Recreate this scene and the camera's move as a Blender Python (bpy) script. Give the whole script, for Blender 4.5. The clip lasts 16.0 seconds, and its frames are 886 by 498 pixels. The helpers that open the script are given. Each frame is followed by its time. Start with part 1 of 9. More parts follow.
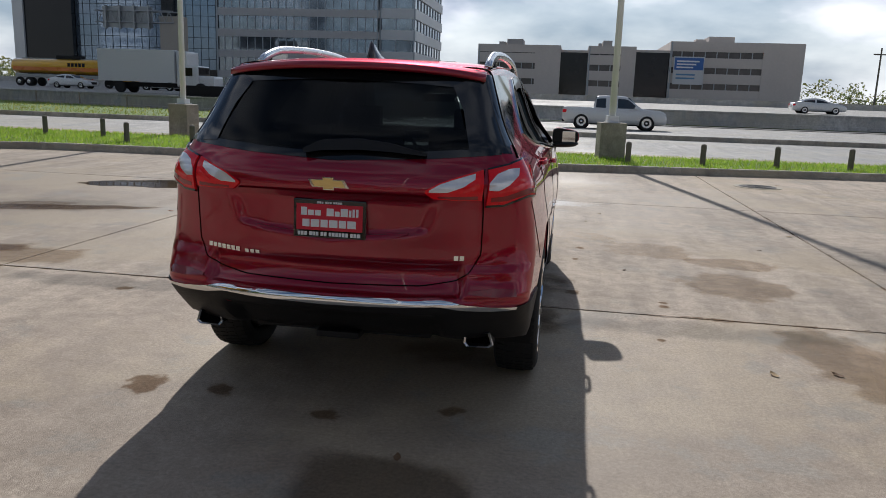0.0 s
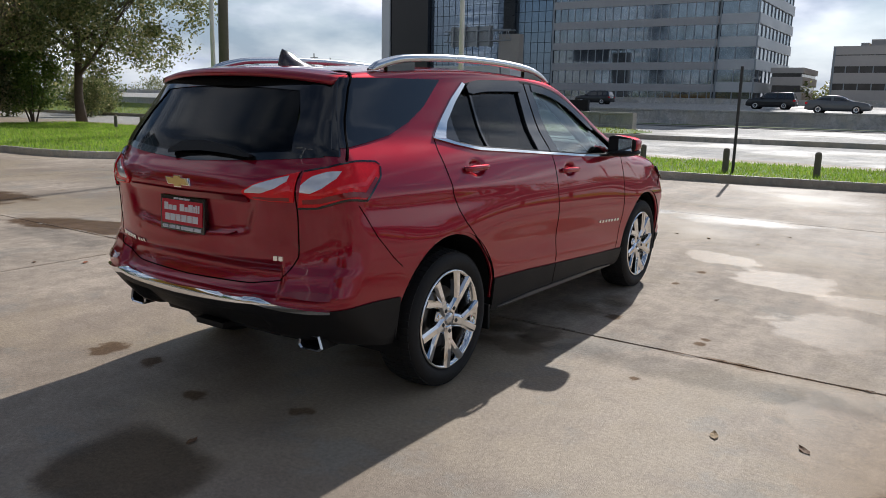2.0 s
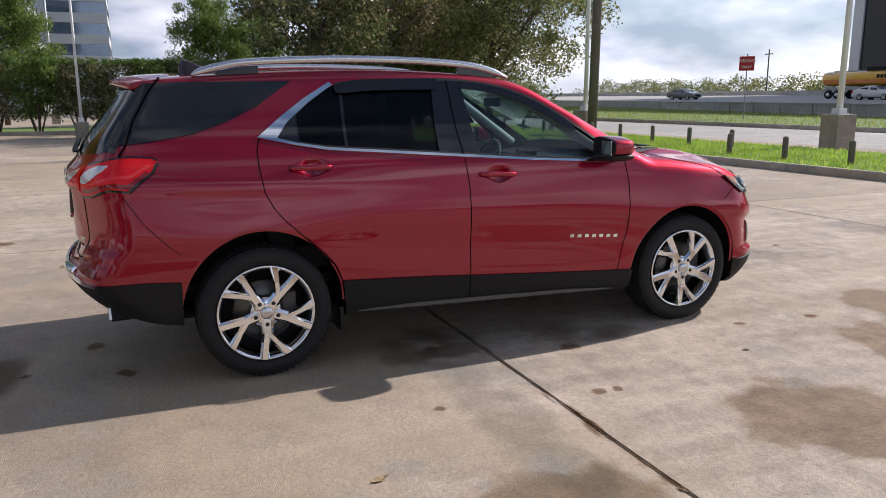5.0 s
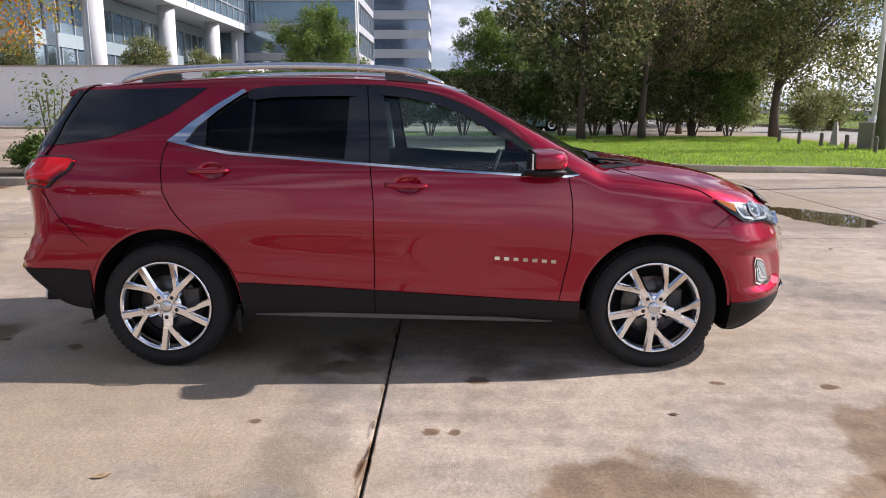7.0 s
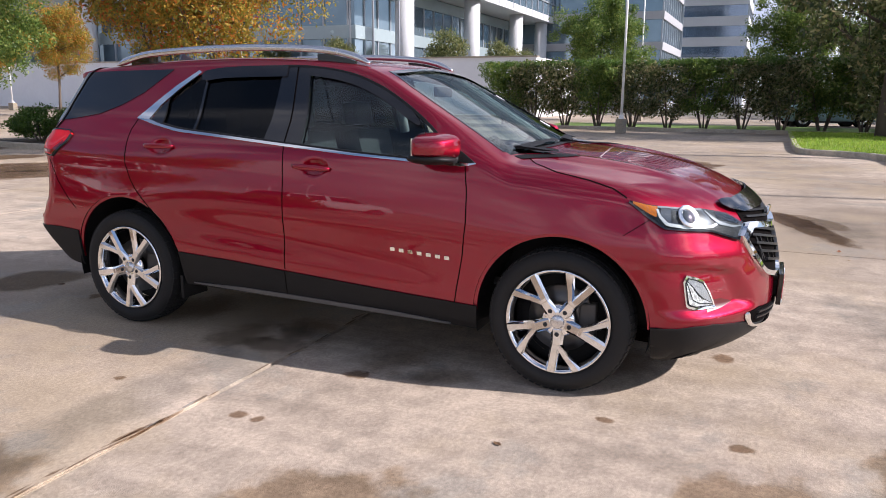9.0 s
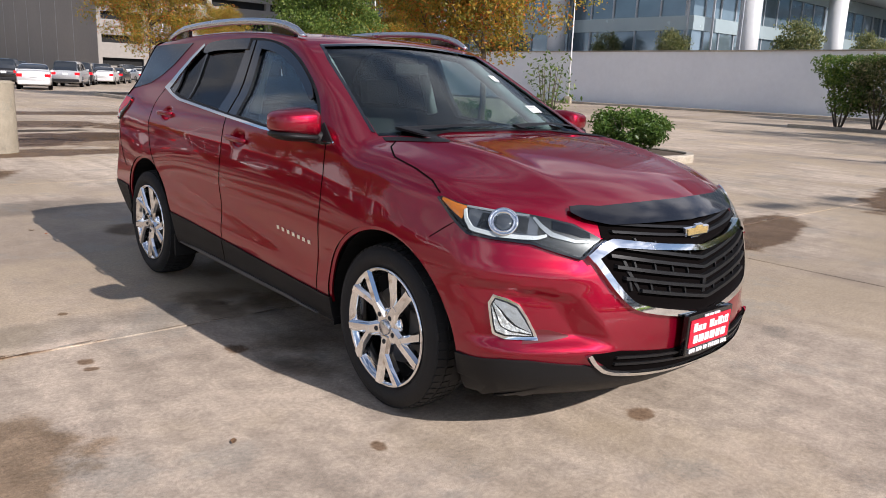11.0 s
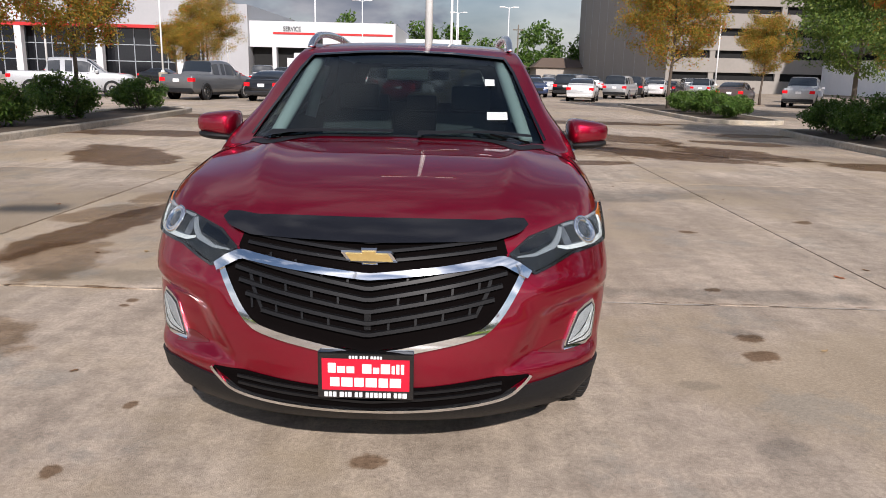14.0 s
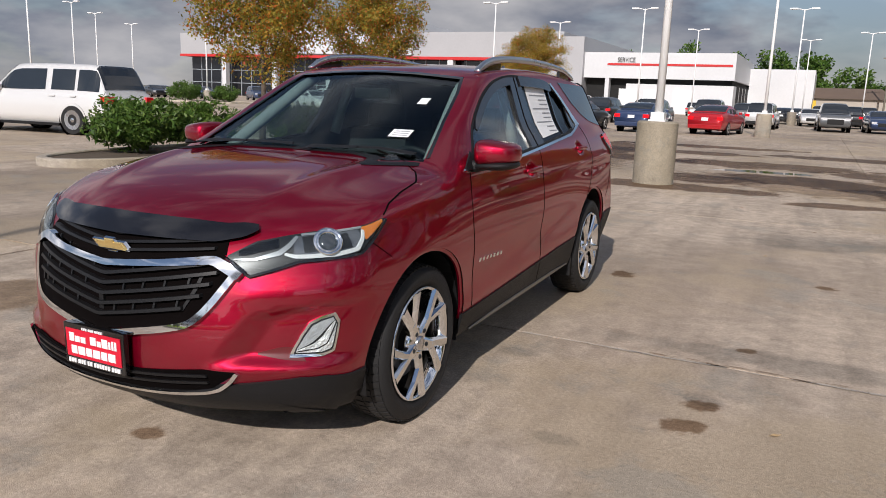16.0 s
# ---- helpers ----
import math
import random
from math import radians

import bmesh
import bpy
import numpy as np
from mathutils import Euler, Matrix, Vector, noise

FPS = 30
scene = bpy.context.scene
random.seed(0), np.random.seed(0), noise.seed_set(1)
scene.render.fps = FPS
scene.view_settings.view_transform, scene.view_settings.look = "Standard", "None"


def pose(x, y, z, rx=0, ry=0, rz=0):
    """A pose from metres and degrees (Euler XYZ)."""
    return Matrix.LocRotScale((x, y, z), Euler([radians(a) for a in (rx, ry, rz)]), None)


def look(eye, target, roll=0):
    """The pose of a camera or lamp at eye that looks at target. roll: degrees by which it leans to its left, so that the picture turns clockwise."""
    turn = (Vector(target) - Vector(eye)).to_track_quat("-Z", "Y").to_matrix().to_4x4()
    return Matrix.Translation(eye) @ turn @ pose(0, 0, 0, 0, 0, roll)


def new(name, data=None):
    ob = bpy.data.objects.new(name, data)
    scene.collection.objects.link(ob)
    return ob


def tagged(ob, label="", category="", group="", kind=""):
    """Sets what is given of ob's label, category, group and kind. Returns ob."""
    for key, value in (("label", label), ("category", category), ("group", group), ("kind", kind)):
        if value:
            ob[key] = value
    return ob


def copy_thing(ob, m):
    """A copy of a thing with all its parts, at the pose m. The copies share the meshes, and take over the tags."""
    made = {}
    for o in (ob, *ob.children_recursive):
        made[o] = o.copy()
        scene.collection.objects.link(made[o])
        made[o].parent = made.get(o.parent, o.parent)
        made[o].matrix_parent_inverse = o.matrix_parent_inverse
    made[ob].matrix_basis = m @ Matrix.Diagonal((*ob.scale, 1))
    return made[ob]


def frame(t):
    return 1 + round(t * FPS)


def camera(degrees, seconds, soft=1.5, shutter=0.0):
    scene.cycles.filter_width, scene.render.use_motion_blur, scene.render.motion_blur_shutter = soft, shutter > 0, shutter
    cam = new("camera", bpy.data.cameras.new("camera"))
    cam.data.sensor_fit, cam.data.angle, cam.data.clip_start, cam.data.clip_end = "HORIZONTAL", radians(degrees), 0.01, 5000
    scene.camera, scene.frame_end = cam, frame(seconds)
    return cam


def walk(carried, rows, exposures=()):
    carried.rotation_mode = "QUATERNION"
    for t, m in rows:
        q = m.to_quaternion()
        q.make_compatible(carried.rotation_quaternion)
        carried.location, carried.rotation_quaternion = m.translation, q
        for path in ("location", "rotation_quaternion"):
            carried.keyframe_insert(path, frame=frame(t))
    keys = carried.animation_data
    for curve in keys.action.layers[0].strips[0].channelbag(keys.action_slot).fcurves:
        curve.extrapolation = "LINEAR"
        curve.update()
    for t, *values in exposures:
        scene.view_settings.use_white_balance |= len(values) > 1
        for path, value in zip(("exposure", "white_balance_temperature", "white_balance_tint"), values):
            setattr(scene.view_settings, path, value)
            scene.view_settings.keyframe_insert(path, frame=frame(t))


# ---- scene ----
cam = camera(60.9, 16.0, 0.9)
PATH = [
    (0, (0.983, -5.343, 1.436), (0.672, -3.407, 1.042), 2.0),
    (0.5, (1.463, -5.218, 1.429), (0.949, -3.327, 1.031), 1.7),
    (1, (2.01, -5.037, 1.444), (1.271, -3.223, 1.041), 1.2),
    (1.5, (2.461, -4.812, 1.451), (1.545, -3.079, 1.054), 1.1),
    (2, (2.939, -4.461, 1.454), (1.834, -2.84, 1.066), 1.2),
    (2.5, (3.35, -4.125, 1.454), (2.096, -2.614, 1.075), 1.1),
    (3, (3.752, -3.721, 1.454), (2.346, -2.351, 1.071), 1.1),
    (3.5, (4.082, -3.333, 1.462), (2.554, -2.102, 1.076), 0.9),
    (5.8, (4.954, -1.099, 1.469), (3.042, -0.662, 1.079), -0.3),
    (6, (4.972, -0.88, 1.47), (3.043, -0.52, 1.082), -0.2),
    (6.5, (5.013, -0.335, 1.46), (3.058, -0.152, 1.08), -0.1),
    (7, (4.95, 0.233, 1.448), (2.984, 0.212, 1.079), 0.0),
    (7.5, (4.887, 0.738, 1.45), (2.932, 0.533, 1.084), -0.1),
    (8, (4.717, 1.274, 1.438), (2.795, 0.863, 1.068), -0.2),
    (8.5, (4.543, 1.745, 1.424), (2.67, 1.156, 1.045), -0.0),
    (9, (4.283, 2.246, 1.406), (2.486, 1.463, 1.011), 0.5),
    (9.2, (4.156, 2.422, 1.409), (2.396, 1.563, 1.007), 0.6),
    (11.3, (2.425, 3.951, 1.375), (1.244, 2.398, 0.935), 2.3),
    (11.5, (2.244, 4.032, 1.381), (1.132, 2.429, 0.937), 2.2),
    (12, (1.752, 4.255, 1.398), (0.829, 2.537, 0.955), 2.2),
    (12.5, (1.295, 4.384, 1.412), (0.564, 2.576, 0.967), 1.9),
    (13, (0.765, 4.563, 1.429), (0.287, 2.675, 0.975), 1.6),
    (13.5, (0.291, 4.621, 1.428), (0.052, 2.688, 0.974), 1.4),
    (14, (-0.278, 4.687, 1.437), (-0.252, 2.739, 0.988), 1.4),
    (14.5, (-0.749, 4.64, 1.431), (-0.522, 2.7, 1.0), 1.5),
    (15, (-1.316, 4.553, 1.437), (-0.885, 2.641, 1.041), 1.8),
    (15.5, (-1.795, 4.408, 1.434), (-1.17, 2.547, 1.051), 1.9),
    (16, (-2.355, 4.208, 1.438), (-1.499, 2.445, 1.039), 2.1),
]
walk(cam, [(t, look(eye, target, roll)) for t, eye, target, roll in PATH], exposures=[(0, -0.26, 6230, 11), (0.7, -0.34, 6230, 11), (1.4, -0.22, 6230, 11), (2.0, -0.12, 6230, 11), (3.0, 0.08, 6230, 12), (3.5, 0.14, 6230, 13), (6.0, 0.36, 6350, 19), (7.5, 0.62, 6350, 20), (9.0, 0.66, 6350, 20), (11.5, 0.28, 6450, 16), (13.0, 0.10, 6480, 16), (14.0, 0.16, 6480, 16), (16.0, -0.04, 6520, 15)])

# ---- sky and sun ----
SUN_AZ = 10.0       # degrees to the left of the car's heading (+y)
SUN_EL = 33.5
world = bpy.data.worlds.new("sky")
scene.world = world
world.use_nodes = True
wn, wl = world.node_tree.nodes, world.node_tree.links
wn.clear()
w_out = wn.new("ShaderNodeOutputWorld")
w_bg = wn.new("ShaderNodeBackground")
w_bg.inputs["Strength"].default_value = 0.072
w_sky = wn.new("ShaderNodeTexSky")
w_sky.sky_type = "NISHITA"
w_sky.sun_disc = False
w_sky.sun_elevation = radians(SUN_EL)
w_sky.sun_rotation = radians(-SUN_AZ)
w_sky.dust_density = 0.15
w_sky.air_density = 1.0
w_co = wn.new("ShaderNodeTexCoord")
w_map = wn.new("ShaderNodeMapping")
w_map.inputs["Scale"].default_value = (1.0, 1.0, 2.6)
w_n1 = wn.new("ShaderNodeTexNoise")
w_n1.inputs["Scale"].default_value = 2.1
w_n1.inputs["Detail"].default_value = 6.0
w_n1.inputs["Roughness"].default_value = 0.56
w_n1.inputs["Distortion"].default_value = 0.12
w_ramp = wn.new("ShaderNodeValToRGB")
w_ramp.color_ramp.elements[0].position, w_ramp.color_ramp.elements[0].color = 0.42, (0, 0, 0, 1)
w_ramp.color_ramp.elements[1].position, w_ramp.color_ramp.elements[1].color = 0.57, (1, 1, 1, 1)
w_n2 = wn.new("ShaderNodeTexNoise")
w_n2.inputs["Scale"].default_value = 4.3
w_n2.inputs["Detail"].default_value = 6.0
w_cl = wn.new("ShaderNodeValToRGB")
w_cl.color_ramp.elements[0].position, w_cl.color_ramp.elements[0].color = 0.38, (3.1, 3.9, 5.4, 1)
w_cl.color_ramp.elements[1].position, w_cl.color_ramp.elements[1].color = 0.62, (11.5, 11.7, 12.0, 1)
w_mix = wn.new("ShaderNodeMix")
w_mix.data_type = "RGBA"
wl.new(w_co.outputs["Generated"], w_map.inputs["Vector"])
wl.new(w_map.outputs["Vector"], w_n1.inputs["Vector"])
wl.new(w_map.outputs["Vector"], w_n2.inputs["Vector"])
wl.new(w_n1.outputs["Fac"], w_ramp.inputs["Fac"])
wl.new(w_n2.outputs["Fac"], w_cl.inputs["Fac"])
# the clouds bank up round the horizon and break to blue overhead
w_sep = wn.new("ShaderNodeSeparateXYZ")
w_high = wn.new("ShaderNodeMapRange")
w_high.inputs["From Min"].default_value, w_high.inputs["From Max"].default_value = 0.34, 0.80
w_high.inputs["To Min"].default_value, w_high.inputs["To Max"].default_value = 1.0, 0.32
w_thin = wn.new("ShaderNodeMath")
w_thin.operation = "MULTIPLY"
wl.new(w_co.outputs["Generated"], w_sep.inputs["Vector"])
wl.new(w_sep.outputs["Z"], w_high.inputs["Value"])
wl.new(w_ramp.outputs["Color"], w_thin.inputs[0])
wl.new(w_high.outputs["Result"], w_thin.inputs[1])
# pale haze low over the horizon
w_low = wn.new("ShaderNodeMapRange")
w_low.inputs["From Min"].default_value, w_low.inputs["From Max"].default_value = 0.02, 0.20
w_low.inputs["To Min"].default_value, w_low.inputs["To Max"].default_value = 0.85, 0.0
w_haze = wn.new("ShaderNodeMath")
w_haze.operation = "MAXIMUM"
wl.new(w_sep.outputs["Z"], w_low.inputs["Value"])
wl.new(w_thin.outputs[0], w_haze.inputs[0])
wl.new(w_low.outputs["Result"], w_haze.inputs[1])
wl.new(w_haze.outputs[0], w_mix.inputs["Factor"])
wl.new(w_sky.outputs["Color"], w_mix.inputs["A"])
# clouds are brighter towards the sun
w_dot = wn.new("ShaderNodeVectorMath")
w_dot.operation = "DOT_PRODUCT"
w_dot.inputs[1].default_value = (-math.sin(radians(SUN_AZ)) * math.cos(radians(SUN_EL)), math.cos(radians(SUN_AZ)) * math.cos(radians(SUN_EL)), math.sin(radians(SUN_EL)))
w_gain = wn.new("ShaderNodeMapRange")
w_gain.inputs["From Min"].default_value, w_gain.inputs["From Max"].default_value = -0.6, 1.0
w_gain.inputs["To Min"].default_value, w_gain.inputs["To Max"].default_value = 0.56, 1.70
w_sc = wn.new("ShaderNodeVectorMath")
w_sc.operation = "SCALE"
wl.new(w_co.outputs["Generated"], w_dot.inputs[0])
wl.new(w_dot.outputs["Value"], w_gain.inputs["Value"])
wl.new(w_cl.outputs["Color"], w_sc.inputs[0])
wl.new(w_gain.outputs["Result"], w_sc.inputs["Scale"])
wl.new(w_sc.outputs["Vector"], w_mix.inputs["B"])
wl.new(w_mix.outputs["Result"], w_bg.inputs["Color"])
wl.new(w_bg.outputs["Background"], w_out.inputs["Surface"])

sun = new("sun", bpy.data.lights.new("sun", "SUN"))
sun.data.energy = 4.5
sun.data.angle = radians(0.6)
sun.data.color = (1.0, 0.955, 0.89)
sa, se = radians(SUN_AZ), radians(SUN_EL)
sun_to = Vector((-math.sin(sa) * math.cos(se), math.cos(sa) * math.cos(se), math.sin(se)))
sun.matrix_world = look(sun_to * 100, (0, 0, 0))

# ---- materials ----
def nodes_of(name):
    m = bpy.data.materials.new(name)
    m.use_nodes = True
    return m, m.node_tree.nodes, m.node_tree.links, m.node_tree.nodes["Principled BSDF"]


def coords(nn, ll, kind="Position", scale=1.0):
    if kind == "Position":
        g = nn.new("ShaderNodeNewGeometry")
        src = g.outputs["Position"]
    else:
        g = nn.new("ShaderNodeTexCoord")
        src = g.outputs[kind]
    return src


def noise_fac(nn, ll, src, scale, detail=4.0, rough=0.55, lo=0.3, hi=0.7):
    n = nn.new("ShaderNodeTexNoise")
    n.inputs["Scale"].default_value = scale
    n.inputs["Detail"].default_value = detail
    n.inputs["Roughness"].default_value = rough
    ll.new(src, n.inputs["Vector"])
    r = nn.new("ShaderNodeMapRange")
    r.inputs["From Min"].default_value, r.inputs["From Max"].default_value = lo, hi
    ll.new(n.outputs["Fac"], r.inputs["Value"])
    return r.outputs["Result"]


def mix_col(nn, ll, fac, a, b, mode="MIX"):
    m = nn.new("ShaderNodeMix")
    m.data_type, m.blend_type = "RGBA", mode
    m.clamp_factor = True
    if isinstance(fac, (int, float)):
        m.inputs["Factor"].default_value = fac
    else:
        ll.new(fac, m.inputs["Factor"])
    for key, v in (("A", a), ("B", b)):
        if isinstance(v, tuple):
            m.inputs[key].default_value = (*v, 1)
        else:
            ll.new(v, m.inputs[key])
    return m.outputs["Result"]


def add_bump(nn, ll, bsdf, fac, strength, dist=0.01):
    b = nn.new("ShaderNodeBump")
    b.inputs["Strength"].default_value = strength
    b.inputs["Distance"].default_value = dist
    ll.new(fac, b.inputs["Height"])
    ll.new(b.outputs["Normal"], bsdf.inputs["Normal"])


def surface(name, col, rough=0.5, metal=0.0, vary=0.12, big=1.2, fine=40.0, bump=0.0, coat=0.0, coords_kind="Object", rough_vary=0.08, spec=0.5, tint=None):
    """A plain painted, plastic, metal or mineral surface with variation at two scales."""
    m, nn, ll, b = nodes_of(name)
    src = coords(nn, ll, coords_kind)
    f1 = noise_fac(nn, ll, src, big)
    f2 = noise_fac(nn, ll, src, fine, 3.0)
    dark = tuple(c * (1 - vary) for c in col)
    light = tuple(min(1.0, c * (1 + vary)) for c in col) if tint is None else tint
    c1 = mix_col(nn, ll, f1, dark, light)
    c2 = mix_col(nn, ll, f2, tuple(c * (1 - vary * 0.6) for c in col), tuple(min(1.0, c * (1 + vary * 0.6)) for c in col))
    ll.new(mix_col(nn, ll, 0.5, c1, c2), b.inputs["Base Color"])
    r = nn.new("ShaderNodeMapRange")
    r.inputs["To Min"].default_value, r.inputs["To Max"].default_value = max(0.02, rough - rough_vary), min(1.0, rough + rough_vary)
    ll.new(f1, r.inputs["Value"])
    ll.new(r.outputs["Result"], b.inputs["Roughness"])
    b.inputs["Metallic"].default_value = metal
    b.inputs["Specular IOR Level"].default_value = spec
    b.inputs["Coat Weight"].default_value = coat
    b.inputs["Coat Roughness"].default_value = 0.03
    if bump:
        add_bump(nn, ll, b, f2, bump)
    return m


def car_paint(name, col, flake=0.35, rough=0.32, coat_ior=1.5):
    """Metallic paint under clear lacquer, with faint dust."""
    m, nn, ll, b = nodes_of(name)
    src = coords(nn, ll, "Object")
    v = nn.new("ShaderNodeTexVoronoi")
    v.inputs["Scale"].default_value = 900
    ll.new(src, v.inputs["Vector"])
    bw = nn.new("ShaderNodeRGBToBW")
    ll.new(v.outputs["Color"], bw.inputs["Color"])
    fl = mix_col(nn, ll, bw.outputs["Val"], tuple(c * 0.8 for c in col), tuple(min(1, c * 1.2) for c in col))
    dust = noise_fac(nn, ll, src, 1.7, 5.0, 0.6, 0.45, 0.8)
    dm = nn.new("ShaderNodeMath")
    dm.operation = "MULTIPLY"
    dm.inputs[1].default_value = 0.006
    ll.new(dust, dm.inputs[0])
    ll.new(mix_col(nn, ll, dm.outputs[0], fl, (0.45, 0.40, 0.36)), b.inputs["Base Color"])
    b.inputs["Metallic"].default_value = flake
    b.inputs["Roughness"].default_value = rough
    b.inputs["Coat Weight"].default_value = 1.0
    b.inputs["Coat Roughness"].default_value = 0.012
    b.inputs["Coat IOR"].default_value = coat_ior
    b.inputs["Specular Tint"].default_value = (1.0, 0.35 + 0.65 * min(1, col[1] / col[0] * 1.5), 0.35 + 0.65 * min(1, col[2] / col[0] * 1.5), 1)
    return m


def glass_mat(name, tint, rough=0.0, gloss=1.0):
    """A thin pane: tinted see-through with a Fresnel reflection."""
    m, nn, ll, b = nodes_of(name)
    nn.remove(b)
    out = nn["Material Output"]
    t = nn.new("ShaderNodeBsdfTransparent")
    t.inputs["Color"].default_value = (*tint, 1)
    g = nn.new("ShaderNodeBsdfGlossy")
    g.inputs["Roughness"].default_value = rough
    lw = nn.new("ShaderNodeLayerWeight")
    lw.inputs["Blend"].default_value = 0.5
    pw = nn.new("ShaderNodeMath")
    pw.operation = "POWER"
    pw.inputs[1].default_value = 4.0
    ll.new(lw.outputs["Facing"], pw.inputs[0])
    k = nn.new("ShaderNodeMath")
    k.operation, k.use_clamp = "MULTIPLY_ADD", True
    k.inputs[1].default_value = 1.1 * gloss
    k.inputs[2].default_value = 0.042 * gloss
    ll.new(pw.outputs[0], k.inputs[0])
    mx = nn.new("ShaderNodeMixShader")
    ll.new(k.outputs[0], mx.inputs["Fac"])
    ll.new(t.outputs["BSDF"], mx.inputs[1])
    ll.new(g.outputs["BSDF"], mx.inputs[2])
    ll.new(mx.outputs["Shader"], out.inputs["Surface"])
    return m


def concrete_mat(name, base, stain, damp=0.5, slab=0.10):
    """Weathered broom-finished concrete: slab tone, mottling, brown stains, damp streaks, aggregate specks."""
    m, nn, ll, b = nodes_of(name)
    src = coords(nn, ll)
    oi = nn.new("ShaderNodeObjectInfo")
    big = noise_fac(nn, ll, src, 0.16, 6.0, 0.62, 0.46, 0.60)
    mid = noise_fac(nn, ll, src, 0.75, 6.0, 0.6, 0.32, 0.72)
    blot = noise_fac(nn, ll, src, 2.3, 7.0, 0.66, 0.56, 0.70)
    fine = noise_fac(nn, ll, src, 55.0, 3.0, 0.6, 0.3, 0.7)
    grit = noise_fac(nn, ll, src, 240.0, 2.0, 0.6, 0.25, 0.75)
    mp = nn.new("ShaderNodeMapping")
    mp.inputs["Scale"].default_value = (2.2, 0.25, 1.0)
    mp.inputs["Rotation"].default_value = (0, 0, 0.35)
    ll.new(src, mp.inputs["Vector"])
    streak = noise_fac(nn, ll, mp.outputs["Vector"], 1.3, 6.0, 0.65, 0.40, 0.66)
    mott = noise_fac(nn, ll, src, 7.5, 6.0, 0.68, 0.30, 0.70)
    c = mix_col(nn, ll, mid, tuple(v * 0.80 for v in base), tuple(min(1, v * 1.13) for v in base))
    c = mix_col(nn, ll, 0.46, c, mix_col(nn, ll, streak, (0.70, 0.70, 0.70), (0.34, 0.34, 0.34)), "OVERLAY")
    c = mix_col(nn, ll, 0.58, c, mix_col(nn, ll, mott, (0.30, 0.30, 0.30), (0.70, 0.70, 0.70)), "OVERLAY")
    st = nn.new("ShaderNodeMath")
    st.operation = "MULTIPLY"
    st.inputs[1].default_value = damp
    ll.new(big, st.inputs[0])
    c = mix_col(nn, ll, st.outputs[0], c, stain)
    bl = nn.new("ShaderNodeMath")
    bl.operation = "MULTIPLY"
    bl.inputs[1].default_value = 0.35
    ll.new(blot, bl.inputs[0])
    c = mix_col(nn, ll, bl.outputs[0], c, tuple(v * 0.62 for v in stain))
    # dried tan silt in patches with ragged edges, and worn grey spots
    silt = noise_fac(nn, ll, src, 0.34, 9.0, 0.66, 0.49, 0.57)
    wear = noise_fac(nn, ll, src, 1.15, 9.0, 0.70, 0.55, 0.61)
    for fac, k, tone_ in ((silt, 0.55, (base[0] * 0.98, base[1] * 0.945, base[2] * 0.82)), (wear, 0.42, (base[0] * 0.66, base[1] * 0.76, base[2] * 0.84))):
        fm = nn.new("ShaderNodeMath")
        fm.operation = "MULTIPLY"
        fm.inputs[1].default_value = k
        ll.new(fac, fm.inputs[0])
        c = mix_col(nn, ll, fm.outputs[0], c, tone_)
    c = mix_col(nn, ll, 0.38, c, mix_col(nn, ll, fine, (0.25, 0.25, 0.25), (0.75, 0.75, 0.75)), "OVERLAY")
    c = mix_col(nn, ll, 0.52, c, mix_col(nn, ll, grit, (0.15, 0.15, 0.15), (0.85, 0.85, 0.85)), "OVERLAY")
    pit = noise_fac(nn, ll, src, 26.0, 4.0, 0.75, 0.63, 0.70)
    pm = nn.new("ShaderNodeMath")
    pm.operation = "MULTIPLY"
    pm.inputs[1].default_value = 0.45
    ll.new(pit, pm.inputs[0])
    c = mix_col(nn, ll, pm.outputs[0], c, tuple(v * 0.5 for v in stain))
    tone = nn.new("ShaderNodeMapRange")
    tone.inputs["To Min"].default_value, tone.inputs["To Max"].default_value = 1 - slab, 1 + slab
    ll.new(oi.outputs["Random"], tone.inputs["Value"])
    vm = nn.new("ShaderNodeVectorMath")
    vm.operation = "SCALE"
    ll.new(c, vm.inputs[0])
    ll.new(tone.outputs["Result"], vm.inputs["Scale"])
    ll.new(vm.outputs["Vector"], b.inputs["Base Color"])
    r = nn.new("ShaderNodeMapRange")
    r.inputs["To Min"].default_value, r.inputs["To Max"].default_value = 0.82, 0.55
    ll.new(big, r.inputs["Value"])
    ll.new(r.outputs["Result"], b.inputs["Roughness"])
    b.inputs["Specular IOR Level"].default_value = 0.25
    add_bump(nn, ll, b, mix_col(nn, ll, 0.7, fine, grit), 0.35, 0.006)
    return m


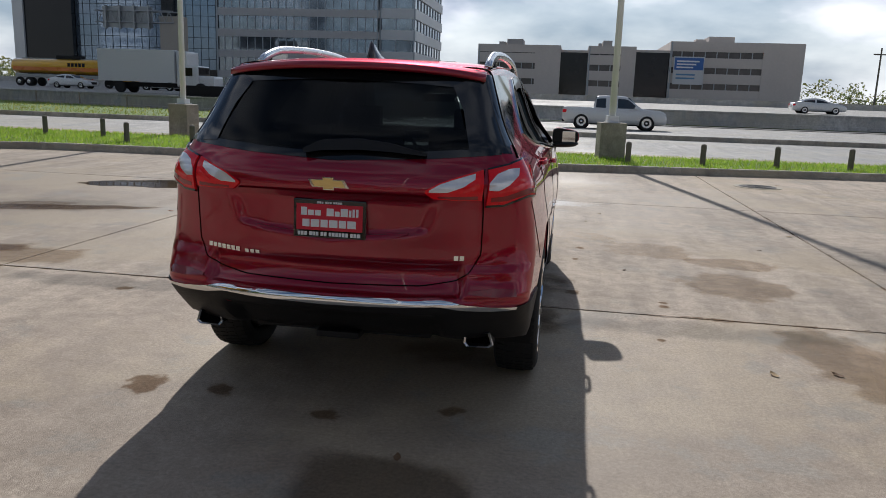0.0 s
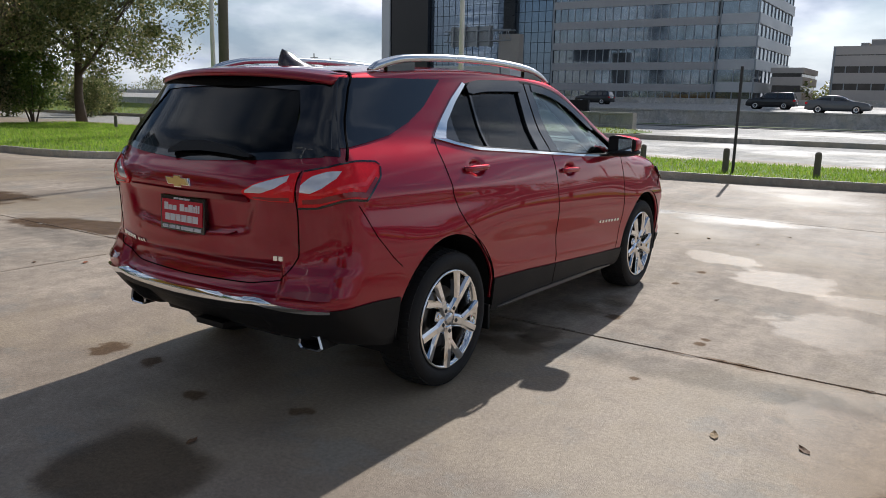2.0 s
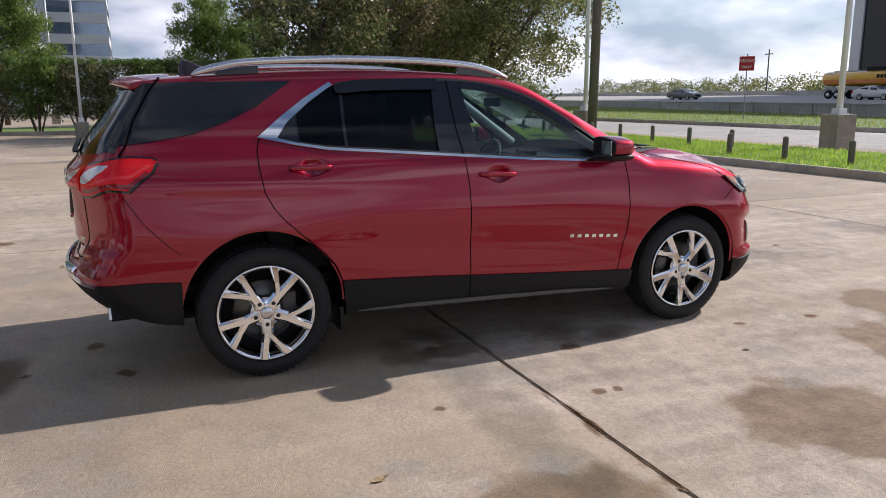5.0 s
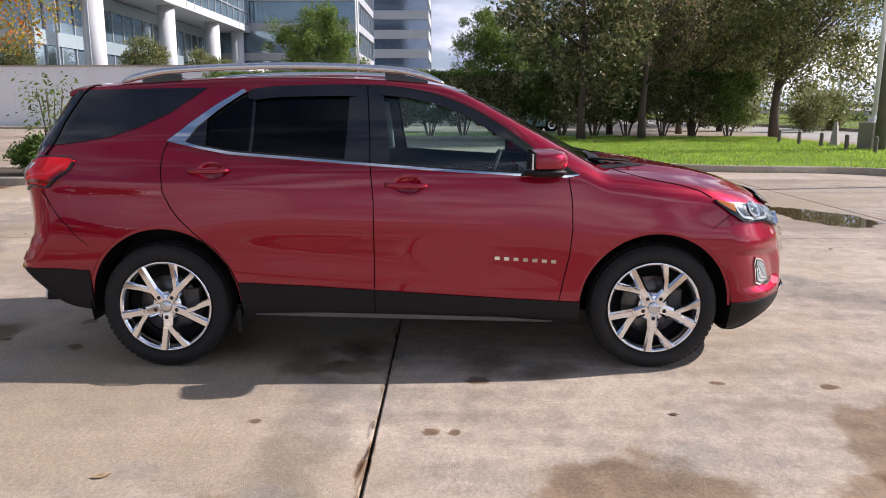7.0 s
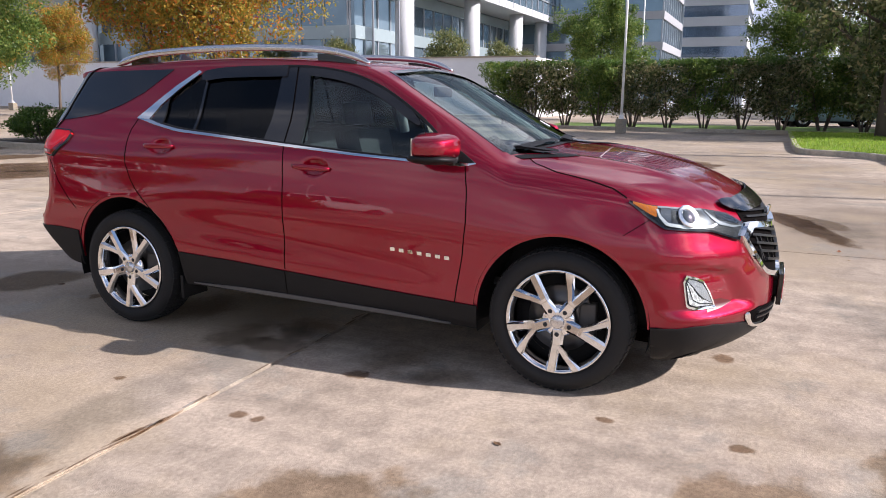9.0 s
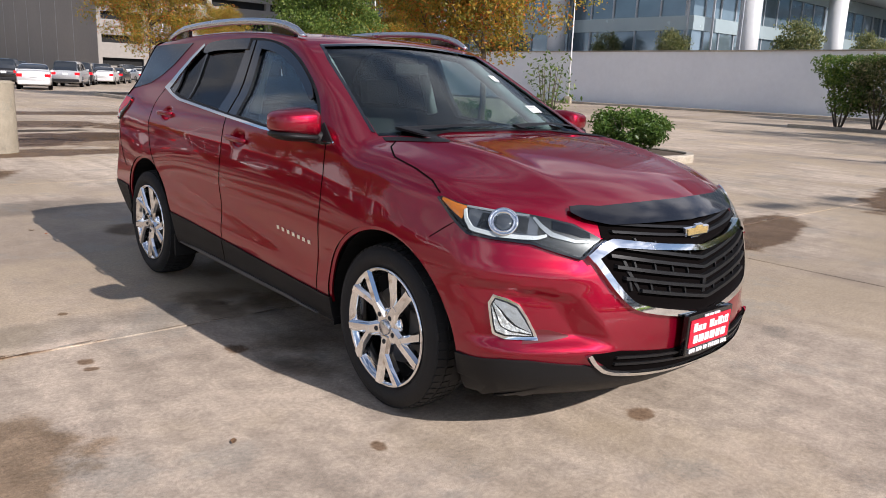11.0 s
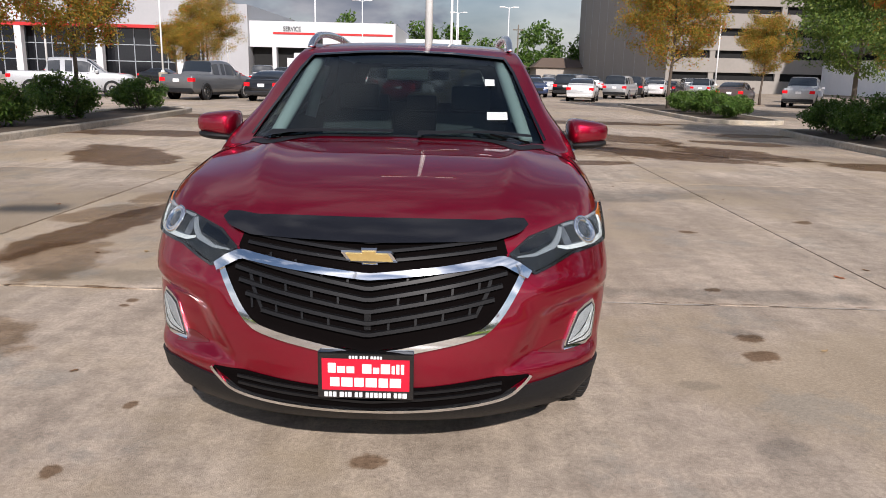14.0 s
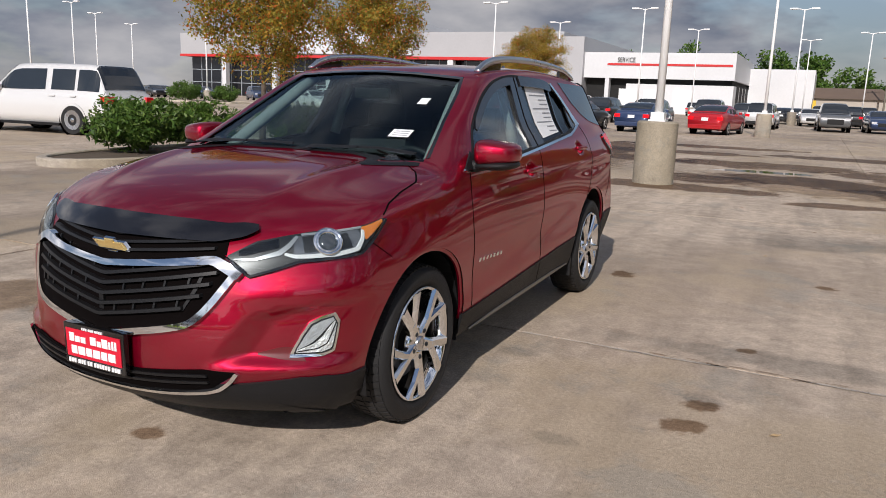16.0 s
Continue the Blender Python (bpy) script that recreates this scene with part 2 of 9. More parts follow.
def leaf_mat(name, stops, rough=0.5, trans=0.25):
    """Leaves: colour by island, a little light through them."""
    m, nn, ll, b = nodes_of(name)
    g = nn.new("ShaderNodeNewGeometry")
    r = nn.new("ShaderNodeValToRGB")
    els = r.color_ramp.elements
    els[0].position, els[0].color = stops[0][0], (*stops[0][1], 1)
    els[1].position, els[1].color = stops[-1][0], (*stops[-1][1], 1)
    for p, c in stops[1:-1]:
        e = els.new(p)
        e.color = (*c, 1)
    ll.new(g.outputs["Random Per Island"], r.inputs["Fac"])
    src = coords(nn, ll)
    f = noise_fac(nn, ll, src, 0.9, 3.0)
    c = mix_col(nn, ll, f, (0.34, 0.34, 0.34), (0.66, 0.66, 0.66))
    c2 = mix_col(nn, ll, 0.7, r.outputs["Color"], c, "OVERLAY")
    ll.new(c2, b.inputs["Base Color"])
    b.inputs["Roughness"].default_value = rough
    b.inputs["Specular IOR Level"].default_value = 0.35
    t = nn.new("ShaderNodeBsdfTranslucent")
    ll.new(c2, t.inputs["Color"])
    mx = nn.new("ShaderNodeMixShader")
    mx.inputs["Fac"].default_value = trans
    ll.new(b.outputs["BSDF"], mx.inputs[1])
    ll.new(t.outputs["BSDF"], mx.inputs[2])
    ll.new(mx.outputs["Shader"], nn["Material Output"].inputs["Surface"])
    return m


PAINT = car_paint("red_metallic_paint", (0.305, 0.0020, 0.0215), 0.82, 0.42, 1.60)
CHROME = surface("chrome", (0.86, 0.87, 0.88), 0.06, 1.0, vary=0.03, rough_vary=0.03)
SILVER = surface("satin_aluminium", (0.66, 0.67, 0.69), 0.24, 1.0, vary=0.05)
GOLD = surface("gold_badge", (0.86, 0.64, 0.26), 0.24, 0.7, vary=0.06)
BLACKPL = surface("black_textured_plastic", (0.009, 0.009, 0.010), 0.55, vary=0.15, fine=220, bump=0.15, spec=0.3)
GLOSSBLK = surface("gloss_black", (0.008, 0.008, 0.009), 0.08, vary=0.1, coat=0.6)
SMOKE = surface("smoked_acrylic", (0.010, 0.010, 0.012), 0.10, vary=0.1, coat=0.4)
RUBBER = surface("tyre_rubber", (0.010, 0.010, 0.0105), 0.75, vary=0.2, fine=150, bump=0.2)
SEAM = surface("panel_gap", (0.003, 0.002, 0.002), 0.9, vary=0.1, spec=0.05)
INNER = surface("dark_cabin_trim", (0.014, 0.014, 0.015), 0.7, vary=0.15)
HEADLINER = surface("pale_grey_headliner", (0.42, 0.43, 0.43), 0.85, vary=0.06)
SEATM = surface("dark_grey_seat_cloth", (0.030, 0.031, 0.034), 0.85, vary=0.2, fine=300, bump=0.2)
DISC = surface("brake_steel", (0.13, 0.125, 0.12), 0.38, 1.0, vary=0.15)
TAILRED = surface("red_lamp_lens", (0.86, 0.012, 0.020), 0.12, vary=0.22, fine=70, coat=0.25, spec=0.25)
TAILCLR = surface("clear_lamp_lens", (0.78, 0.78, 0.80), 0.12, 0.3, vary=0.14, fine=60, coat=1.0)
REFLECT = surface("red_reflector", (0.22, 0.008, 0.014), 0.15, vary=0.2, fine=200, coat=1.0)
LAMPDARK = surface("lamp_housing", (0.022, 0.024, 0.027), 0.30, 0.2, vary=0.15)
FOGREFL = surface("fog_lamp_pane", (0.42, 0.43, 0.45), 0.30, 0.2, vary=0.4, fine=38, bump=0.3)
CHROMEBOWL = surface("fluted_chrome", (0.84, 0.85, 0.86), 0.30, 0.35, vary=0.35, fine=45, bump=0.8)
GRILLEBLK = surface("grille_plastic", (0.010, 0.010, 0.011), 0.42, vary=0.1, spec=0.28)
LAMPGREY = surface("lamp_reflector", (0.20, 0.21, 0.23), 0.16, 0.6, vary=0.35, fine=60)
LAMPSTRIP = surface("reflector_blade", (0.36, 0.38, 0.40), 0.22, 0.4, vary=0.15)
LAMPWHITE = surface("daytime_strip", (0.72, 0.74, 0.75), 0.25, 0.1, vary=0.05)
AMBER = surface("amber_lens", (0.70, 0.20, 0.02), 0.15, vary=0.1, coat=1.0)
PLATERED = surface("red_plate", (0.62, 0.010, 0.035), 0.35, vary=0.08)
WHITEPR = surface("white_print", (0.82, 0.82, 0.82), 0.45, vary=0.04)
PAPER = surface("white_paper", (0.80, 0.81, 0.82), 0.6, vary=0.03)
PRINTGREY = surface("grey_print", (0.25, 0.26, 0.28), 0.6, vary=0.05)
GLASS = glass_mat("clear_window_glass", (0.86, 0.94, 0.93), gloss=1.0)
WSGLASS = glass_mat("windscreen_glass", (0.74, 0.82, 0.81), gloss=0.60)
TINT = glass_mat("privacy_glass", (0.20, 0.21, 0.22), gloss=0.6)
LENS = glass_mat("lamp_cover", (0.92, 0.94, 0.94), 0.0, 0.40)
CONCRETE = concrete_mat("lot_concrete", (0.425, 0.350, 0.276), (0.24, 0.185, 0.135), 0.75)
ROADCON = concrete_mat("road_concrete", (0.46, 0.44, 0.41), (0.27, 0.25, 0.22), 0.4)
WALLCON = concrete_mat("barrier_concrete", (0.50, 0.48, 0.45), (0.30, 0.28, 0.25), 0.6)
KERBCON = concrete_mat("kerb_concrete", (0.46, 0.41, 0.34), (0.22, 0.18, 0.14), 0.6)
SOIL = surface("mulch_soil", (0.085, 0.062, 0.042), 0.95, vary=0.4, big=3.0, fine=30, bump=0.6, coords_kind="Generated")
GRASSBASE = surface("turf", (0.11, 0.18, 0.03), 0.9, vary=0.35, big=0.5, fine=8, coords_kind="Object")

# ---- mesh helpers ----
def part(name, bm, material, parent=None, label="", smooth=False):
    """Links a bmesh as one mesh object, under a thing or a part."""
    me = bpy.data.meshes.new(name)
    bm.normal_update()
    bm.to_mesh(me)
    bm.free()
    for mt in (material if isinstance(material, (list, tuple)) else [material]):
        me.materials.append(mt)
    if smooth:
        for p in me.polygons:
            p.use_smooth = True
    ob = new(name, me)
    if parent is not None:
        ob.parent = parent
    if label:
        ob["label"] = label
    return ob


def pydata(name, verts, faces, material, parent=None, label="", smooth=False, mats=None):
    me = bpy.data.meshes.new(name)
    me.from_pydata([tuple(map(float, v)) for v in verts], [], [tuple(map(int, f)) for f in faces])
    for mt in (material if isinstance(material, (list, tuple)) else [material]):
        me.materials.append(mt)
    if mats is not None:
        me.polygons.foreach_set("material_index", np.asarray(mats, dtype=np.int32))
    if smooth:
        me.polygons.foreach_set("use_smooth", np.ones(len(me.polygons), dtype=bool))
    me.update()
    ob = new(name, me)
    if parent is not None:
        ob.parent = parent
    if label:
        ob["label"] = label
    return ob


def thing(name, label, category, group="", kind="", m=None):
    ob = new(name)
    if m is not None:
        ob.matrix_world = m
    return tagged(ob, label, category, group, kind)


def add_box(bm, x0, x1, y0, y1, z0, z1, bevel=0.0):
    r = bmesh.ops.create_cube(bm, size=1.0)
    bmesh.ops.scale(bm, vec=(x1 - x0, y1 - y0, z1 - z0), verts=r["verts"])
    bmesh.ops.translate(bm, vec=((x0 + x1) / 2, (y0 + y1) / 2, (z0 + z1) / 2), verts=r["verts"])
    if bevel:
        edges = list({e for v in r["verts"] for e in v.link_edges})
        bmesh.ops.bevel(bm, geom=edges, offset=bevel, segments=2, profile=0.7, affect="EDGES")
    return bm


def box(x0, x1, y0, y1, z0, z1, bevel=0.0):
    return add_box(bmesh.new(), x0, x1, y0, y1, z0, z1, bevel)


def lathe(profile, n=32, axis="z", cap=True):
    """A turned shape from (radius, height) pairs."""
    bm = bmesh.new()
    rings = []
    for r, h in profile:
        ring = []
        for i in range(n):
            a = 2 * math.pi * i / n
            c, s = r * math.cos(a), r * math.sin(a)
            ring.append(bm.verts.new((c, s, h) if axis == "z" else (h, c, s)))
        rings.append(ring)
    for a, b in zip(rings, rings[1:]):
        for i in range(n):
            bm.faces.new((a[i], a[(i + 1) % n], b[(i + 1) % n], b[i]))
    if cap:
        for ring in (rings[0], rings[-1]):
            bm.faces.new(ring)
    bmesh.ops.recalc_face_normals(bm, faces=bm.faces)
    return bm


def tube(bm, pts, radii, n=8, cap=True):
    """A tapered round bar along points."""
    rings = []
    for i, p in enumerate(pts):
        p = Vector(p)
        d = (Vector(pts[min(i + 1, len(pts) - 1)]) - Vector(pts[max(i - 1, 0)])).normalized()
        u = d.cross(Vector((0, 0, 1)) if abs(d.z) < 0.9 else Vector((1, 0, 0))).normalized()
        v = d.cross(u)
        rings.append([bm.verts.new(p + radii[i] * (math.cos(2 * math.pi * k / n) * u + math.sin(2 * math.pi * k / n) * v)) for k in range(n)])
    for a, b in zip(rings, rings[1:]):
        for k in range(n):
            bm.faces.new((a[k], a[(k + 1) % n], b[(k + 1) % n], b[k]))
    if cap:
        bm.faces.new(rings[0][::-1])
        bm.faces.new(rings[-1])
    return bm


def sweep(path, section, closed=False):
    """A bar of constant (side, up) section along a plan path of (x, y)."""
    bm = bmesh.new()
    rings = []
    n = len(path)
    for i in range(n):
        a = path[(i - 1) % n] if (closed or i > 0) else path[i]
        b = path[(i + 1) % n] if (closed or i < n - 1) else path[i]
        d = Vector((b[0] - a[0], b[1] - a[1])).normalized()
        nr = Vector((d.y, -d.x))
        rings.append([bm.verts.new((path[i][0] + nr.x * s, path[i][1] + nr.y * s, h)) for s, h in section])
    pairs = list(zip(rings, rings[1:])) + ([(rings[-1], rings[0])] if closed else [])
    m = len(section)
    for a, b in pairs:
        for k in range(m):
            bm.faces.new((a[k], a[(k + 1) % m], b[(k + 1) % m], b[k]))
    if not closed:
        bm.faces.new(rings[0])
        bm.faces.new(rings[-1][::-1])
    bmesh.ops.recalc_face_normals(bm, faces=bm.faces)
    return bm


def smooth_path(pts, n=6):
    """Rounds a plan path (Catmull-Rom)."""
    out = []
    for i in range(len(pts) - 1):
        p0, p1, p2, p3 = pts[max(i - 1, 0)], pts[i], pts[i + 1], pts[min(i + 2, len(pts) - 1)]
        for k in range(n):
            t = k / n
            out.append(tuple(0.5 * (2 * p1[j] + (p2[j] - p0[j]) * t + (2 * p0[j] - 5 * p1[j] + 4 * p2[j] - p3[j]) * t * t
                                    + (3 * p1[j] - p0[j] - 3 * p2[j] + p3[j]) * t ** 3) for j in range(len(p1))))
    out.append(tuple(pts[-1]))
    return out

# ---- ground, lot, kerbs, roads ----
def sheet(name, poly, z, mat_, label, category="ground", kind="structure", parent=None):
    bm = bmesh.new()
    f = bm.faces.new([bm.verts.new((x, y, z)) for x, y in poly])
    if f.normal.z < 0:
        f.normal_flip()
    bmesh.ops.triangulate(bm, faces=bm.faces[:])
    bmesh.ops.recalc_face_normals(bm, faces=bm.faces[:])
    for q in bm.faces:
        if q.normal.z < 0:
            q.normal_flip()
    ob = part(name, bm, mat_, parent)
    return tagged(ob, label, category, "", kind)


GROUNDM = surface("far_ground", (0.16, 0.15, 0.12), 0.9, vary=0.3, big=0.02, fine=0.4, coords_kind="Object")
sheet("ground", [(-1500, -1500), (1500, -1500), (1500, 1500), (-1500, 1500)], -0.045, GROUNDM, "flat grey-brown ground under the concrete reaching the horizon")

# lot edge: the kerb's foot along the verge and round the corner to the hedge bed
LOT_EDGE = smooth_path([(46, 19.2), (24, 15.0), (7.6, 12.1), (4.3, 11.45), (0.6, 10.75), (-4.0, 10.2), (-9.6, 10.0), (-11.3, 9.6), (-12.0, 8.6), (-12.3, 6.6), (-13.0, 5.3),
                        (-14.6, 4.75), (-16.4, 4.6), (-17.3, 3.9), (-17.8, 3.0), (-19.2, 2.75), (-24, 2.7), (-30.2, 2.7)], 5)
pavement = thing("pavement", "tan weathered concrete slabs of the parking lot with dark joints", "pavement", kind="structure")
slab_mesh_cache = {}


def slab(x0, x1, y0, y1):
    key = (round(x1 - x0, 3), round(y1 - y0, 3))
    if key not in slab_mesh_cache:
        bm = box(-key[0] / 2, key[0] / 2, -key[1] / 2, key[1] / 2, -0.15, 0.0)
        top = [e for e in bm.edges if all(v.co.z > -0.01 for v in e.verts)]
        bmesh.ops.bevel(bm, geom=top, offset=0.007, segments=2, affect="EDGES")
        me = bpy.data.meshes.new("slab")
        bm.to_mesh(me)
        bm.free()
        me.materials.append(CONCRETE)
        slab_mesh_cache[key] = me
    ob = new("slab", slab_mesh_cache[key])
    ob.location = ((x0 + x1) / 2, (y0 + y1) / 2, 0)
    ob.parent = pavement


GAP = 0.0065
XJ = [-31.75, -24.67, -17.59, -10.51, -3.43, 3.65, 10.73, 17.81, 24.89]
YJ = [-48.11, -42.11, -36.11, -30.11, -24.11, -18.11, -12.11, -6.11, -0.11, 5.89, 11.89, 17.5]
for xa, xb in zip(XJ, XJ[1:]):
    for ya, yb in zip(YJ, YJ[1:]):
        slab(xa + (0.001 if xa < 0 else GAP), xb - (0.001 if xb < 0 else GAP), ya + GAP, yb - GAP)
for k, (xa, xb, ya, yb) in enumerate(((-31.75, 24.89, -190, -48.11), (24.89, 150, -190, 22.0), (-62, -31.75, -190, 17.5), (-110, -62, -190, -20))):
    ob = part("slab", box(xa + GAP, xb - GAP, ya, yb - GAP, -0.15, 0.0), CONCRETE, pavement)

# grass verge behind the kerb, with blades
VERGE = [(x, y) for x, y in LOT_EDGE] + [(-30.2, 14.5), (-20, 14.6), (0, 14.4), (8, 14.9), (24, 17.8), (46, 22.0)]
KERB_SEC = [(0.0, -0.14), (0.0, 0.13), (-0.02, 0.15), (-0.14, 0.15), (-0.16, 0.13), (-0.16, -0.14)]
tagged(part("kerb", sweep(LOT_EDGE, [(-s, h) for s, h in KERB_SEC]), KERBCON), "stained grey concrete kerb along the grass verge", "kerb", kind="structure")


def area_points(poly, count, rng):
    """Random points inside a plan outline."""
    p = np.array(poly)
    lo, hi = p.min(0), p.max(0)
    out = []
    total = 0
    while total < count:
        q = rng.random((count * 2, 2)) * (hi - lo) + lo
        inside = np.zeros(len(q), bool)
        j = len(p) - 1
        for i in range(len(p)):
            c = ((p[i, 1] > q[:, 1]) != (p[j, 1] > q[:, 1])) & (q[:, 0] < (p[j, 0] - p[i, 0]) * (q[:, 1] - p[i, 1]) / (p[j, 1] - p[i, 1] + 1e-12) + p[i, 0])
            inside ^= c
            j = i
        out.append(q[inside])
        total += inside.sum()
    return np.concatenate(out)[:count]


def blades(name, pts, z, h, w, mat_, label, rng, lean=0.5):
    """Grass blades as one tuft mesh: three-cornered, each leaning its own way."""
    n = len(pts)
    a = rng.random(n) * 2 * math.pi
    b = rng.random(n) * 2 * math.pi
    hh = h * (0.45 + 0.8 * rng.random(n))
    ww = w * (0.7 + 0.6 * rng.random(n))
    base = np.column_stack([pts, np.full(n, z)])
    dx = np.column_stack([np.cos(a) * ww, np.sin(a) * ww, np.zeros(n)])
    tip = base + np.column_stack([np.cos(b) * hh * lean, np.sin(b) * hh * lean, hh])
    v = np.stack([base - dx, base + dx, tip], 1).reshape(-1, 3)
    me = bpy.data.meshes.new(name)
    me.vertices.add(3 * n)
    me.vertices.foreach_set("co", v.ravel())
    me.loops.add(3 * n)
    me.loops.foreach_set("vertex_index", np.arange(3 * n, dtype=np.int32))
    me.polygons.add(n)
    me.polygons.foreach_set("loop_start", np.arange(0, 3 * n, 3, dtype=np.int32))
    me.update()
    me.validate()
    me.materials.append(mat_)
    return tagged(new(name, me), label, "grass", kind="stuff")


GRASSM = leaf_mat("grass_blades", [(0.0, (0.16, 0.28, 0.03)), (0.5, (0.30, 0.47, 0.05)), (0.85, (0.42, 0.56, 0.08)), (1.0, (0.50, 0.46, 0.15))], 0.55, 0.55)
DRYGRASS = leaf_mat("verge_grass_blades", [(0.0, (0.20, 0.26, 0.05)), (0.6, (0.34, 0.38, 0.09)), (1.0, (0.46, 0.42, 0.17))], 0.6, 0.5)
sheet("verge_soil", VERGE[::-1], 0.125, GRASSBASE, "green turf of the verge beside the lot")
rng = np.random.default_rng(4)
blades("grass", area_points(VERGE, 120000, rng), 0.12, 0.085, 0.010, GRASSM, "bright green mown grass on the verge", rng)

# frontage road, far verge, slip road
sheet("road", [(-260, 14.6), (-30.2, 14.6), (-20, 14.7), (0, 14.5), (8, 15.0), (24, 17.9), (46, 22.1), (260, 60), (260, 62), (-260, 62)], -0.012, ROADCON, "pale grey concrete frontage road", "road")
FAR_KERB = smooth_path([(-160, 23.0), (-60, 24.6), (-30, 25.8), (-10, 27.0), (10, 28.5), (40, 31.5), (90, 38.0)], 6)
tagged(part("kerb", sweep(FAR_KERB, [(-s, h * 1.25) for s, h in KERB_SEC]), KERBCON), "dark weathered kerb between the two roads", "kerb", kind="structure")
FARV = [(x, y + 0.12) for x, y in FAR_KERB[:19]] + [(-9.5, 31.5), (-12.6, 35.9), (-51, 49.6), (-100, 61.5), (-160, 68)]
sheet("far_verge", FARV[::-1], 0.12, GRASSBASE, "sloping green verge below the highway wall")
blades("far_grass", area_points(FARV, 40000, rng), 0.12, 0.12, 0.03, DRYGRASS, "mown yellow-green grass by the highway wall", rng)
FARV2 = [(-22, 48.0), (10, 51.5), (60, 54.5), (120, 56), (120, 57.6), (-22, 50)]
sheet("far_verge_strip", FARV2, 0.10, GRASSBASE, "narrow strip of grass at the foot of the highway wall")
# ---- highway ----
def deck_z(y):
    """The highway deck rises gently away from the wall."""
    return 0.72 + 0.014 * (y - 45)


HW_LEFT = [(-260, 86), (-160, 70), (-100, 62), (-51, 50.0), (-20, 38.9), (-12.2, 36.2)]
HW_RIGHT = [(-22, 51.5), (20, 55.0), (80, 58.5), (260, 60)]
bm = bmesh.new()
near_edge = HW_LEFT[:4] + [(-24, 42.0), (-21, 52.0)] + HW_RIGHT[1:]
lo_, hi_, ft_ = [], [], []
for x, y in near_edge:
    lo_.append(bm.verts.new((x, y + 0.3, deck_z(y))))
    hi_.append(bm.verts.new((x, 112, deck_z(112))))
    ft_.append(bm.verts.new((x, y + 0.3, -0.1)))
for i in range(len(lo_) - 1):
    bm.faces.new((lo_[i], lo_[i + 1], hi_[i + 1], hi_[i]))
    bm.faces.new((ft_[i], ft_[i + 1], lo_[i + 1], lo_[i]))
deck = part("highway", bm, ROADCON)
tagged(deck, "pale concrete highway deck behind a low wall", "highway", kind="structure")
WALL_SEC = [(0.22, -0.1), (0.18, 0.30), (0.15, 0.32), (0.12, 0.98), (0.17, 1.0), (0.17, 1.12), (-0.15, 1.12), (-0.22, -0.1)]
tagged(part("highway_wall", sweep(smooth_path(HW_LEFT, 8), [(s, h * 0.86) for s, h in WALL_SEC]), WALLCON), "long low weathered concrete wall along the highway", "wall", kind="structure")
tagged(part("highway_wall", sweep(smooth_path(HW_RIGHT, 8), WALL_SEC), WALLCON), "long low weathered concrete wall along the highway", "wall", kind="structure")
tagged(part("far_wall", sweep([(-260, 112), (260, 112)], [(s, h * 0.8 + 1.6) for s, h in WALL_SEC]), WALLCON), "far concrete barrier wall of the highway", "wall", kind="structure")
# vertical joints of the near wall
for k in range(9):
    x = -14.5 - 4.6 * k
    y = 36.2 + (-12.2 - x) * 0.355
    tagged(part("wall_joint", box(x - 0.02, x + 0.02, y - 0.235, y - 0.10, 0.0, 0.93), KERBCON), "dark vertical joint of the highway wall", "joint", kind="structure")
# black plastic barrier units behind the wall
for k in range(6):
    bt = thing("barrier_unit", "black plastic water barrier standing behind the highway wall", "barrier", "barrier row", m=pose(-24.6 + 1.28 * k, 43.2 - 0.2 * k, 0.70))
    bm = bmesh.new()
    add_box(bm, -0.62, 0.62, -0.28, 0.28, 0.0, 0.30, 0.04)
    add_box(bm, -0.60, 0.60, -0.16, 0.16, 0.28, 0.95, 0.04)
    part("shell", bm, BLACKPL, bt)

# ---- buildings ----
GLASSBLUE = surface("blue_curtain_glass", (0.24, 0.30, 0.38), 0.05, 0.75, vary=0.25, big=0.12, fine=1.2, spec=0.8)
GLASSGREY = surface("grey_curtain_glass", (0.25, 0.34, 0.40), 0.08, 0.65, vary=0.25, big=0.15, fine=1.0, spec=0.8)
GLASSBAND = surface("dark_reflecting_glass", (0.30, 0.33, 0.37), 0.05, 0.8, vary=0.5, big=0.15, fine=0.6, spec=0.8)
GLASSBLACK = surface("black_curtain_glass", (0.012, 0.013, 0.016), 0.12, 0.1, vary=0.2, big=0.1, fine=0.8)
STONE = surface("beige_precast", (0.40, 0.36, 0.31), 0.8, vary=0.10, big=0.15, fine=2.5, bump=0.1)
GARAGECON = surface("weathered_garage_concrete", (0.30, 0.275, 0.245), 0.85, vary=0.14, big=0.15, fine=2.5, bump=0.1)
LOWPRE = surface("tan_grey_precast", (0.62, 0.565, 0.52), 0.8, vary=0.10, big=0.15, fine=2.5, bump=0.1)
LOWGLASS = surface("brown_grey_glass", (0.11, 0.10, 0.095), 0.15, 0.1, vary=0.35, big=0.5, fine=1.2)
GREYPRE = surface("grey_precast", (0.50, 0.49, 0.49), 0.8, vary=0.12, big=0.15, fine=2.5, bump=0.1)
WHITEPANEL = surface("white_metal_panel", (0.62, 0.63, 0.64), 0.45, vary=0.08, big=0.2, fine=3.0)
GREYPANEL = surface("grey_metal_panel", (0.40, 0.40, 0.41), 0.45, vary=0.08, big=0.2, fine=3.0)
REDSTRIPE = surface("red_stripe", (0.55, 0.03, 0.03), 0.4, vary=0.06)
MULLION = surface("pale_mullion", (0.38, 0.41, 0.44), 0.4, 0.3, vary=0.06)
DARKVOID = surface("dark_opening", (0.012, 0.012, 0.012), 0.9, vary=0.2)
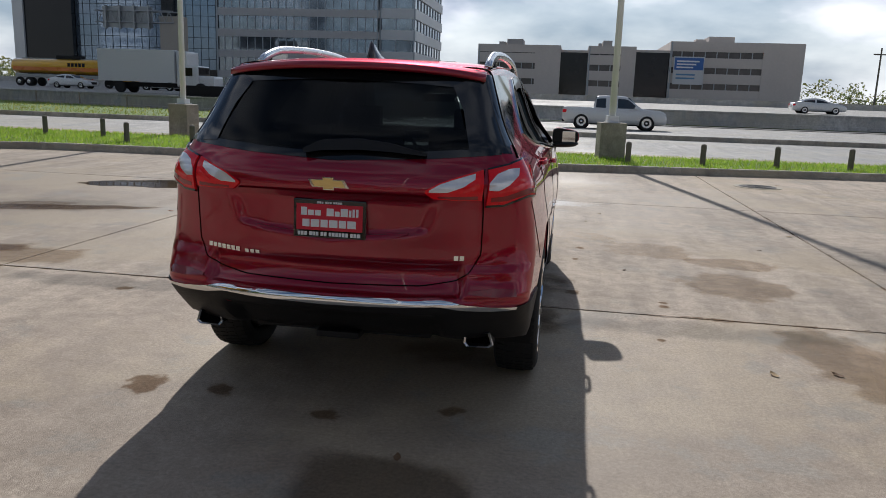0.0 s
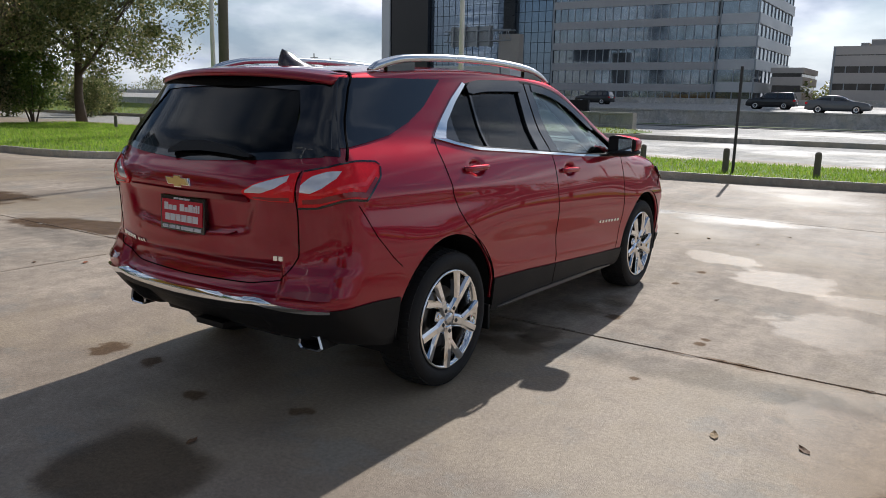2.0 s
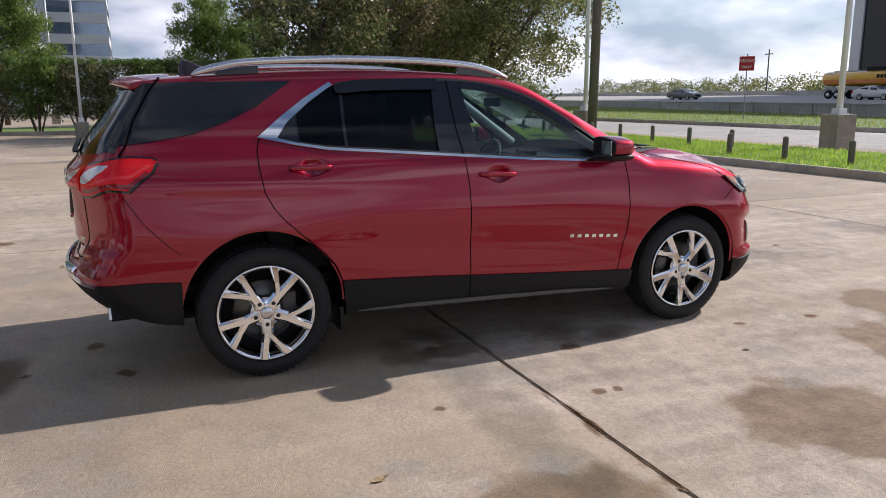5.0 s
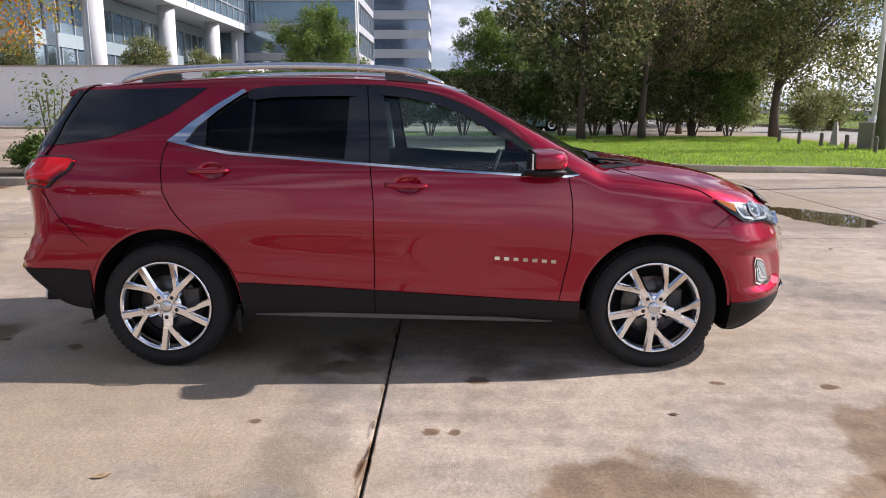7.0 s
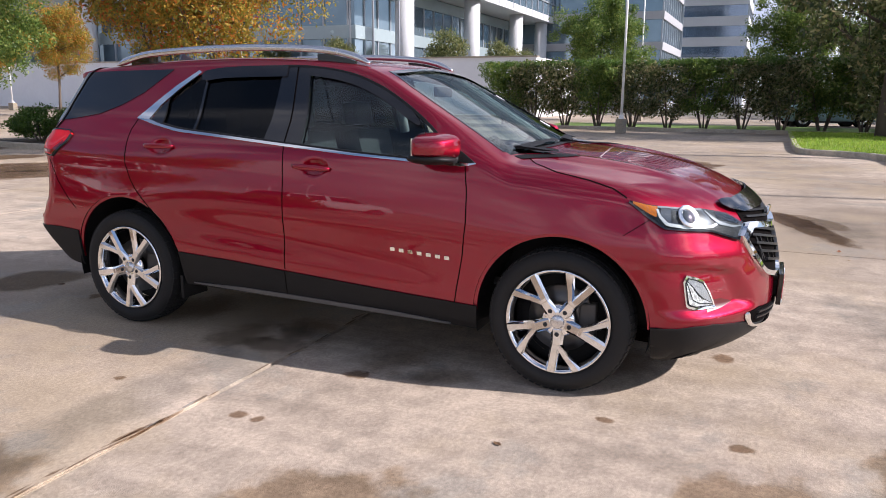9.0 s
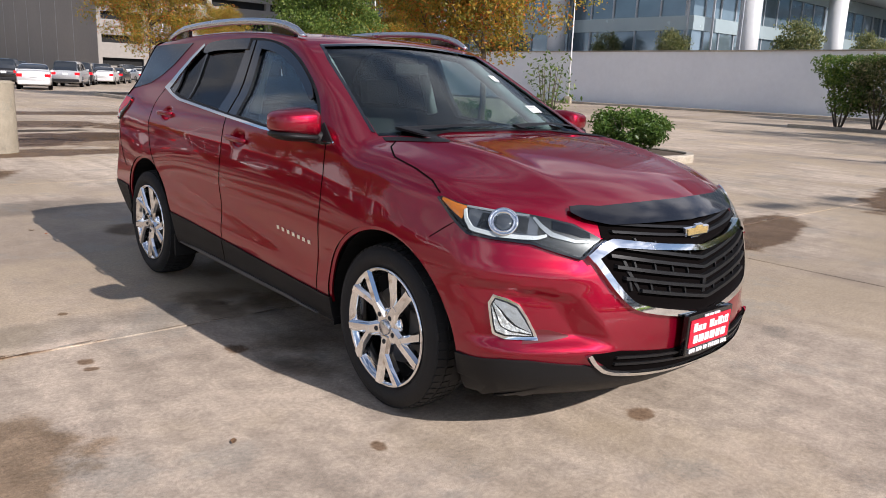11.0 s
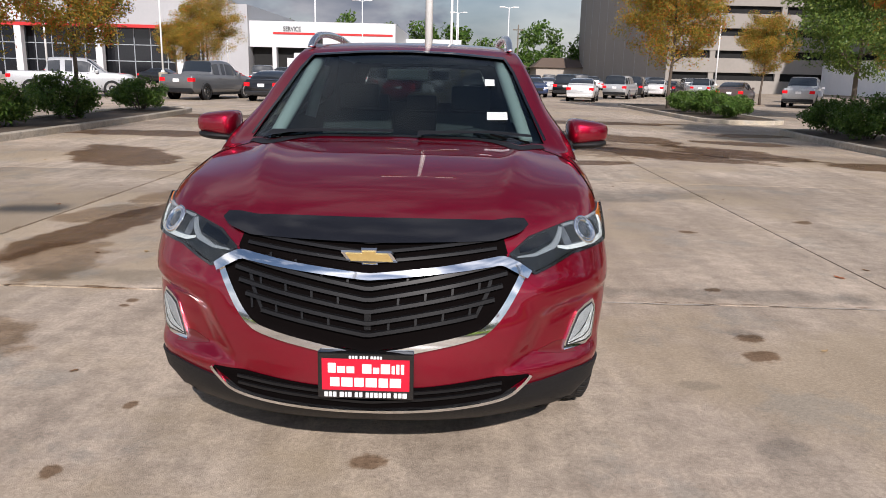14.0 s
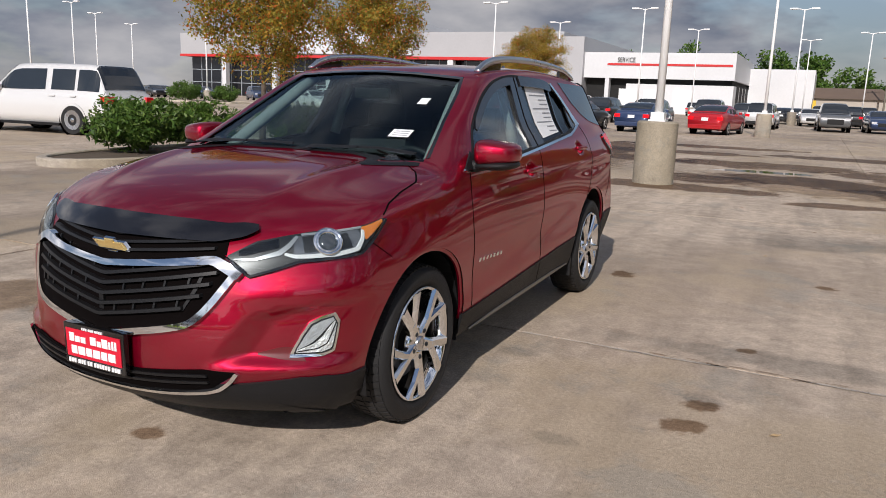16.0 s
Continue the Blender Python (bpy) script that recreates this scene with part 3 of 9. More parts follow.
WALLPALE = surface("pale_grey_render", (0.82, 0.83, 0.85), 0.85, vary=0.07, big=0.25, fine=3.0, bump=0.15, tint=(0.88, 0.89, 0.90))


def grid_bars(parent, x0, x1, z0, z1, dx, dz, y, t=0.10, d=0.12, mt=None, name="mullions"):
    """Mullions and transoms of one facade in the plane y, as one mesh."""
    bm = bmesh.new()
    for x in np.arange(x0, x1 + 0.01, dx):
        add_box(bm, x - t / 2, x + t / 2, y - d, y, z0, z1)
    for z in np.arange(z0, z1 + 0.01, dz):
        add_box(bm, x0, x1, y - d * 0.8, y, z - t / 2, z + t / 2)
    return part(name, bm, mt or MULLION, parent)


def banded(name, label, w, d, h, storey, sill, band_mt, glass_mt, m, top=1.2, base=3.5, cols=0.0, start=0.0):
    """A block with window bands: local x along the front (0..w), y back (0..d)."""
    b = thing(name, label, "building", "", "", m)
    part("core", box(0.25, w - 0.25, 0.25, d - 0.25, 0, h - 0.2), glass_mt, b, "dark window bands")
    z = start
    while z < h - 0.3:
        z1 = min(h, z + sill)
        part("spandrel", box(0, w, 0, d, z, z1), band_mt, b)
        z += storey
    part("parapet", box(-0.05, w + 0.05, -0.05, d + 0.05, h - top, h), band_mt, b)
    if cols:
        bm = bmesh.new()
        for x in np.arange(0, w + 0.01, cols):
            add_box(bm, x - 0.07, x + 0.07, 0.12, 0.3, 0, h - 0.2)
        for y in np.arange(0, d + 0.01, cols):
            for xx in (0.2, w - 0.2):
                add_box(bm, xx - 0.1, xx + 0.1, y - 0.07, y + 0.07, 0, h - 0.2)
        part("mullions", bm, MULLION, b)
    return b


# towers beyond the highway
ta = thing("office_tower", "dark blue glass office tower with a white edge beyond the highway", "building", m=pose(-106, 130, 0))
part("pilaster", box(0, 2.2, -0.4, 30, 0, 62), WHITEPANEL, ta, "white corner pilaster")
part("black_bay", box(2.2, 12.2, 0, 30, 0, 62), GLASSBLACK, ta, "plain black glass bay")
part("glass_bay", box(12.2, 41, 1.2, 30, 0, 62), GLASSBLUE, ta, "blue mirrored glass bay")
grid_bars(ta, 12.3, 41, 5, 62, 1.5, 1.95, 1.2, 0.09, 0.06, surface("dark_mullion", (0.06, 0.08, 0.10), 0.4, 0.3))
part("link_bay", box(30.5, 33.0, 0.2, 28, 0, 62), GLASSBLACK, ta)
part("podium", box(12.2, 41, 0.9, 29, 0, 5), GLASSBLACK, ta)
tb = banded("office_tower", "grey banded office tower with reflecting glass beyond the highway", 31.0, 34, 62, 3.75, 1.35, GREYPRE, GLASSBAND, pose(-65, 131, 0), cols=1.5)
tb2 = banded("office_tower", "pale banded wing of an office tower beyond the highway", 6.6, 28, 62, 3.75, 1.75, WHITEPANEL, GLASSBAND, pose(-34, 131.6, 0), cols=3.0)

# low offices beyond the highway
for x0, w, h, nm in ((-15.7, 14.2, 10.9, 0), (3.3, 7.9, 11.0, 1), (17.0, 21.4, 12.1, 2)):
    lb = banded("low_office", "low grey-beige office block with dark window bands", w, 24, h, 2.62, 1.62, LOWPRE, LOWGLASS, pose(x0, 130 + 0.6 * nm, 0), top=1.3, cols=1.9)
    part("roof_plant", box(w * 0.32, w * 0.52, 5, 10, h - 0.1, h + 1.3), LOWPRE, lb, "rooftop plant room")
    part("roof_plant", box(w * 0.22, w * 0.30, 5, 8, h - 0.1, h + 0.8), LOWPRE, lb)
    part("end_wall", box(w * 0.70, w + 0.08, -0.08, 24, 0, h + 0.02), LOWPRE, lb)
for x0, w, h in ((-1.5, 4.9, 9.9), (11.2, 5.8, 10.2)):
    lk = thing("glass_link", "dark glass link between the low offices", "building", m=pose(x0, 132, 0))
    part("glazing", box(0, w, 0, 18, 0, h), GLASSBLACK, lk)
    part("coping", box(-0.02, w + 0.02, -0.1, 18, h, h + 0.4), LOWPRE, lk)
bn = thing("banner", "blue and white advertising banner on an office wall", "sign", m=pose(17.6, 130.9, 0))
part("board", box(0, 5.0, -0.25, -0.1, 5.0, 9.6), WHITEPANEL, bn)
part("blue_field", box(0.15, 4.85, -0.29, -0.25, 7.4, 9.4), surface("banner_blue", (0.04, 0.14, 0.42), 0.5), bn)
for k in range(3):
    part("bar", box(0.5, 4.2 - 0.5 * k, -0.32, -0.29, 8.7 - 0.5 * k, 8.95 - 0.5 * k), WHITEPR, bn)
for k in range(2):
    part("bar", box(0.5, 3.6, -0.29, -0.25, 6.5 - 0.6 * k, 6.75 - 0.6 * k), surface("banner_ink", (0.10, 0.25, 0.45), 0.5), bn)
sm = banded("low_office", "small grey office block among trees", 5.0, 14, 7.9, 2.5, 1.4, LOWPRE, LOWGLASS, pose(-25.4, 134, 0), top=0.9)

# sign gantry over the highway, seen from behind
gt = thing("sign_gantry", "highway sign gantry seen from behind on a concrete column", "sign gantry", m=pose(0, 107, 0))
part("column", box(-62.3, -58.5, -0.8, 0.8, 0.5, 12.2, 0.1), STONE, gt, "pale concrete column")
STEEL = surface("galvanised_steel", (0.36, 0.37, 0.38), 0.45, 0.7, vary=0.12)
part("sign_back", box(-72.0, -63.6, -0.5, -0.35, 10.4, 13.6), STEEL, gt, "grey back of a sign board")
for z in (11.2, 12.9):
    for y in (-0.9, 0.6):
        part("chord", tube(bmesh.new(), [(-73, y, z), (-60, y, z)], [0.10, 0.10], 8), STEEL, gt)
bm = bmesh.new()
for i in range(9):
    x = -72.5 + i * 1.4
    tube(bm, [(x, -0.9, 11.2), (x + 0.7, -0.9, 12.9)], [0.06, 0.06], 6)
    tube(bm, [(x + 0.7, -0.9, 12.9), (x + 1.4, -0.9, 11.2)], [0.06, 0.06], 6)
part("lattice", bm, STEEL, gt)
for i in range(4):
    part("hanger", box(-71.4 + i * 2.4, -71.15 + i * 2.4, -1.0, -0.5, 10.2, 13.7), STEEL, gt)

# offices with round columns behind the wall
ob_ = thing("office_building", "glass office building on round white columns behind the wall", "building")
part("lower_glass", box(-105, -53, -82, -31, 0, 11.4), GLASSGREY, ob_, "recessed glass storeys")
part("upper_block", box(-105, -50.5, -82, -26.5, 11.4, 27), GLASSGREY, ob_, "overhanging glass storeys")
part("soffit_edge", box(-105.1, -50.4, -82.1, -26.4, 11.2, 12.0), WHITEPANEL, ob_, "white soffit edge")
bm = bmesh.new()
for x in np.arange(-105, -50, 2.4):
    add_box(bm, x - 0.08, x + 0.08, -26.5, -26.38, 11.4, 27)
    add_box(bm, x - 0.08, x + 0.08, -31.0, -30.9, 0, 11.4)
for y in np.arange(-82, -26, 2.4):
    add_box(bm, -50.5, -50.38, y - 0.08, y + 0.08, 11.4, 27)
    add_box(bm, -53.0, -52.88, y - 0.08, y + 0.08, 0, 11.4)
for z in (13.6, 15.5, 17.6, 19.5, 21.6, 23.6, 25.6):
    add_box(bm, -105, -50.36, -26.6, -26.37, z - 0.09, z + 0.09)
    add_box(bm, -50.6, -50.36, -82, -26.37, z - 0.09, z + 0.09)
part("mullions", bm, MULLION, ob_)
for z in (0.0, 3.6, 7.4):
    part("spandrel", box(-105, -52.8, -82, -30.8, z + 2.6, z + 3.7), surface("pale_glass_spandrel", (0.36, 0.44, 0.46), 0.2, 0.2, vary=0.08), ob_)
for x, y in ((-55.8, -27.7), (-71.5, -27.7), (-86.0, -27.7), (-96.5, -27.7), (-51.6, -44.0), (-51.6, -60.0), (-51.6, -76.0)):
    bm = lathe([(0.82, 0), (0.82, 11.3)], 28)
    bmesh.ops.translate(bm, vec=(x, y, 0), verts=bm.verts)
    part("column", bm, WHITEPANEL, ob_, "round white column", smooth=True)
tc = banded("office_tower", "grey glass office tower behind the columned building", 22, 20, 44, 3.8, 1.0, GREYPANEL, GLASSGREY, pose(-118, -12, 0, 0, 0, -90), cols=2.2)
td = banded("office_tower", "tall pale office tower in the distance", 19, 20, 62, 3.9, 1.8, WHITEPANEL, GLASSBLUE, pose(-178, -4.5, 0, 0, 0, -90), cols=3.2)

# long wall beside the lot
tagged(part("boundary_wall", box(-49.9, -49.5, -100.9, -14.0, -0.02, 4.30), WALLPALE), "long pale grey rendered wall along the lot", "wall", kind="structure")
tagged(part("wall_return", box(-60, -49.9, -14.4, -14.0, -0.02, 4.30), WALLPALE), "pale grey end of the long wall", "wall", kind="structure")
tagged(part("wall_cap", box(-50.0, -49.4, -100.9, -13.9, 4.30, 4.40), KERBCON), "thin concrete cap on the long wall", "wall", kind="structure")
tagged(part("wall_kerb", box(-49.1, -47.4, -100.9, -14.0, -0.02, 0.16), KERBCON), "low concrete strip at the foot of the wall", "kerb", kind="structure")

# parking garage
pg = thing("parking_garage", "beige concrete parking garage with dark open levels", "building", m=pose(-62, -101, 0))
part("plain_wall", box(33.0, 33.5, -78, 0, 0, 19.1), GARAGECON, pg, "plain beige end wall")
part("open_level_void", box(0.3, 33.0, -77.4, -0.6, 0, 18.9), DARKVOID, pg, "dark open parking levels")
for z in np.arange(0.0, 17.5, 2.9):
    part("parapet_band", box(0, 33.0, -78, -0.01, z - 0.2, z + 1.7), GARAGECON, pg)
for x in (0.0, 9.0, 18.0, 27.0):
    part("pier", box(x, x + 0.7, -77.8, -0.08, 0, 19.0), GARAGECON, pg)
for y in np.arange(-70, -4, 8.5):
    part("panel_joint", box(33.48, 33.515, y - 0.05, y + 0.05, 0, 19.0), GREYPRE, pg)
part("stair_head", box(29.0, 33.4, -78, -73, 19.1, 20.6), WHITEPANEL, pg, "small white stair head on the roof")

# dealership: showroom and service hall
sr = thing("showroom", "white and grey showroom with a red stripe and glass front", "building", m=pose(0, -110, 0))
part("fascia", box(34, 112, -40, 0, 7.6, 11.6), GREYPANEL, sr, "grey metal fascia")
part("white_block", box(60, 84, -40, 0.4, 7.9, 13.2), WHITEPANEL, sr, "white raised fascia")
part("red_stripe", box(33.9, 112, -40, 0.2, 7.2, 7.65), REDSTRIPE, sr, "red stripe")
part("glazing", box(36, 111, -39, -2.0, 0, 7.2), GLASSBLACK, sr, "dark showroom glass")
part("white_tower", box(30.5, 37.0, -32, 1.0, 0, 10.8), GREYPANEL, sr, "grey end block")
bm = bmesh.new()
for x in np.arange(36, 111, 2.5):
    add_box(bm, x - 0.06, x + 0.06, -2.05, -1.9, 0, 7.2)
for z in (2.4, 4.8):
    add_box(bm, 36, 111, -2.05, -1.9, z - 0.06, z + 0.06)
part("mullions", bm, MULLION, sr)
for x in (41, 53, 65, 77, 89, 101):
    part("pier", box(x - 0.5, x + 0.5, -0.9, 0.1, 0, 7.3), WHITEPANEL, sr, "white pier")
sv = thing("service_hall", "white service hall with a red stripe and dark doorways", "building", m=pose(0, -110, 0))
part("hall", box(9.0, 30.5, -30, 0, 4.9, 8.6), WHITEPANEL, sv, "white upper wall")
part("lower_wall", box(9.0, 24.0, -30, 0, 0, 4.15), WHITEPANEL, sv, "white lower wall")
part("pier", box(26.6, 27.2, -1.2, 0, 0, 4.9), WHITEPANEL, sv)
part("doorway", box(9.4, 30.3, -29, -1.5, 0, 4.9), DARKVOID, sv, "dark open service bays")
part("red_stripe", box(9.4, 27.0, -0.1, 0.08, 6.75, 7.05), REDSTRIPE, sv, "red stripe")
part("side_hall", box(-0.8, 9.0, -52, -24, 0, 7.6), WHITEPANEL, sv, "lower white hall")
for y in (-5.5, -10.5, -15.5, -20.5):
    part("side_bay", box(8.94, 9.05, y - 1.7, y + 1.7, 0.3, 4.3), DARKVOID, sv, "dark side bay")
for x in (14.2, 18.4, 22.0):
    part("roller_door", box(x, x + 3.0, -0.03, 0.05, 0.0, 3.4, 0.01), surface("white_roller_door", (0.70, 0.71, 0.72), 0.5, vary=0.06), sv, "closed white roller door")
part("yellow_post", box(-1.4, -0.9, -23.6, -23.1, 0, 2.8), surface("yellow_paint", (0.65, 0.42, 0.03), 0.5), sv, "yellow guard post")
fc = bpy.data.curves.new("service_text", "FONT")
fc.body = "SERVICE"
fc.size, fc.extrude, fc.align_x = 1.0, 0.03, "CENTER"
fo_ = new("service_text", fc)
fo_.matrix_world = pose(24.2, -109.90, 7.22, 90, 0, 180) @ Matrix.Diagonal((0.72, 0.95, 1, 1))
dgx = bpy.context.evaluated_depsgraph_get()
me_ = bpy.data.meshes.new_from_object(fo_.evaluated_get(dgx))
mw = fo_.matrix_world.copy()
bpy.data.objects.remove(fo_)
me_.transform(Matrix.Translation((0, 110, 0)) @ mw)
me_.materials.clear()
me_.materials.append(surface("black_letters", (0.02, 0.02, 0.02), 0.4))
lt = new("lettering", me_)
lt.parent = sv
lt["label"] = "black letters reading SERVICE"
# far low roofs behind the lot
for x, y, w, d, h in ((-14, -168, 26, 14, 5.5), (-52, -185, 34, 14, 6), (60, -190, 70, 20, 7)):
    hb = thing("far_house", "low brown-roofed building far behind the lot", "building", m=pose(x, y, 0))
    part("wall", box(0, w, 0, d, 0, h * 0.62), STONE, hb)
    bm = bmesh.new()
    v = [bm.verts.new(p) for p in ((-0.6, -0.6, h * 0.62), (w + 0.6, -0.6, h * 0.62), (w + 0.6, d + 0.6, h * 0.62), (-0.6, d + 0.6, h * 0.62), (2, d / 2, h), (w - 2, d / 2, h))]
    for f in ((0, 1, 5, 4), (2, 3, 4, 5), (1, 2, 5), (3, 0, 4), (3, 2, 1, 0)):
        bm.faces.new([v[i] for i in f])
    part("roof", bm, surface("brown_roof", (0.14, 0.10, 0.075), 0.9), hb)

# ---- stains, damp patches and puddles on the concrete ----
def stain_mat(name, tint, edge=0.35, scale=3.0, wet=0.0, rough=0.08, cover=None, strength=1.0):
    """A mark on a disc: its uneven edge comes from noise; it darkens what lies under it, or covers it."""
    m, nn, ll, b = nodes_of(name)
    tc = nn.new("ShaderNodeTexCoord")
    ln = nn.new("ShaderNodeVectorMath")
    ln.operation = "LENGTH"
    ll.new(tc.outputs["Object"], ln.inputs[0])
    src = coords(nn, ll)
    n = noise_fac(nn, ll, src, scale, 6.0, 0.62, 0.25, 0.75)
    a = nn.new("ShaderNodeMath")
    a.operation = "MULTIPLY_ADD"
    a.inputs[1].default_value = -1.0
    a.inputs[2].default_value = 0.42
    ll.new(ln.outputs["Value"], a.inputs[0])
    c = nn.new("ShaderNodeMath")
    c.operation = "MULTIPLY_ADD"
    c.inputs[1].default_value = 0.58
    ll.new(n, c.inputs[0])
    ll.new(a.outputs[0], c.inputs[2])
    r = nn.new("ShaderNodeMapRange")
    r.interpolation_type = "SMOOTHSTEP"
    r.inputs["From Min"].default_value, r.inputs["From Max"].default_value = 0.0, edge
    r.inputs["To Max"].default_value = strength
    ll.new(c.outputs[0], r.inputs["Value"])
    mask = r.outputs["Result"]
    t = nn.new("ShaderNodeBsdfTransparent")
    out = nn["Material Output"]
    if cover is None:
        inner = noise_fac(nn, ll, src, scale * 4, 5.0, 0.65, 0.2, 0.8)
        dark = mix_col(nn, ll, inner, tuple(v * 0.90 for v in tint), tuple(min(1, v * 1.08) for v in tint))
        ll.new(mix_col(nn, ll, mask, (1.0, 1.0, 1.0), dark), t.inputs["Color"])
        if not wet:
            nn.remove(b)
            ll.new(t.outputs["BSDF"], out.inputs["Surface"])
            return m
        nn.remove(b)
        g = nn.new("ShaderNodeBsdfGlossy")
        g.inputs["Roughness"].default_value = rough
        lw = nn.new("ShaderNodeLayerWeight")
        lw.inputs["Blend"].default_value = 0.5
        fr = nn.new("ShaderNodeMath")
        fr.operation = "POWER"
        fr.inputs[1].default_value = 4.5
        ll.new(lw.outputs["Facing"], fr.inputs[0])
        k = nn.new("ShaderNodeMath")
        k.operation = "MULTIPLY"
        ll.new(fr.outputs[0], k.inputs[0])
        w = nn.new("ShaderNodeMath")
        w.operation = "MULTIPLY"
        w.inputs[1].default_value = wet
        ll.new(mask, w.inputs[0])
        ll.new(w.outputs[0], k.inputs[1])
        mx = nn.new("ShaderNodeMixShader")
        ll.new(k.outputs[0], mx.inputs["Fac"])
        ll.new(t.outputs["BSDF"], mx.inputs[1])
        ll.new(g.outputs["BSDF"], mx.inputs[2])
        ll.new(mx.outputs["Shader"], out.inputs["Surface"])
        return m
    b.inputs["Base Color"].default_value = (*cover, 1)
    b.inputs["Roughness"].default_value = 0.85
    mx = nn.new("ShaderNodeMixShader")
    ll.new(mask, mx.inputs["Fac"])
    ll.new(t.outputs["BSDF"], mx.inputs[1])
    ll.new(b.outputs["BSDF"], mx.inputs[2])
    ll.new(mx.outputs["Shader"], out.inputs["Surface"])
    return m


OILM = stain_mat("oil_spot", (0.66, 0.64, 0.62), 0.26, 1.3)
SPOTM = stain_mat("dark_spot", (0.68, 0.62, 0.57), 0.30, 14.0)
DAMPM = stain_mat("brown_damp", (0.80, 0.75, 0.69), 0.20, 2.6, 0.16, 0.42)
GREYM = stain_mat("grey_scuff", (0.86, 0.87, 0.88), 0.35, 3.5)
WETM = stain_mat("wet_concrete", (0.60, 0.53, 0.47), 0.16, 1.1, 0.20, 0.30)
FILMM = stain_mat("drying_film", (0.95, 0.95, 0.95), 0.60, 1.6, 0.55, 0.26)
PUDDLEM = stain_mat("puddle_water", (0.50, 0.45, 0.38), 0.08, 1.0, 1.0, 0.02)
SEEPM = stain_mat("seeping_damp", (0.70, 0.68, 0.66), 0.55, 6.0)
PALEM = stain_mat("pale_crumbs", (1, 1, 1), 0.30, 16.0, cover=(0.52, 0.47, 0.40), strength=0.6)
mark_count = [0]


def mark(kind, mt, x, y, rx, ry=None, rz=0.0, label=""):
    """One flat mark on the concrete."""
    bm = bmesh.new()
    bmesh.ops.create_circle(bm, cap_ends=True, segments=28, radius=1.0)
    mark_count[0] += 1
    ob = part(kind, bm, mt)
    ob.matrix_basis = pose(x, y, 0.0015 + 0.00003 * mark_count[0], 0, 0, rz) @ Matrix.Diagonal((rx * 1.25, (ry or rx) * 1.25, 1, 1))
    return tagged(ob, label or f"{kind.replace('_', ' ')} on the tan concrete slabs", "stain", kind="structure")


# oil and small dark spots
mark("oil_stain", OILM, 0.38, -2.86, 0.50, 0.40, 0, "round dark oil stain on the concrete behind the car")
for x, y, r in ((1.63, -0.68, 0.05), (1.74, 0.15, 0.06), (0.03, 2.09, 0.10), (-1.96, 0.83, 0.14), (-1.0, -2.1, 0.16), (-0.03, -2.25, 0.09), (0.53, -2.07, 0.08), (-0.61, -2.09, 0.10), (1.09, 0.39, 0.09), (1.16, 2.23, 0.07),
                (1.11, 1.66, 0.05), (-2.56, -2.57, 0.12), (-2.12, -0.48, 0.08), (-2.01, 0.54, 0.12), (1.75, 0.25, 0.05), (-4.0, -3.25, 0.15)):
    mark("dark_spot", SPOTM, x, y, r, r * 0.8, x * 77)
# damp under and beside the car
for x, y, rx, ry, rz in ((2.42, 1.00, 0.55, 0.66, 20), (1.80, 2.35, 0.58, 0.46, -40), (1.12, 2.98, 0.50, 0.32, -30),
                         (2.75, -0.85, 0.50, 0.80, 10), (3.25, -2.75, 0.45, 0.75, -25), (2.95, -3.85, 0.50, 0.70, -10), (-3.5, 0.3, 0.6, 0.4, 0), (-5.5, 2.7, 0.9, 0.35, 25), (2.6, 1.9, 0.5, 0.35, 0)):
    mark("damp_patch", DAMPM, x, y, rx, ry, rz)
for x, y, rx, ry, rz in ((-3.2, -11.6, 4.4, 2.4, -15), (3.2, -15.5, 1.9, 6.5, 5)):
    mark("damp_patch", DAMPM, x, y, rx, ry, rz, "broad damp stretch where the lot drains")
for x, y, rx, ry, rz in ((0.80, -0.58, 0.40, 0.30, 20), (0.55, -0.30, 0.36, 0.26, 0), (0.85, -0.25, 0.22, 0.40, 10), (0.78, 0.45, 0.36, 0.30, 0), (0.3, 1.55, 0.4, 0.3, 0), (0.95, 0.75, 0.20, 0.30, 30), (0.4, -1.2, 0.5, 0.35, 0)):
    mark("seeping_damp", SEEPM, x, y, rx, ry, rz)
# wide wet stretches where the lot drains
for x, y, rx, ry, rz in ((3.4, -16.2, 4.0, 1.5, 0), (-1.2, -16.3, 3.4, 1.5, 4), (-4.3, -14.4, 2.4, 1.3, -42), (-6.0, -11.0, 2.2, 1.1, -62), (-8.2, -8.8, 2.0, 0.9, -30), (0.2, -9.6, 2.5, 0.75, 0), (-2.7, -8.6, 0.9, 0.45, 20),
                         (2.2, -7.2, 2.0, 1.1, 12), (5.4, -8.0, 2.2, 1.0, -60), (2.95, -2.0, 0.34, 2.1, -11), (6.5, -12.5, 2.6, 1.0, 0), (2.0, -20.0, 3.6, 1.2, 0), (-4.2, -21.0, 4.0, 1.2, 0), (8.0, -19.5, 3.0, 1.2, 0), (-4.9, 0.15, 1.5, 0.42, 16),
                         (-8.4, -16.4, 1.5, 0.9, 0), (-2.2, -12.4, 2.1, 1.3, -20), (-4.4, -10.3, 2.3, 0.9, -40), (-0.4, -11.6, 1.4, 1.1, 0), (2.9, -12.6, 1.3, 2.6, 4), (3.6, -20.5, 1.7, 4.2, 6), (-7.2, -13.6, 1.6, 0.7, -20), (-9.4, 0.3, 2.4, 0.9, 8), (-12.0, 0.6, 2.4, 0.8, 0), (0.8, -24, 3.5, 1.2, 0), (-5.2, 2.6, 1.3, 0.28, 20)):
    mark("wet_patch", WETM, x, y, rx, ry, rz)
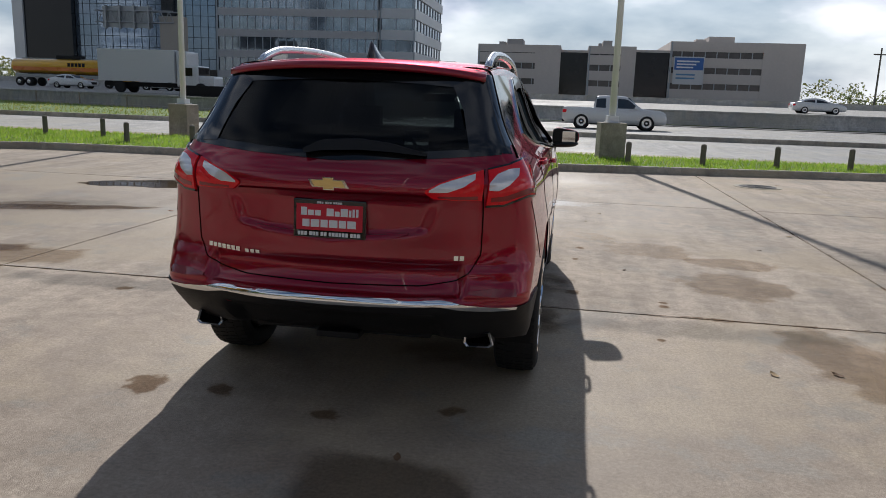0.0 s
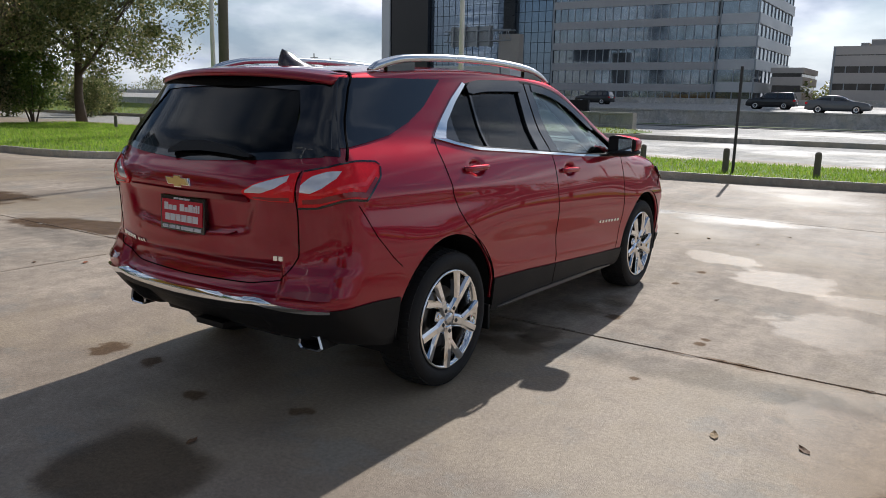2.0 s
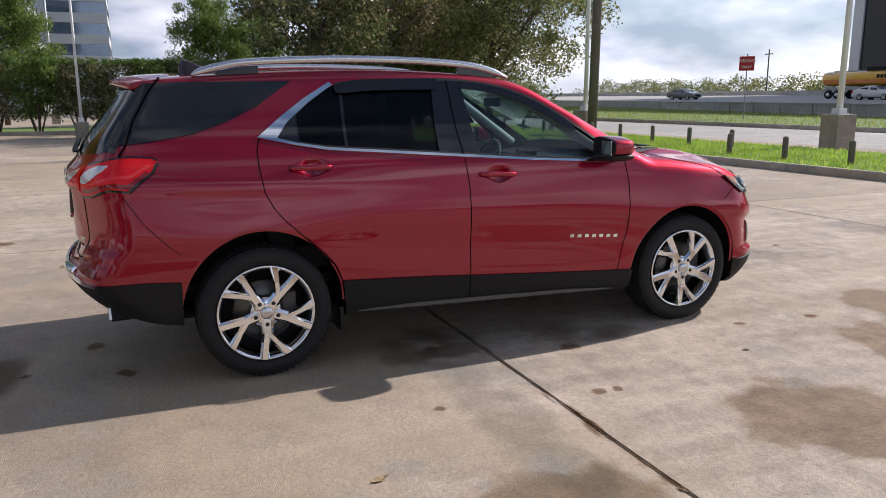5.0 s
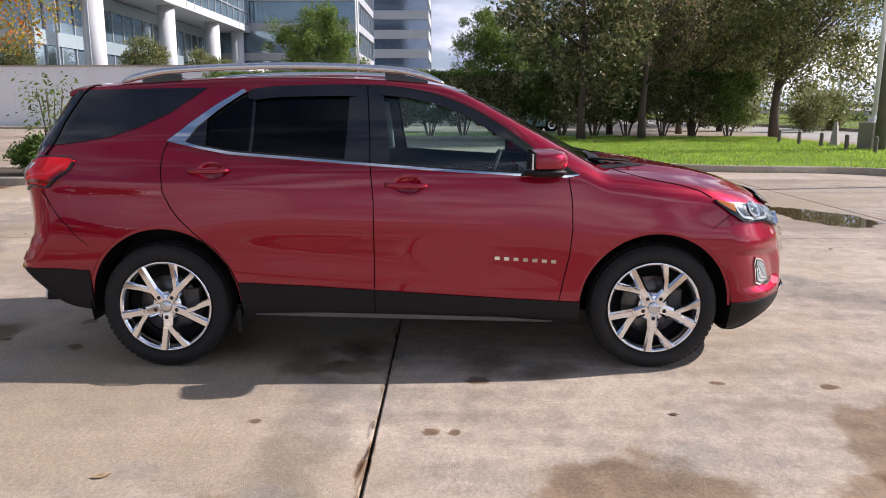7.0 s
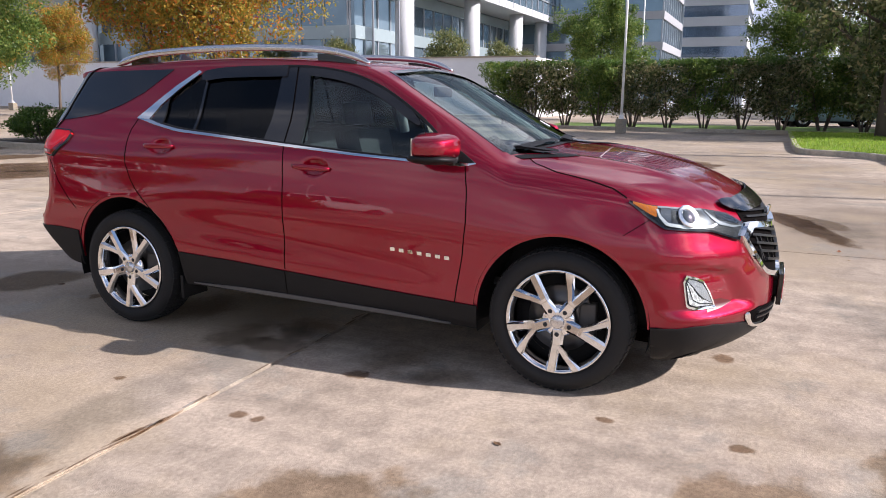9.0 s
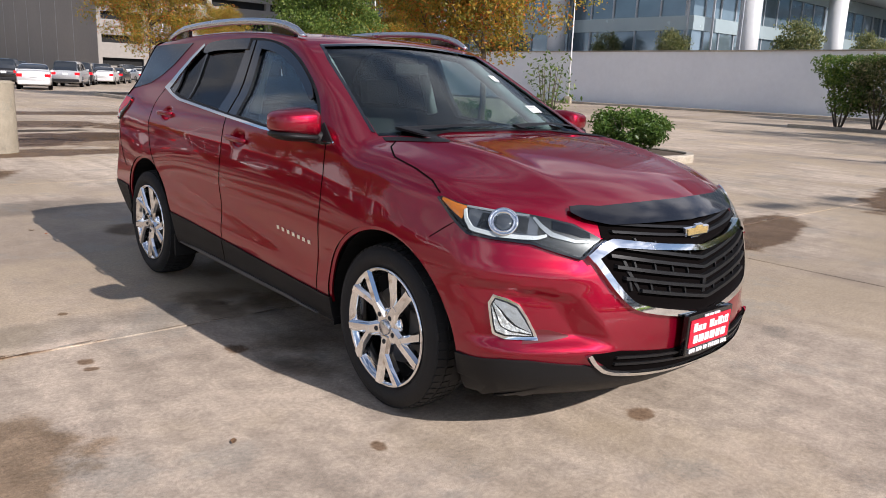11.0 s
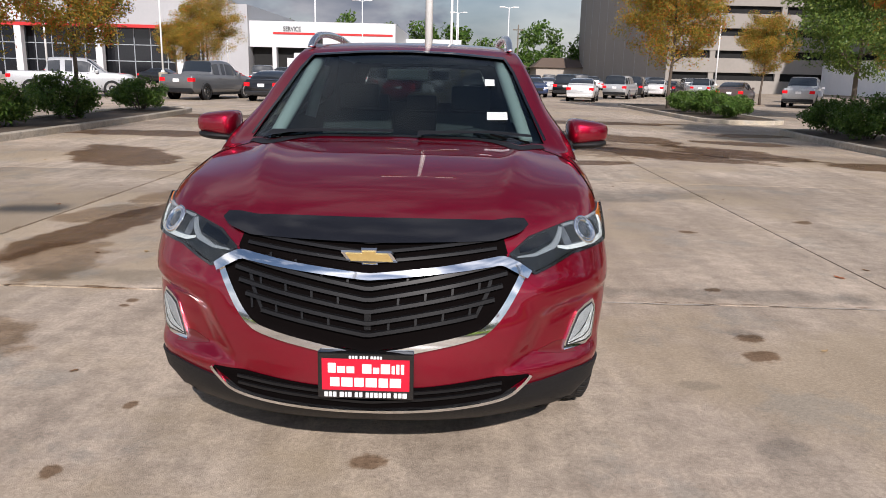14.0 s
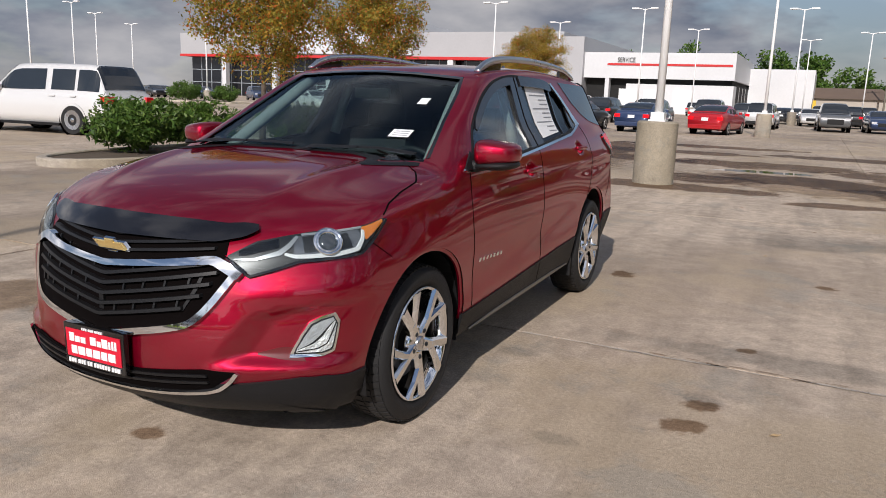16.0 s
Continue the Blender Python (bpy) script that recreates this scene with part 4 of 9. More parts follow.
for x, y, rx, ry, rz in ((-5.2, 5.2, 1.3, 0.55, 12), (-1.3, -14.2, 1.2, 0.40, 5), (1.3, -8.1, 0.75, 0.34, 0), (1.9, -8.7, 0.35, 0.22, 20), (-11.4, 0.5, 1.0, 0.3, 0)):
    mark("puddle", PUDDLEM, x, y, rx, ry, rz, "shallow puddle of rainwater on the concrete")
for x, y, rx, ry, rz in ((-0.9, 5.7, 1.1, 0.55, 8), (0.6, 5.6, 1.4, 0.6, 10)):
    mark("drying_film", FILMM, x, y, rx, ry, rz, "thin drying film of water on the concrete")
# scuffs, dirt along the joint and pale crumbs on its lips
for x, y, rx, ry, rz in ((-1.64, 1.89, 0.16, 0.10, 30), (-1.49, 1.26, 0.14, 0.09, 0), (-2.0, 0.47, 0.14, 0.1, 0), (-5.0, 2.9, 1.2, 0.6, 0), (1.9, -0.42, 1.2, 0.26, 0), (-2.4, -0.36, 1.6, 0.22, 0), (-4.6, -0.4, 1.3, 0.3, 0),
                         (-0.94, 0.27, 0.2, 0.1, 0), (5.8, -0.5, 1.3, 0.3, 0), (-1.0, 3.2, 1.1, 0.5, 40), (0.9, -4.4, 1.2, 0.6, 0), (-2.6, -4.9, 1.5, 0.7, 20), (4.3, 2.2, 0.8, 1.4, 10)):
    mark("grey_scuff", GREYM, x, y, rx, ry, rz)
rs = random.Random(21)
for k in range(26):
    x = rs.uniform(-7, 6.5)
    mark("pale_crumbs", PALEM, x, -0.11 + rs.choice((-0.018, 0.016)), rs.uniform(0.03, 0.11), rs.uniform(0.007, 0.016), rs.uniform(-8, 8), "pale crumbled edge of a slab joint")

for k in range(34):
    mark("pale_crumbs", PALEM, rs.uniform(-3.5, -0.8), -0.095 + rs.uniform(-0.012, 0.012), rs.uniform(0.08, 0.22), rs.uniform(0.008, 0.016), rs.uniform(-4, 4), "pale crumbled edge of a slab joint")

# dirt in and beside the joints
for k in range(55):
    x = rs.uniform(-6, 6) if k < 45 else rs.uniform(0.9, 3.4)
    mark("joint_dirt", SPOTM, x, -0.11 + rs.uniform(-0.03, 0.012), rs.uniform(0.05, 0.16), rs.uniform(0.006, 0.014), rs.uniform(-6, 6), "dark dirt caught in a slab joint")
for k in range(24):
    mark("joint_dirt", SPOTM, 3.65 + rs.uniform(-0.02, 0.02), rs.uniform(-8, 8), rs.uniform(0.006, 0.014), rs.uniform(0.06, 0.2), 0, "dark dirt caught in a slab joint")

# manhole cover by the kerb
IRON = surface("cast_iron_cover", (0.10, 0.095, 0.09), 0.7, 0.4, vary=0.3, big=4, fine=40, bump=0.3)
mh = thing("manhole_cover", "round cast-iron manhole cover in the concrete", "manhole cover", m=pose(4.5, 9.44, 0.0))
part("ring", lathe([(0.42, 0.001), (0.42, 0.008), (0.34, 0.008), (0.34, 0.001)], 40), KERBCON, mh)
lid = part("lid", lathe([(0.33, 0.001), (0.33, 0.007), (0.01, 0.009)], 36), IRON, mh)
for k in range(6):
    part("rib", lathe([(0.05 * k + 0.04, 0.006), (0.05 * k + 0.04, 0.013), (0.05 * k + 0.055, 0.013), (0.05 * k + 0.055, 0.006)], 32, cap=False), IRON, lid)

# fallen leaves
LITTER = [surface("dry_leaf_" + n, c, 0.8, vary=0.25, fine=60) for n, c in (("brown", (0.16, 0.09, 0.045)), ("tan", (0.36, 0.25, 0.13)), ("rust", (0.30, 0.10, 0.04)))]
for k in range(60):
    near = k < 26
    x, y = (rs.uniform(-4, 4.5), rs.uniform(-5, 5)) if near else (rs.uniform(-16, 14), rs.uniform(-20, 10))
    if abs(x) < 1.1 and abs(y) < 2.5:
        continue
    L = rs.uniform(0.02, 0.045)
    bm = bmesh.new()
    prof = [(-1, 0, 0.1), (-0.5, 0.42, 0.0), (0.1, 0.5, 0.25), (0.6, 0.3, 0.1), (1.1, 0, 0.4), (0.6, -0.3, 0.3), (0.1, -0.45, 0.05), (-0.5, -0.38, 0.2)]
    vs = [bm.verts.new((a * L, b * L, 0.004 + c * L * 0.5)) for a, b, c in prof]
    mid = [bm.verts.new((a * L, 0, 0.003)) for a in (-0.5, 0.1, 0.6)]
    for f in ((0, 1, -1), (1, 2, -2, -1), (2, 3, -3, -2), (3, 4, -3), (4, 5, -3), (5, 6, -2, -3), (6, 7, -1, -2), (7, 0, -1)):
        bm.faces.new([vs[i] if i >= 0 else mid[-i - 1] for i in f])
    ob = part("fallen_leaf", bm, LITTER[k % 3])
    ob.matrix_basis = pose(x, y, 0.0, 0, 0, rs.uniform(0, 360))
    tagged(ob, "small dry curled leaf on the concrete", "leaf", "fallen leaves")

# ---- plants ----
BARK = surface("grey_brown_bark", (0.11, 0.085, 0.065), 0.9, vary=0.35, big=2.0, fine=25, bump=0.7)
LEAF_AUT = leaf_mat("autumn_leaves", [(0.0, (0.17, 0.19, 0.035)), (0.40, (0.34, 0.29, 0.05)), (0.75, (0.52, 0.33, 0.05)), (0.92, (0.56, 0.19, 0.035)), (1.0, (0.55, 0.11, 0.04))], 0.5, 0.5)
LEAF_GRN = leaf_mat("green_leaves", [(0.0, (0.07, 0.13, 0.028)), (0.6, (0.14, 0.22, 0.045)), (1.0, (0.27, 0.32, 0.075))], 0.45, 0.45)
LEAF_DRK = leaf_mat("dark_glossy_leaves", [(0.0, (0.045, 0.070, 0.024)), (0.50, (0.14, 0.17, 0.06)), (0.80, (0.30, 0.29, 0.14)), (1.0, (0.42, 0.33, 0.18))], 0.28, 0.42)
LEAF_OAK = leaf_mat("oak_leaves", [(0.0, (0.07, 0.105, 0.036)), (0.6, (0.20, 0.225, 0.08)), (1.0, (0.42, 0.38, 0.17))], 0.42, 0.50)
LEAF_BRN = leaf_mat("sparse_brown_leaves", [(0.0, (0.14, 0.12, 0.06)), (0.6, (0.28, 0.22, 0.11)), (1.0, (0.38, 0.28, 0.14))], 0.6, 0.45)
LEAF_BSH = leaf_mat("shrub_leaves", [(0.0, (0.045, 0.10, 0.016)), (0.6, (0.085, 0.165, 0.026)), (1.0, (0.15, 0.22, 0.05))], 0.42, 0.30)


def leaf_cloud(name, centres, spread, per, size, mt, parent, rng, flat=0.55, label=""):
    """Many small two-sided leaves round the given centres, as one mesh."""
    c = np.repeat(np.asarray(centres, float), per, axis=0)
    n = len(c)
    sp = np.repeat(np.broadcast_to(np.asarray(spread, float), (len(centres),)), per)
    d = rng.normal(size=(n, 3))
    d /= np.linalg.norm(d, axis=1)[:, None]
    r = rng.random(n) ** 0.45
    p = c + d * (r * sp)[:, None] * (1, 1, 0.8)
    u = rng.normal(size=(n, 3))
    u /= np.linalg.norm(u, axis=1)[:, None]
    w = rng.normal(size=(n, 3))
    v = np.cross(u, w)
    v /= np.linalg.norm(v, axis=1)[:, None]
    s = size * (0.6 + 0.8 * rng.random(n))[:, None]
    u, v = u * s, v * s * flat
    mid = np.cross(u, v) / np.maximum(s, 1e-6) * 0.25
    verts = np.stack([p - u, p - v * 0.9 + mid, p + u, p + v * 0.9 + mid], 1).reshape(-1, 3)
    me = bpy.data.meshes.new(name)
    me.vertices.add(4 * n)
    me.vertices.foreach_set("co", verts.ravel())
    me.loops.add(4 * n)
    me.loops.foreach_set("vertex_index", np.arange(4 * n, dtype=np.int32))
    me.polygons.add(n)
    me.polygons.foreach_set("loop_start", np.arange(0, 4 * n, 4, dtype=np.int32))
    me.update()
    me.validate()
    me.materials.append(mt)
    ob = new(name, me)
    ob.parent = parent
    if label:
        ob["label"] = label
    return ob


def tree(label, h, trunk_h, crown_r, crown_h, r0, mt, seed, leaf=0.055, clumps=70, per=110, clump_r=0.55, lean=0.0, limbs=7, bark=None, multi=1):
    """A tree at the origin: tapered trunk, limbs, twigs, and a crown of leaf clumps with gaps."""
    rng = np.random.default_rng(seed)
    t = thing("tree", label, "tree")
    bm = bmesh.new()
    tips = []
    for s in range(multi):
        ox, oy = (rng.normal(0, 0.15, 2) if multi > 1 else (0, 0))
        top = trunk_h + (h - trunk_h) * 0.75
        pts = [(ox + lean * z / h + 0.06 * math.sin(z * 1.3 + seed) * min(1, z), oy + 0.05 * math.cos(z * 1.1 + seed) * min(1, z), z) for z in np.linspace(0, top, 8)]
        if multi > 1:
            pts = [(x + ox * 4 * z / h, y + oy * 4 * z / h, z) for x, y, z in pts]
        tube(bm, pts, [r0 * (1.25 if i == 0 else 1.0 - 0.85 * i / 8) for i in range(8)], 9)
        for k in range(limbs):
            z0 = trunk_h * 0.9 + (top - trunk_h * 0.9) * (k + 0.3) / limbs
            base = Vector((np.interp(z0, [p[2] for p in pts], [p[0] for p in pts]), np.interp(z0, [p[2] for p in pts], [p[1] for p in pts]), z0))
            a = k * 2.4 + rng.random() * 0.8 + s
            e = 0.45 + 0.5 * rng.random()
            ln = crown_r * (0.65 + 0.35 * rng.random()) * (1.0 - 0.35 * k / limbs)
            mid = base + Vector((math.cos(a) * ln * 0.55, math.sin(a) * ln * 0.55, ln * 0.45 * e))
            end = base + Vector((math.cos(a) * ln, math.sin(a) * ln, ln * 0.95 * e))
            tube(bm, [base, mid, end], [r0 * 0.42, r0 * 0.25, r0 * 0.07], 6)
            tips += [mid, end]
            for q in range(4):
                b2 = a + rng.normal(0, 0.9)
                st = base.lerp(end, 0.35 + 0.15 * q)
                en = st + Vector((math.cos(b2) * ln * 0.45, math.sin(b2) * ln * 0.45, ln * (0.2 + 0.3 * rng.random())))
                tube(bm, [st, en], [r0 * 0.14, r0 * 0.03], 5)
                tips.append(en)
    bmesh.ops.recalc_face_normals(bm, faces=bm.faces)
    part("trunk", bm, bark or BARK, t, smooth=True)
    cz = h - crown_h / 2
    cen = []
    for p in tips:
        cen.append(tuple(p))
    while len(cen) < clumps:
        d = rng.normal(size=3)
        d /= np.linalg.norm(d)
        rr = rng.random() ** 0.4
        k = 1.0 - 0.25 * math.sin(3 * math.atan2(d[1], d[0]) + seed) * 0.6
        cen.append((lean * cz / h + d[0] * rr * crown_r * k, d[1] * rr * crown_r * k, cz + d[2] * rr * crown_h / 2))
    cen = cen[:max(clumps, len(tips))]
    leaf_cloud("crown", cen, clump_r * (0.6 + 0.8 * rng.random(len(cen))), per, leaf, mt, t, rng)
    return t


def bush(label, rx, ry, h, mt, seed, leaf=0.045, n=55, per=90, category="bush"):
    """A shrub at the origin: stems and a rounded, uneven mass of leaves."""
    rng = np.random.default_rng(seed)
    t = thing("bush", label, category)
    bm = bmesh.new()
    for k in range(7):
        a = 2 * math.pi * k / 7 + rng.random()
        tube(bm, [(0.12 * math.cos(a), 0.12 * math.sin(a), 0), (0.4 * rx * math.cos(a), 0.4 * ry * math.sin(a), h * 0.45), (0.7 * rx * math.cos(a), 0.7 * ry * math.sin(a), h * 0.8)], [0.022, 0.014, 0.005], 5)
    part("woody_base", bm, BARK, t)
    cen = []
    for i in range(n):
        d = rng.normal(size=3)
        d /= np.linalg.norm(d)
        r = 0.55 + 0.35 * rng.random()
        cen.append((d[0] * r * rx, d[1] * r * ry, max(0.12, h * 0.52 + d[2] * r * h * 0.46)))
    leaf_cloud("leaves", cen, 0.24 * h * (0.7 + 0.6 * rng.random(n)), per, leaf, mt, t, rng, 0.45)
    return t


def put_copies(src, places, group=""):
    """Moves the first one to the first place and copies it to the rest: (x, y, z, turn, scale)."""
    for i, (x, y, z, rz, sc) in enumerate(places):
        m = pose(x, y, z, 0, 0, rz) @ Matrix.Scale(sc, 4)
        if i == 0:
            first = m
            continue
        c = copy_thing(src, pose(x, y, z, 0, 0, rz))
        c.scale = (sc, sc, sc)
        if group:
            c["group"] = group
    src.matrix_basis = first
    if group:
        src["group"] = group


# island trees in autumn leaf
put_copies(tree("small street tree with yellow and orange autumn leaves", 6.6, 2.0, 2.3, 4.6, 0.085, LEAF_AUT, 11, 0.046, 170, 260, 0.58),
           [(-10.6, -10.25, 0.14, 10, 1.02), (9.3, -9.9, 0.14, 140, 0.82), (-10.6, -33.0, 0.14, 200, 1.08), (21.0, -61.0, 0.12, 60, 1.15)], "autumn trees in the lot islands")
put_copies(tree("small street tree with olive and rust autumn leaves", 6.0, 2.1, 1.8, 3.9, 0.08, LEAF_AUT, 23, 0.046, 130, 250, 0.50),
           [(-10.7, -12.3, 0.14, 0, 1.05), (9.8, -15.5, 0.14, 90, 0.84), (27.0, -70.0, 0.12, 30, 1.0), (-20.5, -47.0, 0.0, 120, 1.0), (-23.5, -36, 0.0, 220, 1.05), (-31.0, -40.0, 0.0, 75, 1.2)], "autumn trees in the lot islands")
put_copies(tree("leafy green tree turning yellow beside the lot", 8.5, 2.3, 3.1, 6.4, 0.14, LEAF_GRN, 31, 0.075, 150, 230, 0.72),
           [(-16.5, -27.0, 0.0, 0, 0.85), (-41.5, 3.0, 0.0, 200, 0.85), (-45.5, -8.5, 0.0, 50, 0.95), (-43, 17, 0, 140, 1.1), (-60, 8, 0, 30, 1.0)], "green trees")
# the dark trees on the corner
put_copies(tree("dark glossy magnolia on the corner lawn", 10.5, 1.3, 3.3, 9.6, 0.17, LEAF_DRK, 41, 0.10, 185, 105, 0.70, limbs=12),
           [(-27.2, 5.7, 0.12, 0, 1.0), (-33.5, 8.2, 0.12, 130, 0.85), (-38, 13, 0, 20, 0.9)], "dark magnolias")
put_copies(tree("half-bare tree with brownish leaves on the corner lawn", 9.5, 2.4, 3.4, 7.5, 0.16, LEAF_BRN, 47, 0.06, 110, 52, 0.8, limbs=14),
           [(-27.8, 8.4, 0.12, 0, 1.0), (-32.5, 12.0, 0.0, 100, 1.0)], "half-bare trees")
put_copies(tree("broad live oak with a dark crown by the road", 9.2, 2.1, 5.9, 7.2, 0.21, LEAF_OAK, 53, 0.080, 320, 170, 0.85, limbs=12),
           [(-31.5, 15.6, 0.05, 0, 1.05), (-54, 19.5, 0.0, 120, 1.0), (-60, 23.5, 0.0, 200, 1.1)], "live oaks")
# hedge of trimmed shrubs with bare stems
for j, y in enumerate(np.arange(-10.4, 14.1, 1.6)):
    rng = np.random.default_rng(100 + j)
    hb = thing("hedge_shrub", "tall trimmed hedge shrub with bare lower stems", "hedge", "hedge along the lot", m=pose(-32.2 + 0.2 * rng.normal(), float(y), 0))
    bm = bmesh.new()
    for k in range(6):
        a = 2 * math.pi * k / 6 + rng.random()
        tube(bm, [(0.10 * math.cos(a), 0.10 * math.sin(a), 0), (0.35 * math.cos(a), 0.35 * math.sin(a), 0.8), (0.7 * math.cos(a), 0.7 * math.sin(a), 2.0)], [0.045, 0.03, 0.015], 5)
    part("woody_base", bm, BARK, hb)
    cen = np.column_stack([rng.uniform(-0.8, 0.8, 78), rng.uniform(-0.95, 0.95, 78), 0.72 + 2.25 * rng.random(78) ** 0.85])
    cen[:, 2] = np.minimum(cen[:, 2], 2.98)
    leaf_cloud("foliage", cen, 0.40, 80, 0.07, LEAF_DRK if j % 3 else LEAF_GRN, hb, rng, 0.5)
    leaf_cloud("trimmed_top", np.column_stack([rng.uniform(-0.8, 0.8, 24), rng.uniform(-0.9, 0.9, 24), np.full(24, 3.03)]), 0.22, 60, 0.05, LEAF_BSH, hb, rng, 0.5)
tagged(part("hedge_bed", box(-33.3, -31.0, -11.8, 9.0, -0.05, 0.07, 0.02), SOIL), "dark mulch bed under the hedge", "bed", kind="structure")
tagged(part("hedge_kerb", box(-31.0, -30.84, -11.9, 9.0, -0.05, 0.15, 0.02), KERBCON), "low weathered kerb along the hedge bed", "kerb", kind="structure")
sheet("lawn", [(-39.6, -9.0), (-34.2, -9.0), (-34.2, 9.0), (-39.6, 9.0)], 0.03, GRASSBASE, "sunlit lawn behind the hedge")
# shrubs in the islands
put_copies(bush("rounded green shrub in a lot island", 1.15, 1.15, 1.05, LEAF_BSH, 61, 0.055, 75, 110),
           [(-10.6, -5.75, 0.14, 0, 0.80), (-10.7, -11.2, 0.14, 80, 0.75), (9.9, -6.8, 0.14, 40, 1.0), (9.9, -11.8, 0.14, 160, 0.9), (-10.6, -24.6, 0.14, 0, 0.82), (-10.5, -29.4, 0.14, 220, 0.85)], "island shrubs")
put_copies(bush("loose green shrub in a lot island", 1.0, 1.2, 1.15, LEAF_BSH, 67, 0.055, 65, 100),
           [(-10.4, -7.95, 0.14, 0, 0.68), (-10.6, -14.5, 0.14, 120, 0.9), (10.2, -9.0, 0.14, 90, 0.85), (9.9, -15.0, 0.14, 10, 0.95), (-10.6, -26.9, 0.14, 50, 0.85), (-10.6, -16.4, 0.14, 10, 0.8), (9.9, -19.8, 0.14, 70, 0.85), (51.5, -50, 0.1, 0, 1.5), (47.5, -51, 0.1, 70, 1.3)], "island shrubs")
sp = bush("tall thin sapling growing through a shrub", 0.42, 0.42, 2.1, LEAF_GRN, 71, 0.05, 26, 22)
sp.matrix_basis = pose(-10.35, -7.8, 0.14)
# planting in front of the offices
put_copies(bush("dark clipped evergreen before the office building", 1.6, 1.6, 3.2, LEAF_OAK, 73, 0.10, 60, 80, "shrub"),
           [(-51.2, -31.5, 3.45, 0, 0.85), (-58.5, -25.0, 3.55, 60, 1.15), (-70.0, -24.0, 3.55, 10, 1.1), (-51.2, -38.0, 3.45, 100, 0.8), (-80, -24.5, 3.55, 40, 1.0), (-51.2, -52, 3.45, 130, 0.9), (-41.0, 21.6, 0, 30, 0.75), (-44.5, 24.6, 0, 90, 0.8), (-48.0, 26.2, 0, 150, 0.8), (-43.0, 18.0, 0, 200, 0.9)], "evergreens before the offices")
tagged(part("planter_bed", box(-105, -53.0, -29.6, -22.5, -0.02, 3.6), SOIL), "raised planting bed behind the wall", "bed", kind="structure")
tagged(part("planter_bed_side", box(-52.86, -49.95, -80, -29.7, -0.02, 3.5), SOIL), "raised planting bed behind the wall", "bed", kind="structure")
# distant tree lines
rng = np.random.default_rng(9)
cen = np.column_stack([rng.uniform(-170, 140, 420), rng.uniform(-200, -186, 420), rng.uniform(1.5, 7.5, 420)])
pine = np.column_stack([np.repeat(rng.uniform(-80, 60, 46), 6), np.repeat(rng.uniform(-184, -176, 46), 6), np.tile(np.linspace(5.5, 11.0, 6), 46) * np.repeat(rng.uniform(0.75, 1.25, 46), 6)])
cen = np.concatenate([cen, pine + rng.normal(0, 0.7, pine.shape)])
far_w = tagged(new("far_woods"), "dark line of distant trees behind the lot", "trees", kind="stuff")
leaf_cloud("crowns", cen, 2.2, 105, 0.42, LEAF_BSH, far_w, rng)
cen = np.column_stack([np.concatenate([rng.uniform(-210, -112, 200), rng.uniform(40, 120, 120), rng.uniform(-23, -16, 14)]), rng.uniform(132, 150, 334), rng.uniform(1.0, 5.5, 334)])
far_e = tagged(new("far_woods"), "low distant trees beyond the highway", "trees", kind="stuff")
leaf_cloud("crowns", cen, 2.2, 70, 0.30, LEAF_OAK, far_e, rng)
cen = np.column_stack([rng.uniform(-105, -62, 150), rng.uniform(2, 64, 150), rng.uniform(0.8, 4.4, 150)])
cen = cen[cen[:, 1] < 0.56 * (np.abs(cen[:, 0]) + 3)]
far_l = tagged(new("far_woods"), "dense dark trees behind the hedge", "trees", kind="stuff")
leaf_cloud("crowns", cen, 2.2, 110, 0.22, LEAF_OAK, far_l, rng)

# ---- islands ----
def island(poly, label):
    pts = smooth_path(poly + poly[:1], 5)[:-1]
    tagged(part("island_kerb", sweep(pts, [(0.0, -0.14), (0.0, 0.13), (0.02, 0.15), (0.15, 0.15), (0.17, 0.13), (0.17, -0.14)], closed=True), KERBCON), "tan concrete kerb of " + label, "kerb", kind="structure")
    sheet("island_bed", pts, 0.11, SOIL, "dark mulch bed of " + label, "bed")


ISLANDS = ([(-9.45, -5.3), (-9.75, -4.65), (-10.3, -4.45), (-11.0, -4.6), (-11.5, -5.4), (-11.8, -9), (-11.9, -13), (-11.8, -17), (-11.2, -17.8), (-10.3, -17.7), (-9.7, -17.0), (-9.35, -12)],
           [(-9.25, -23.4), (-9.7, -22.5), (-10.6, -22.3), (-11.5, -22.6), (-12.0, -23.8), (-12.1, -30), (-12.0, -37), (-11.2, -38.2), (-10.0, -38.2), (-9.3, -37)],
           [(9.35, -4.5), (8.95, -4.8), (8.65, -5.8), (8.55, -9), (8.6, -16), (8.9, -21), (9.5, -22), (10.2, -21.6), (10.5, -19), (10.45, -8), (10.2, -5.6), (9.8, -4.7)],
           [(45.5, -49.5), (54, -48.5), (54.5, -53), (46, -54)])
for poly in ISLANDS:
    island(poly, "a planted island in the lot")

# ---- lamps, posts, signs ----
POLEWHITE = surface("white_pole_paint", (0.82, 0.82, 0.81), 0.4, vary=0.06, fine=6)
BASECON = concrete_mat("lamp_base_concrete", (0.36, 0.32, 0.26), (0.17, 0.145, 0.115), 0.7)
WOOD = surface("weathered_wood", (0.17, 0.15, 0.12), 0.9, vary=0.3, big=1.5, fine=30, bump=0.5)


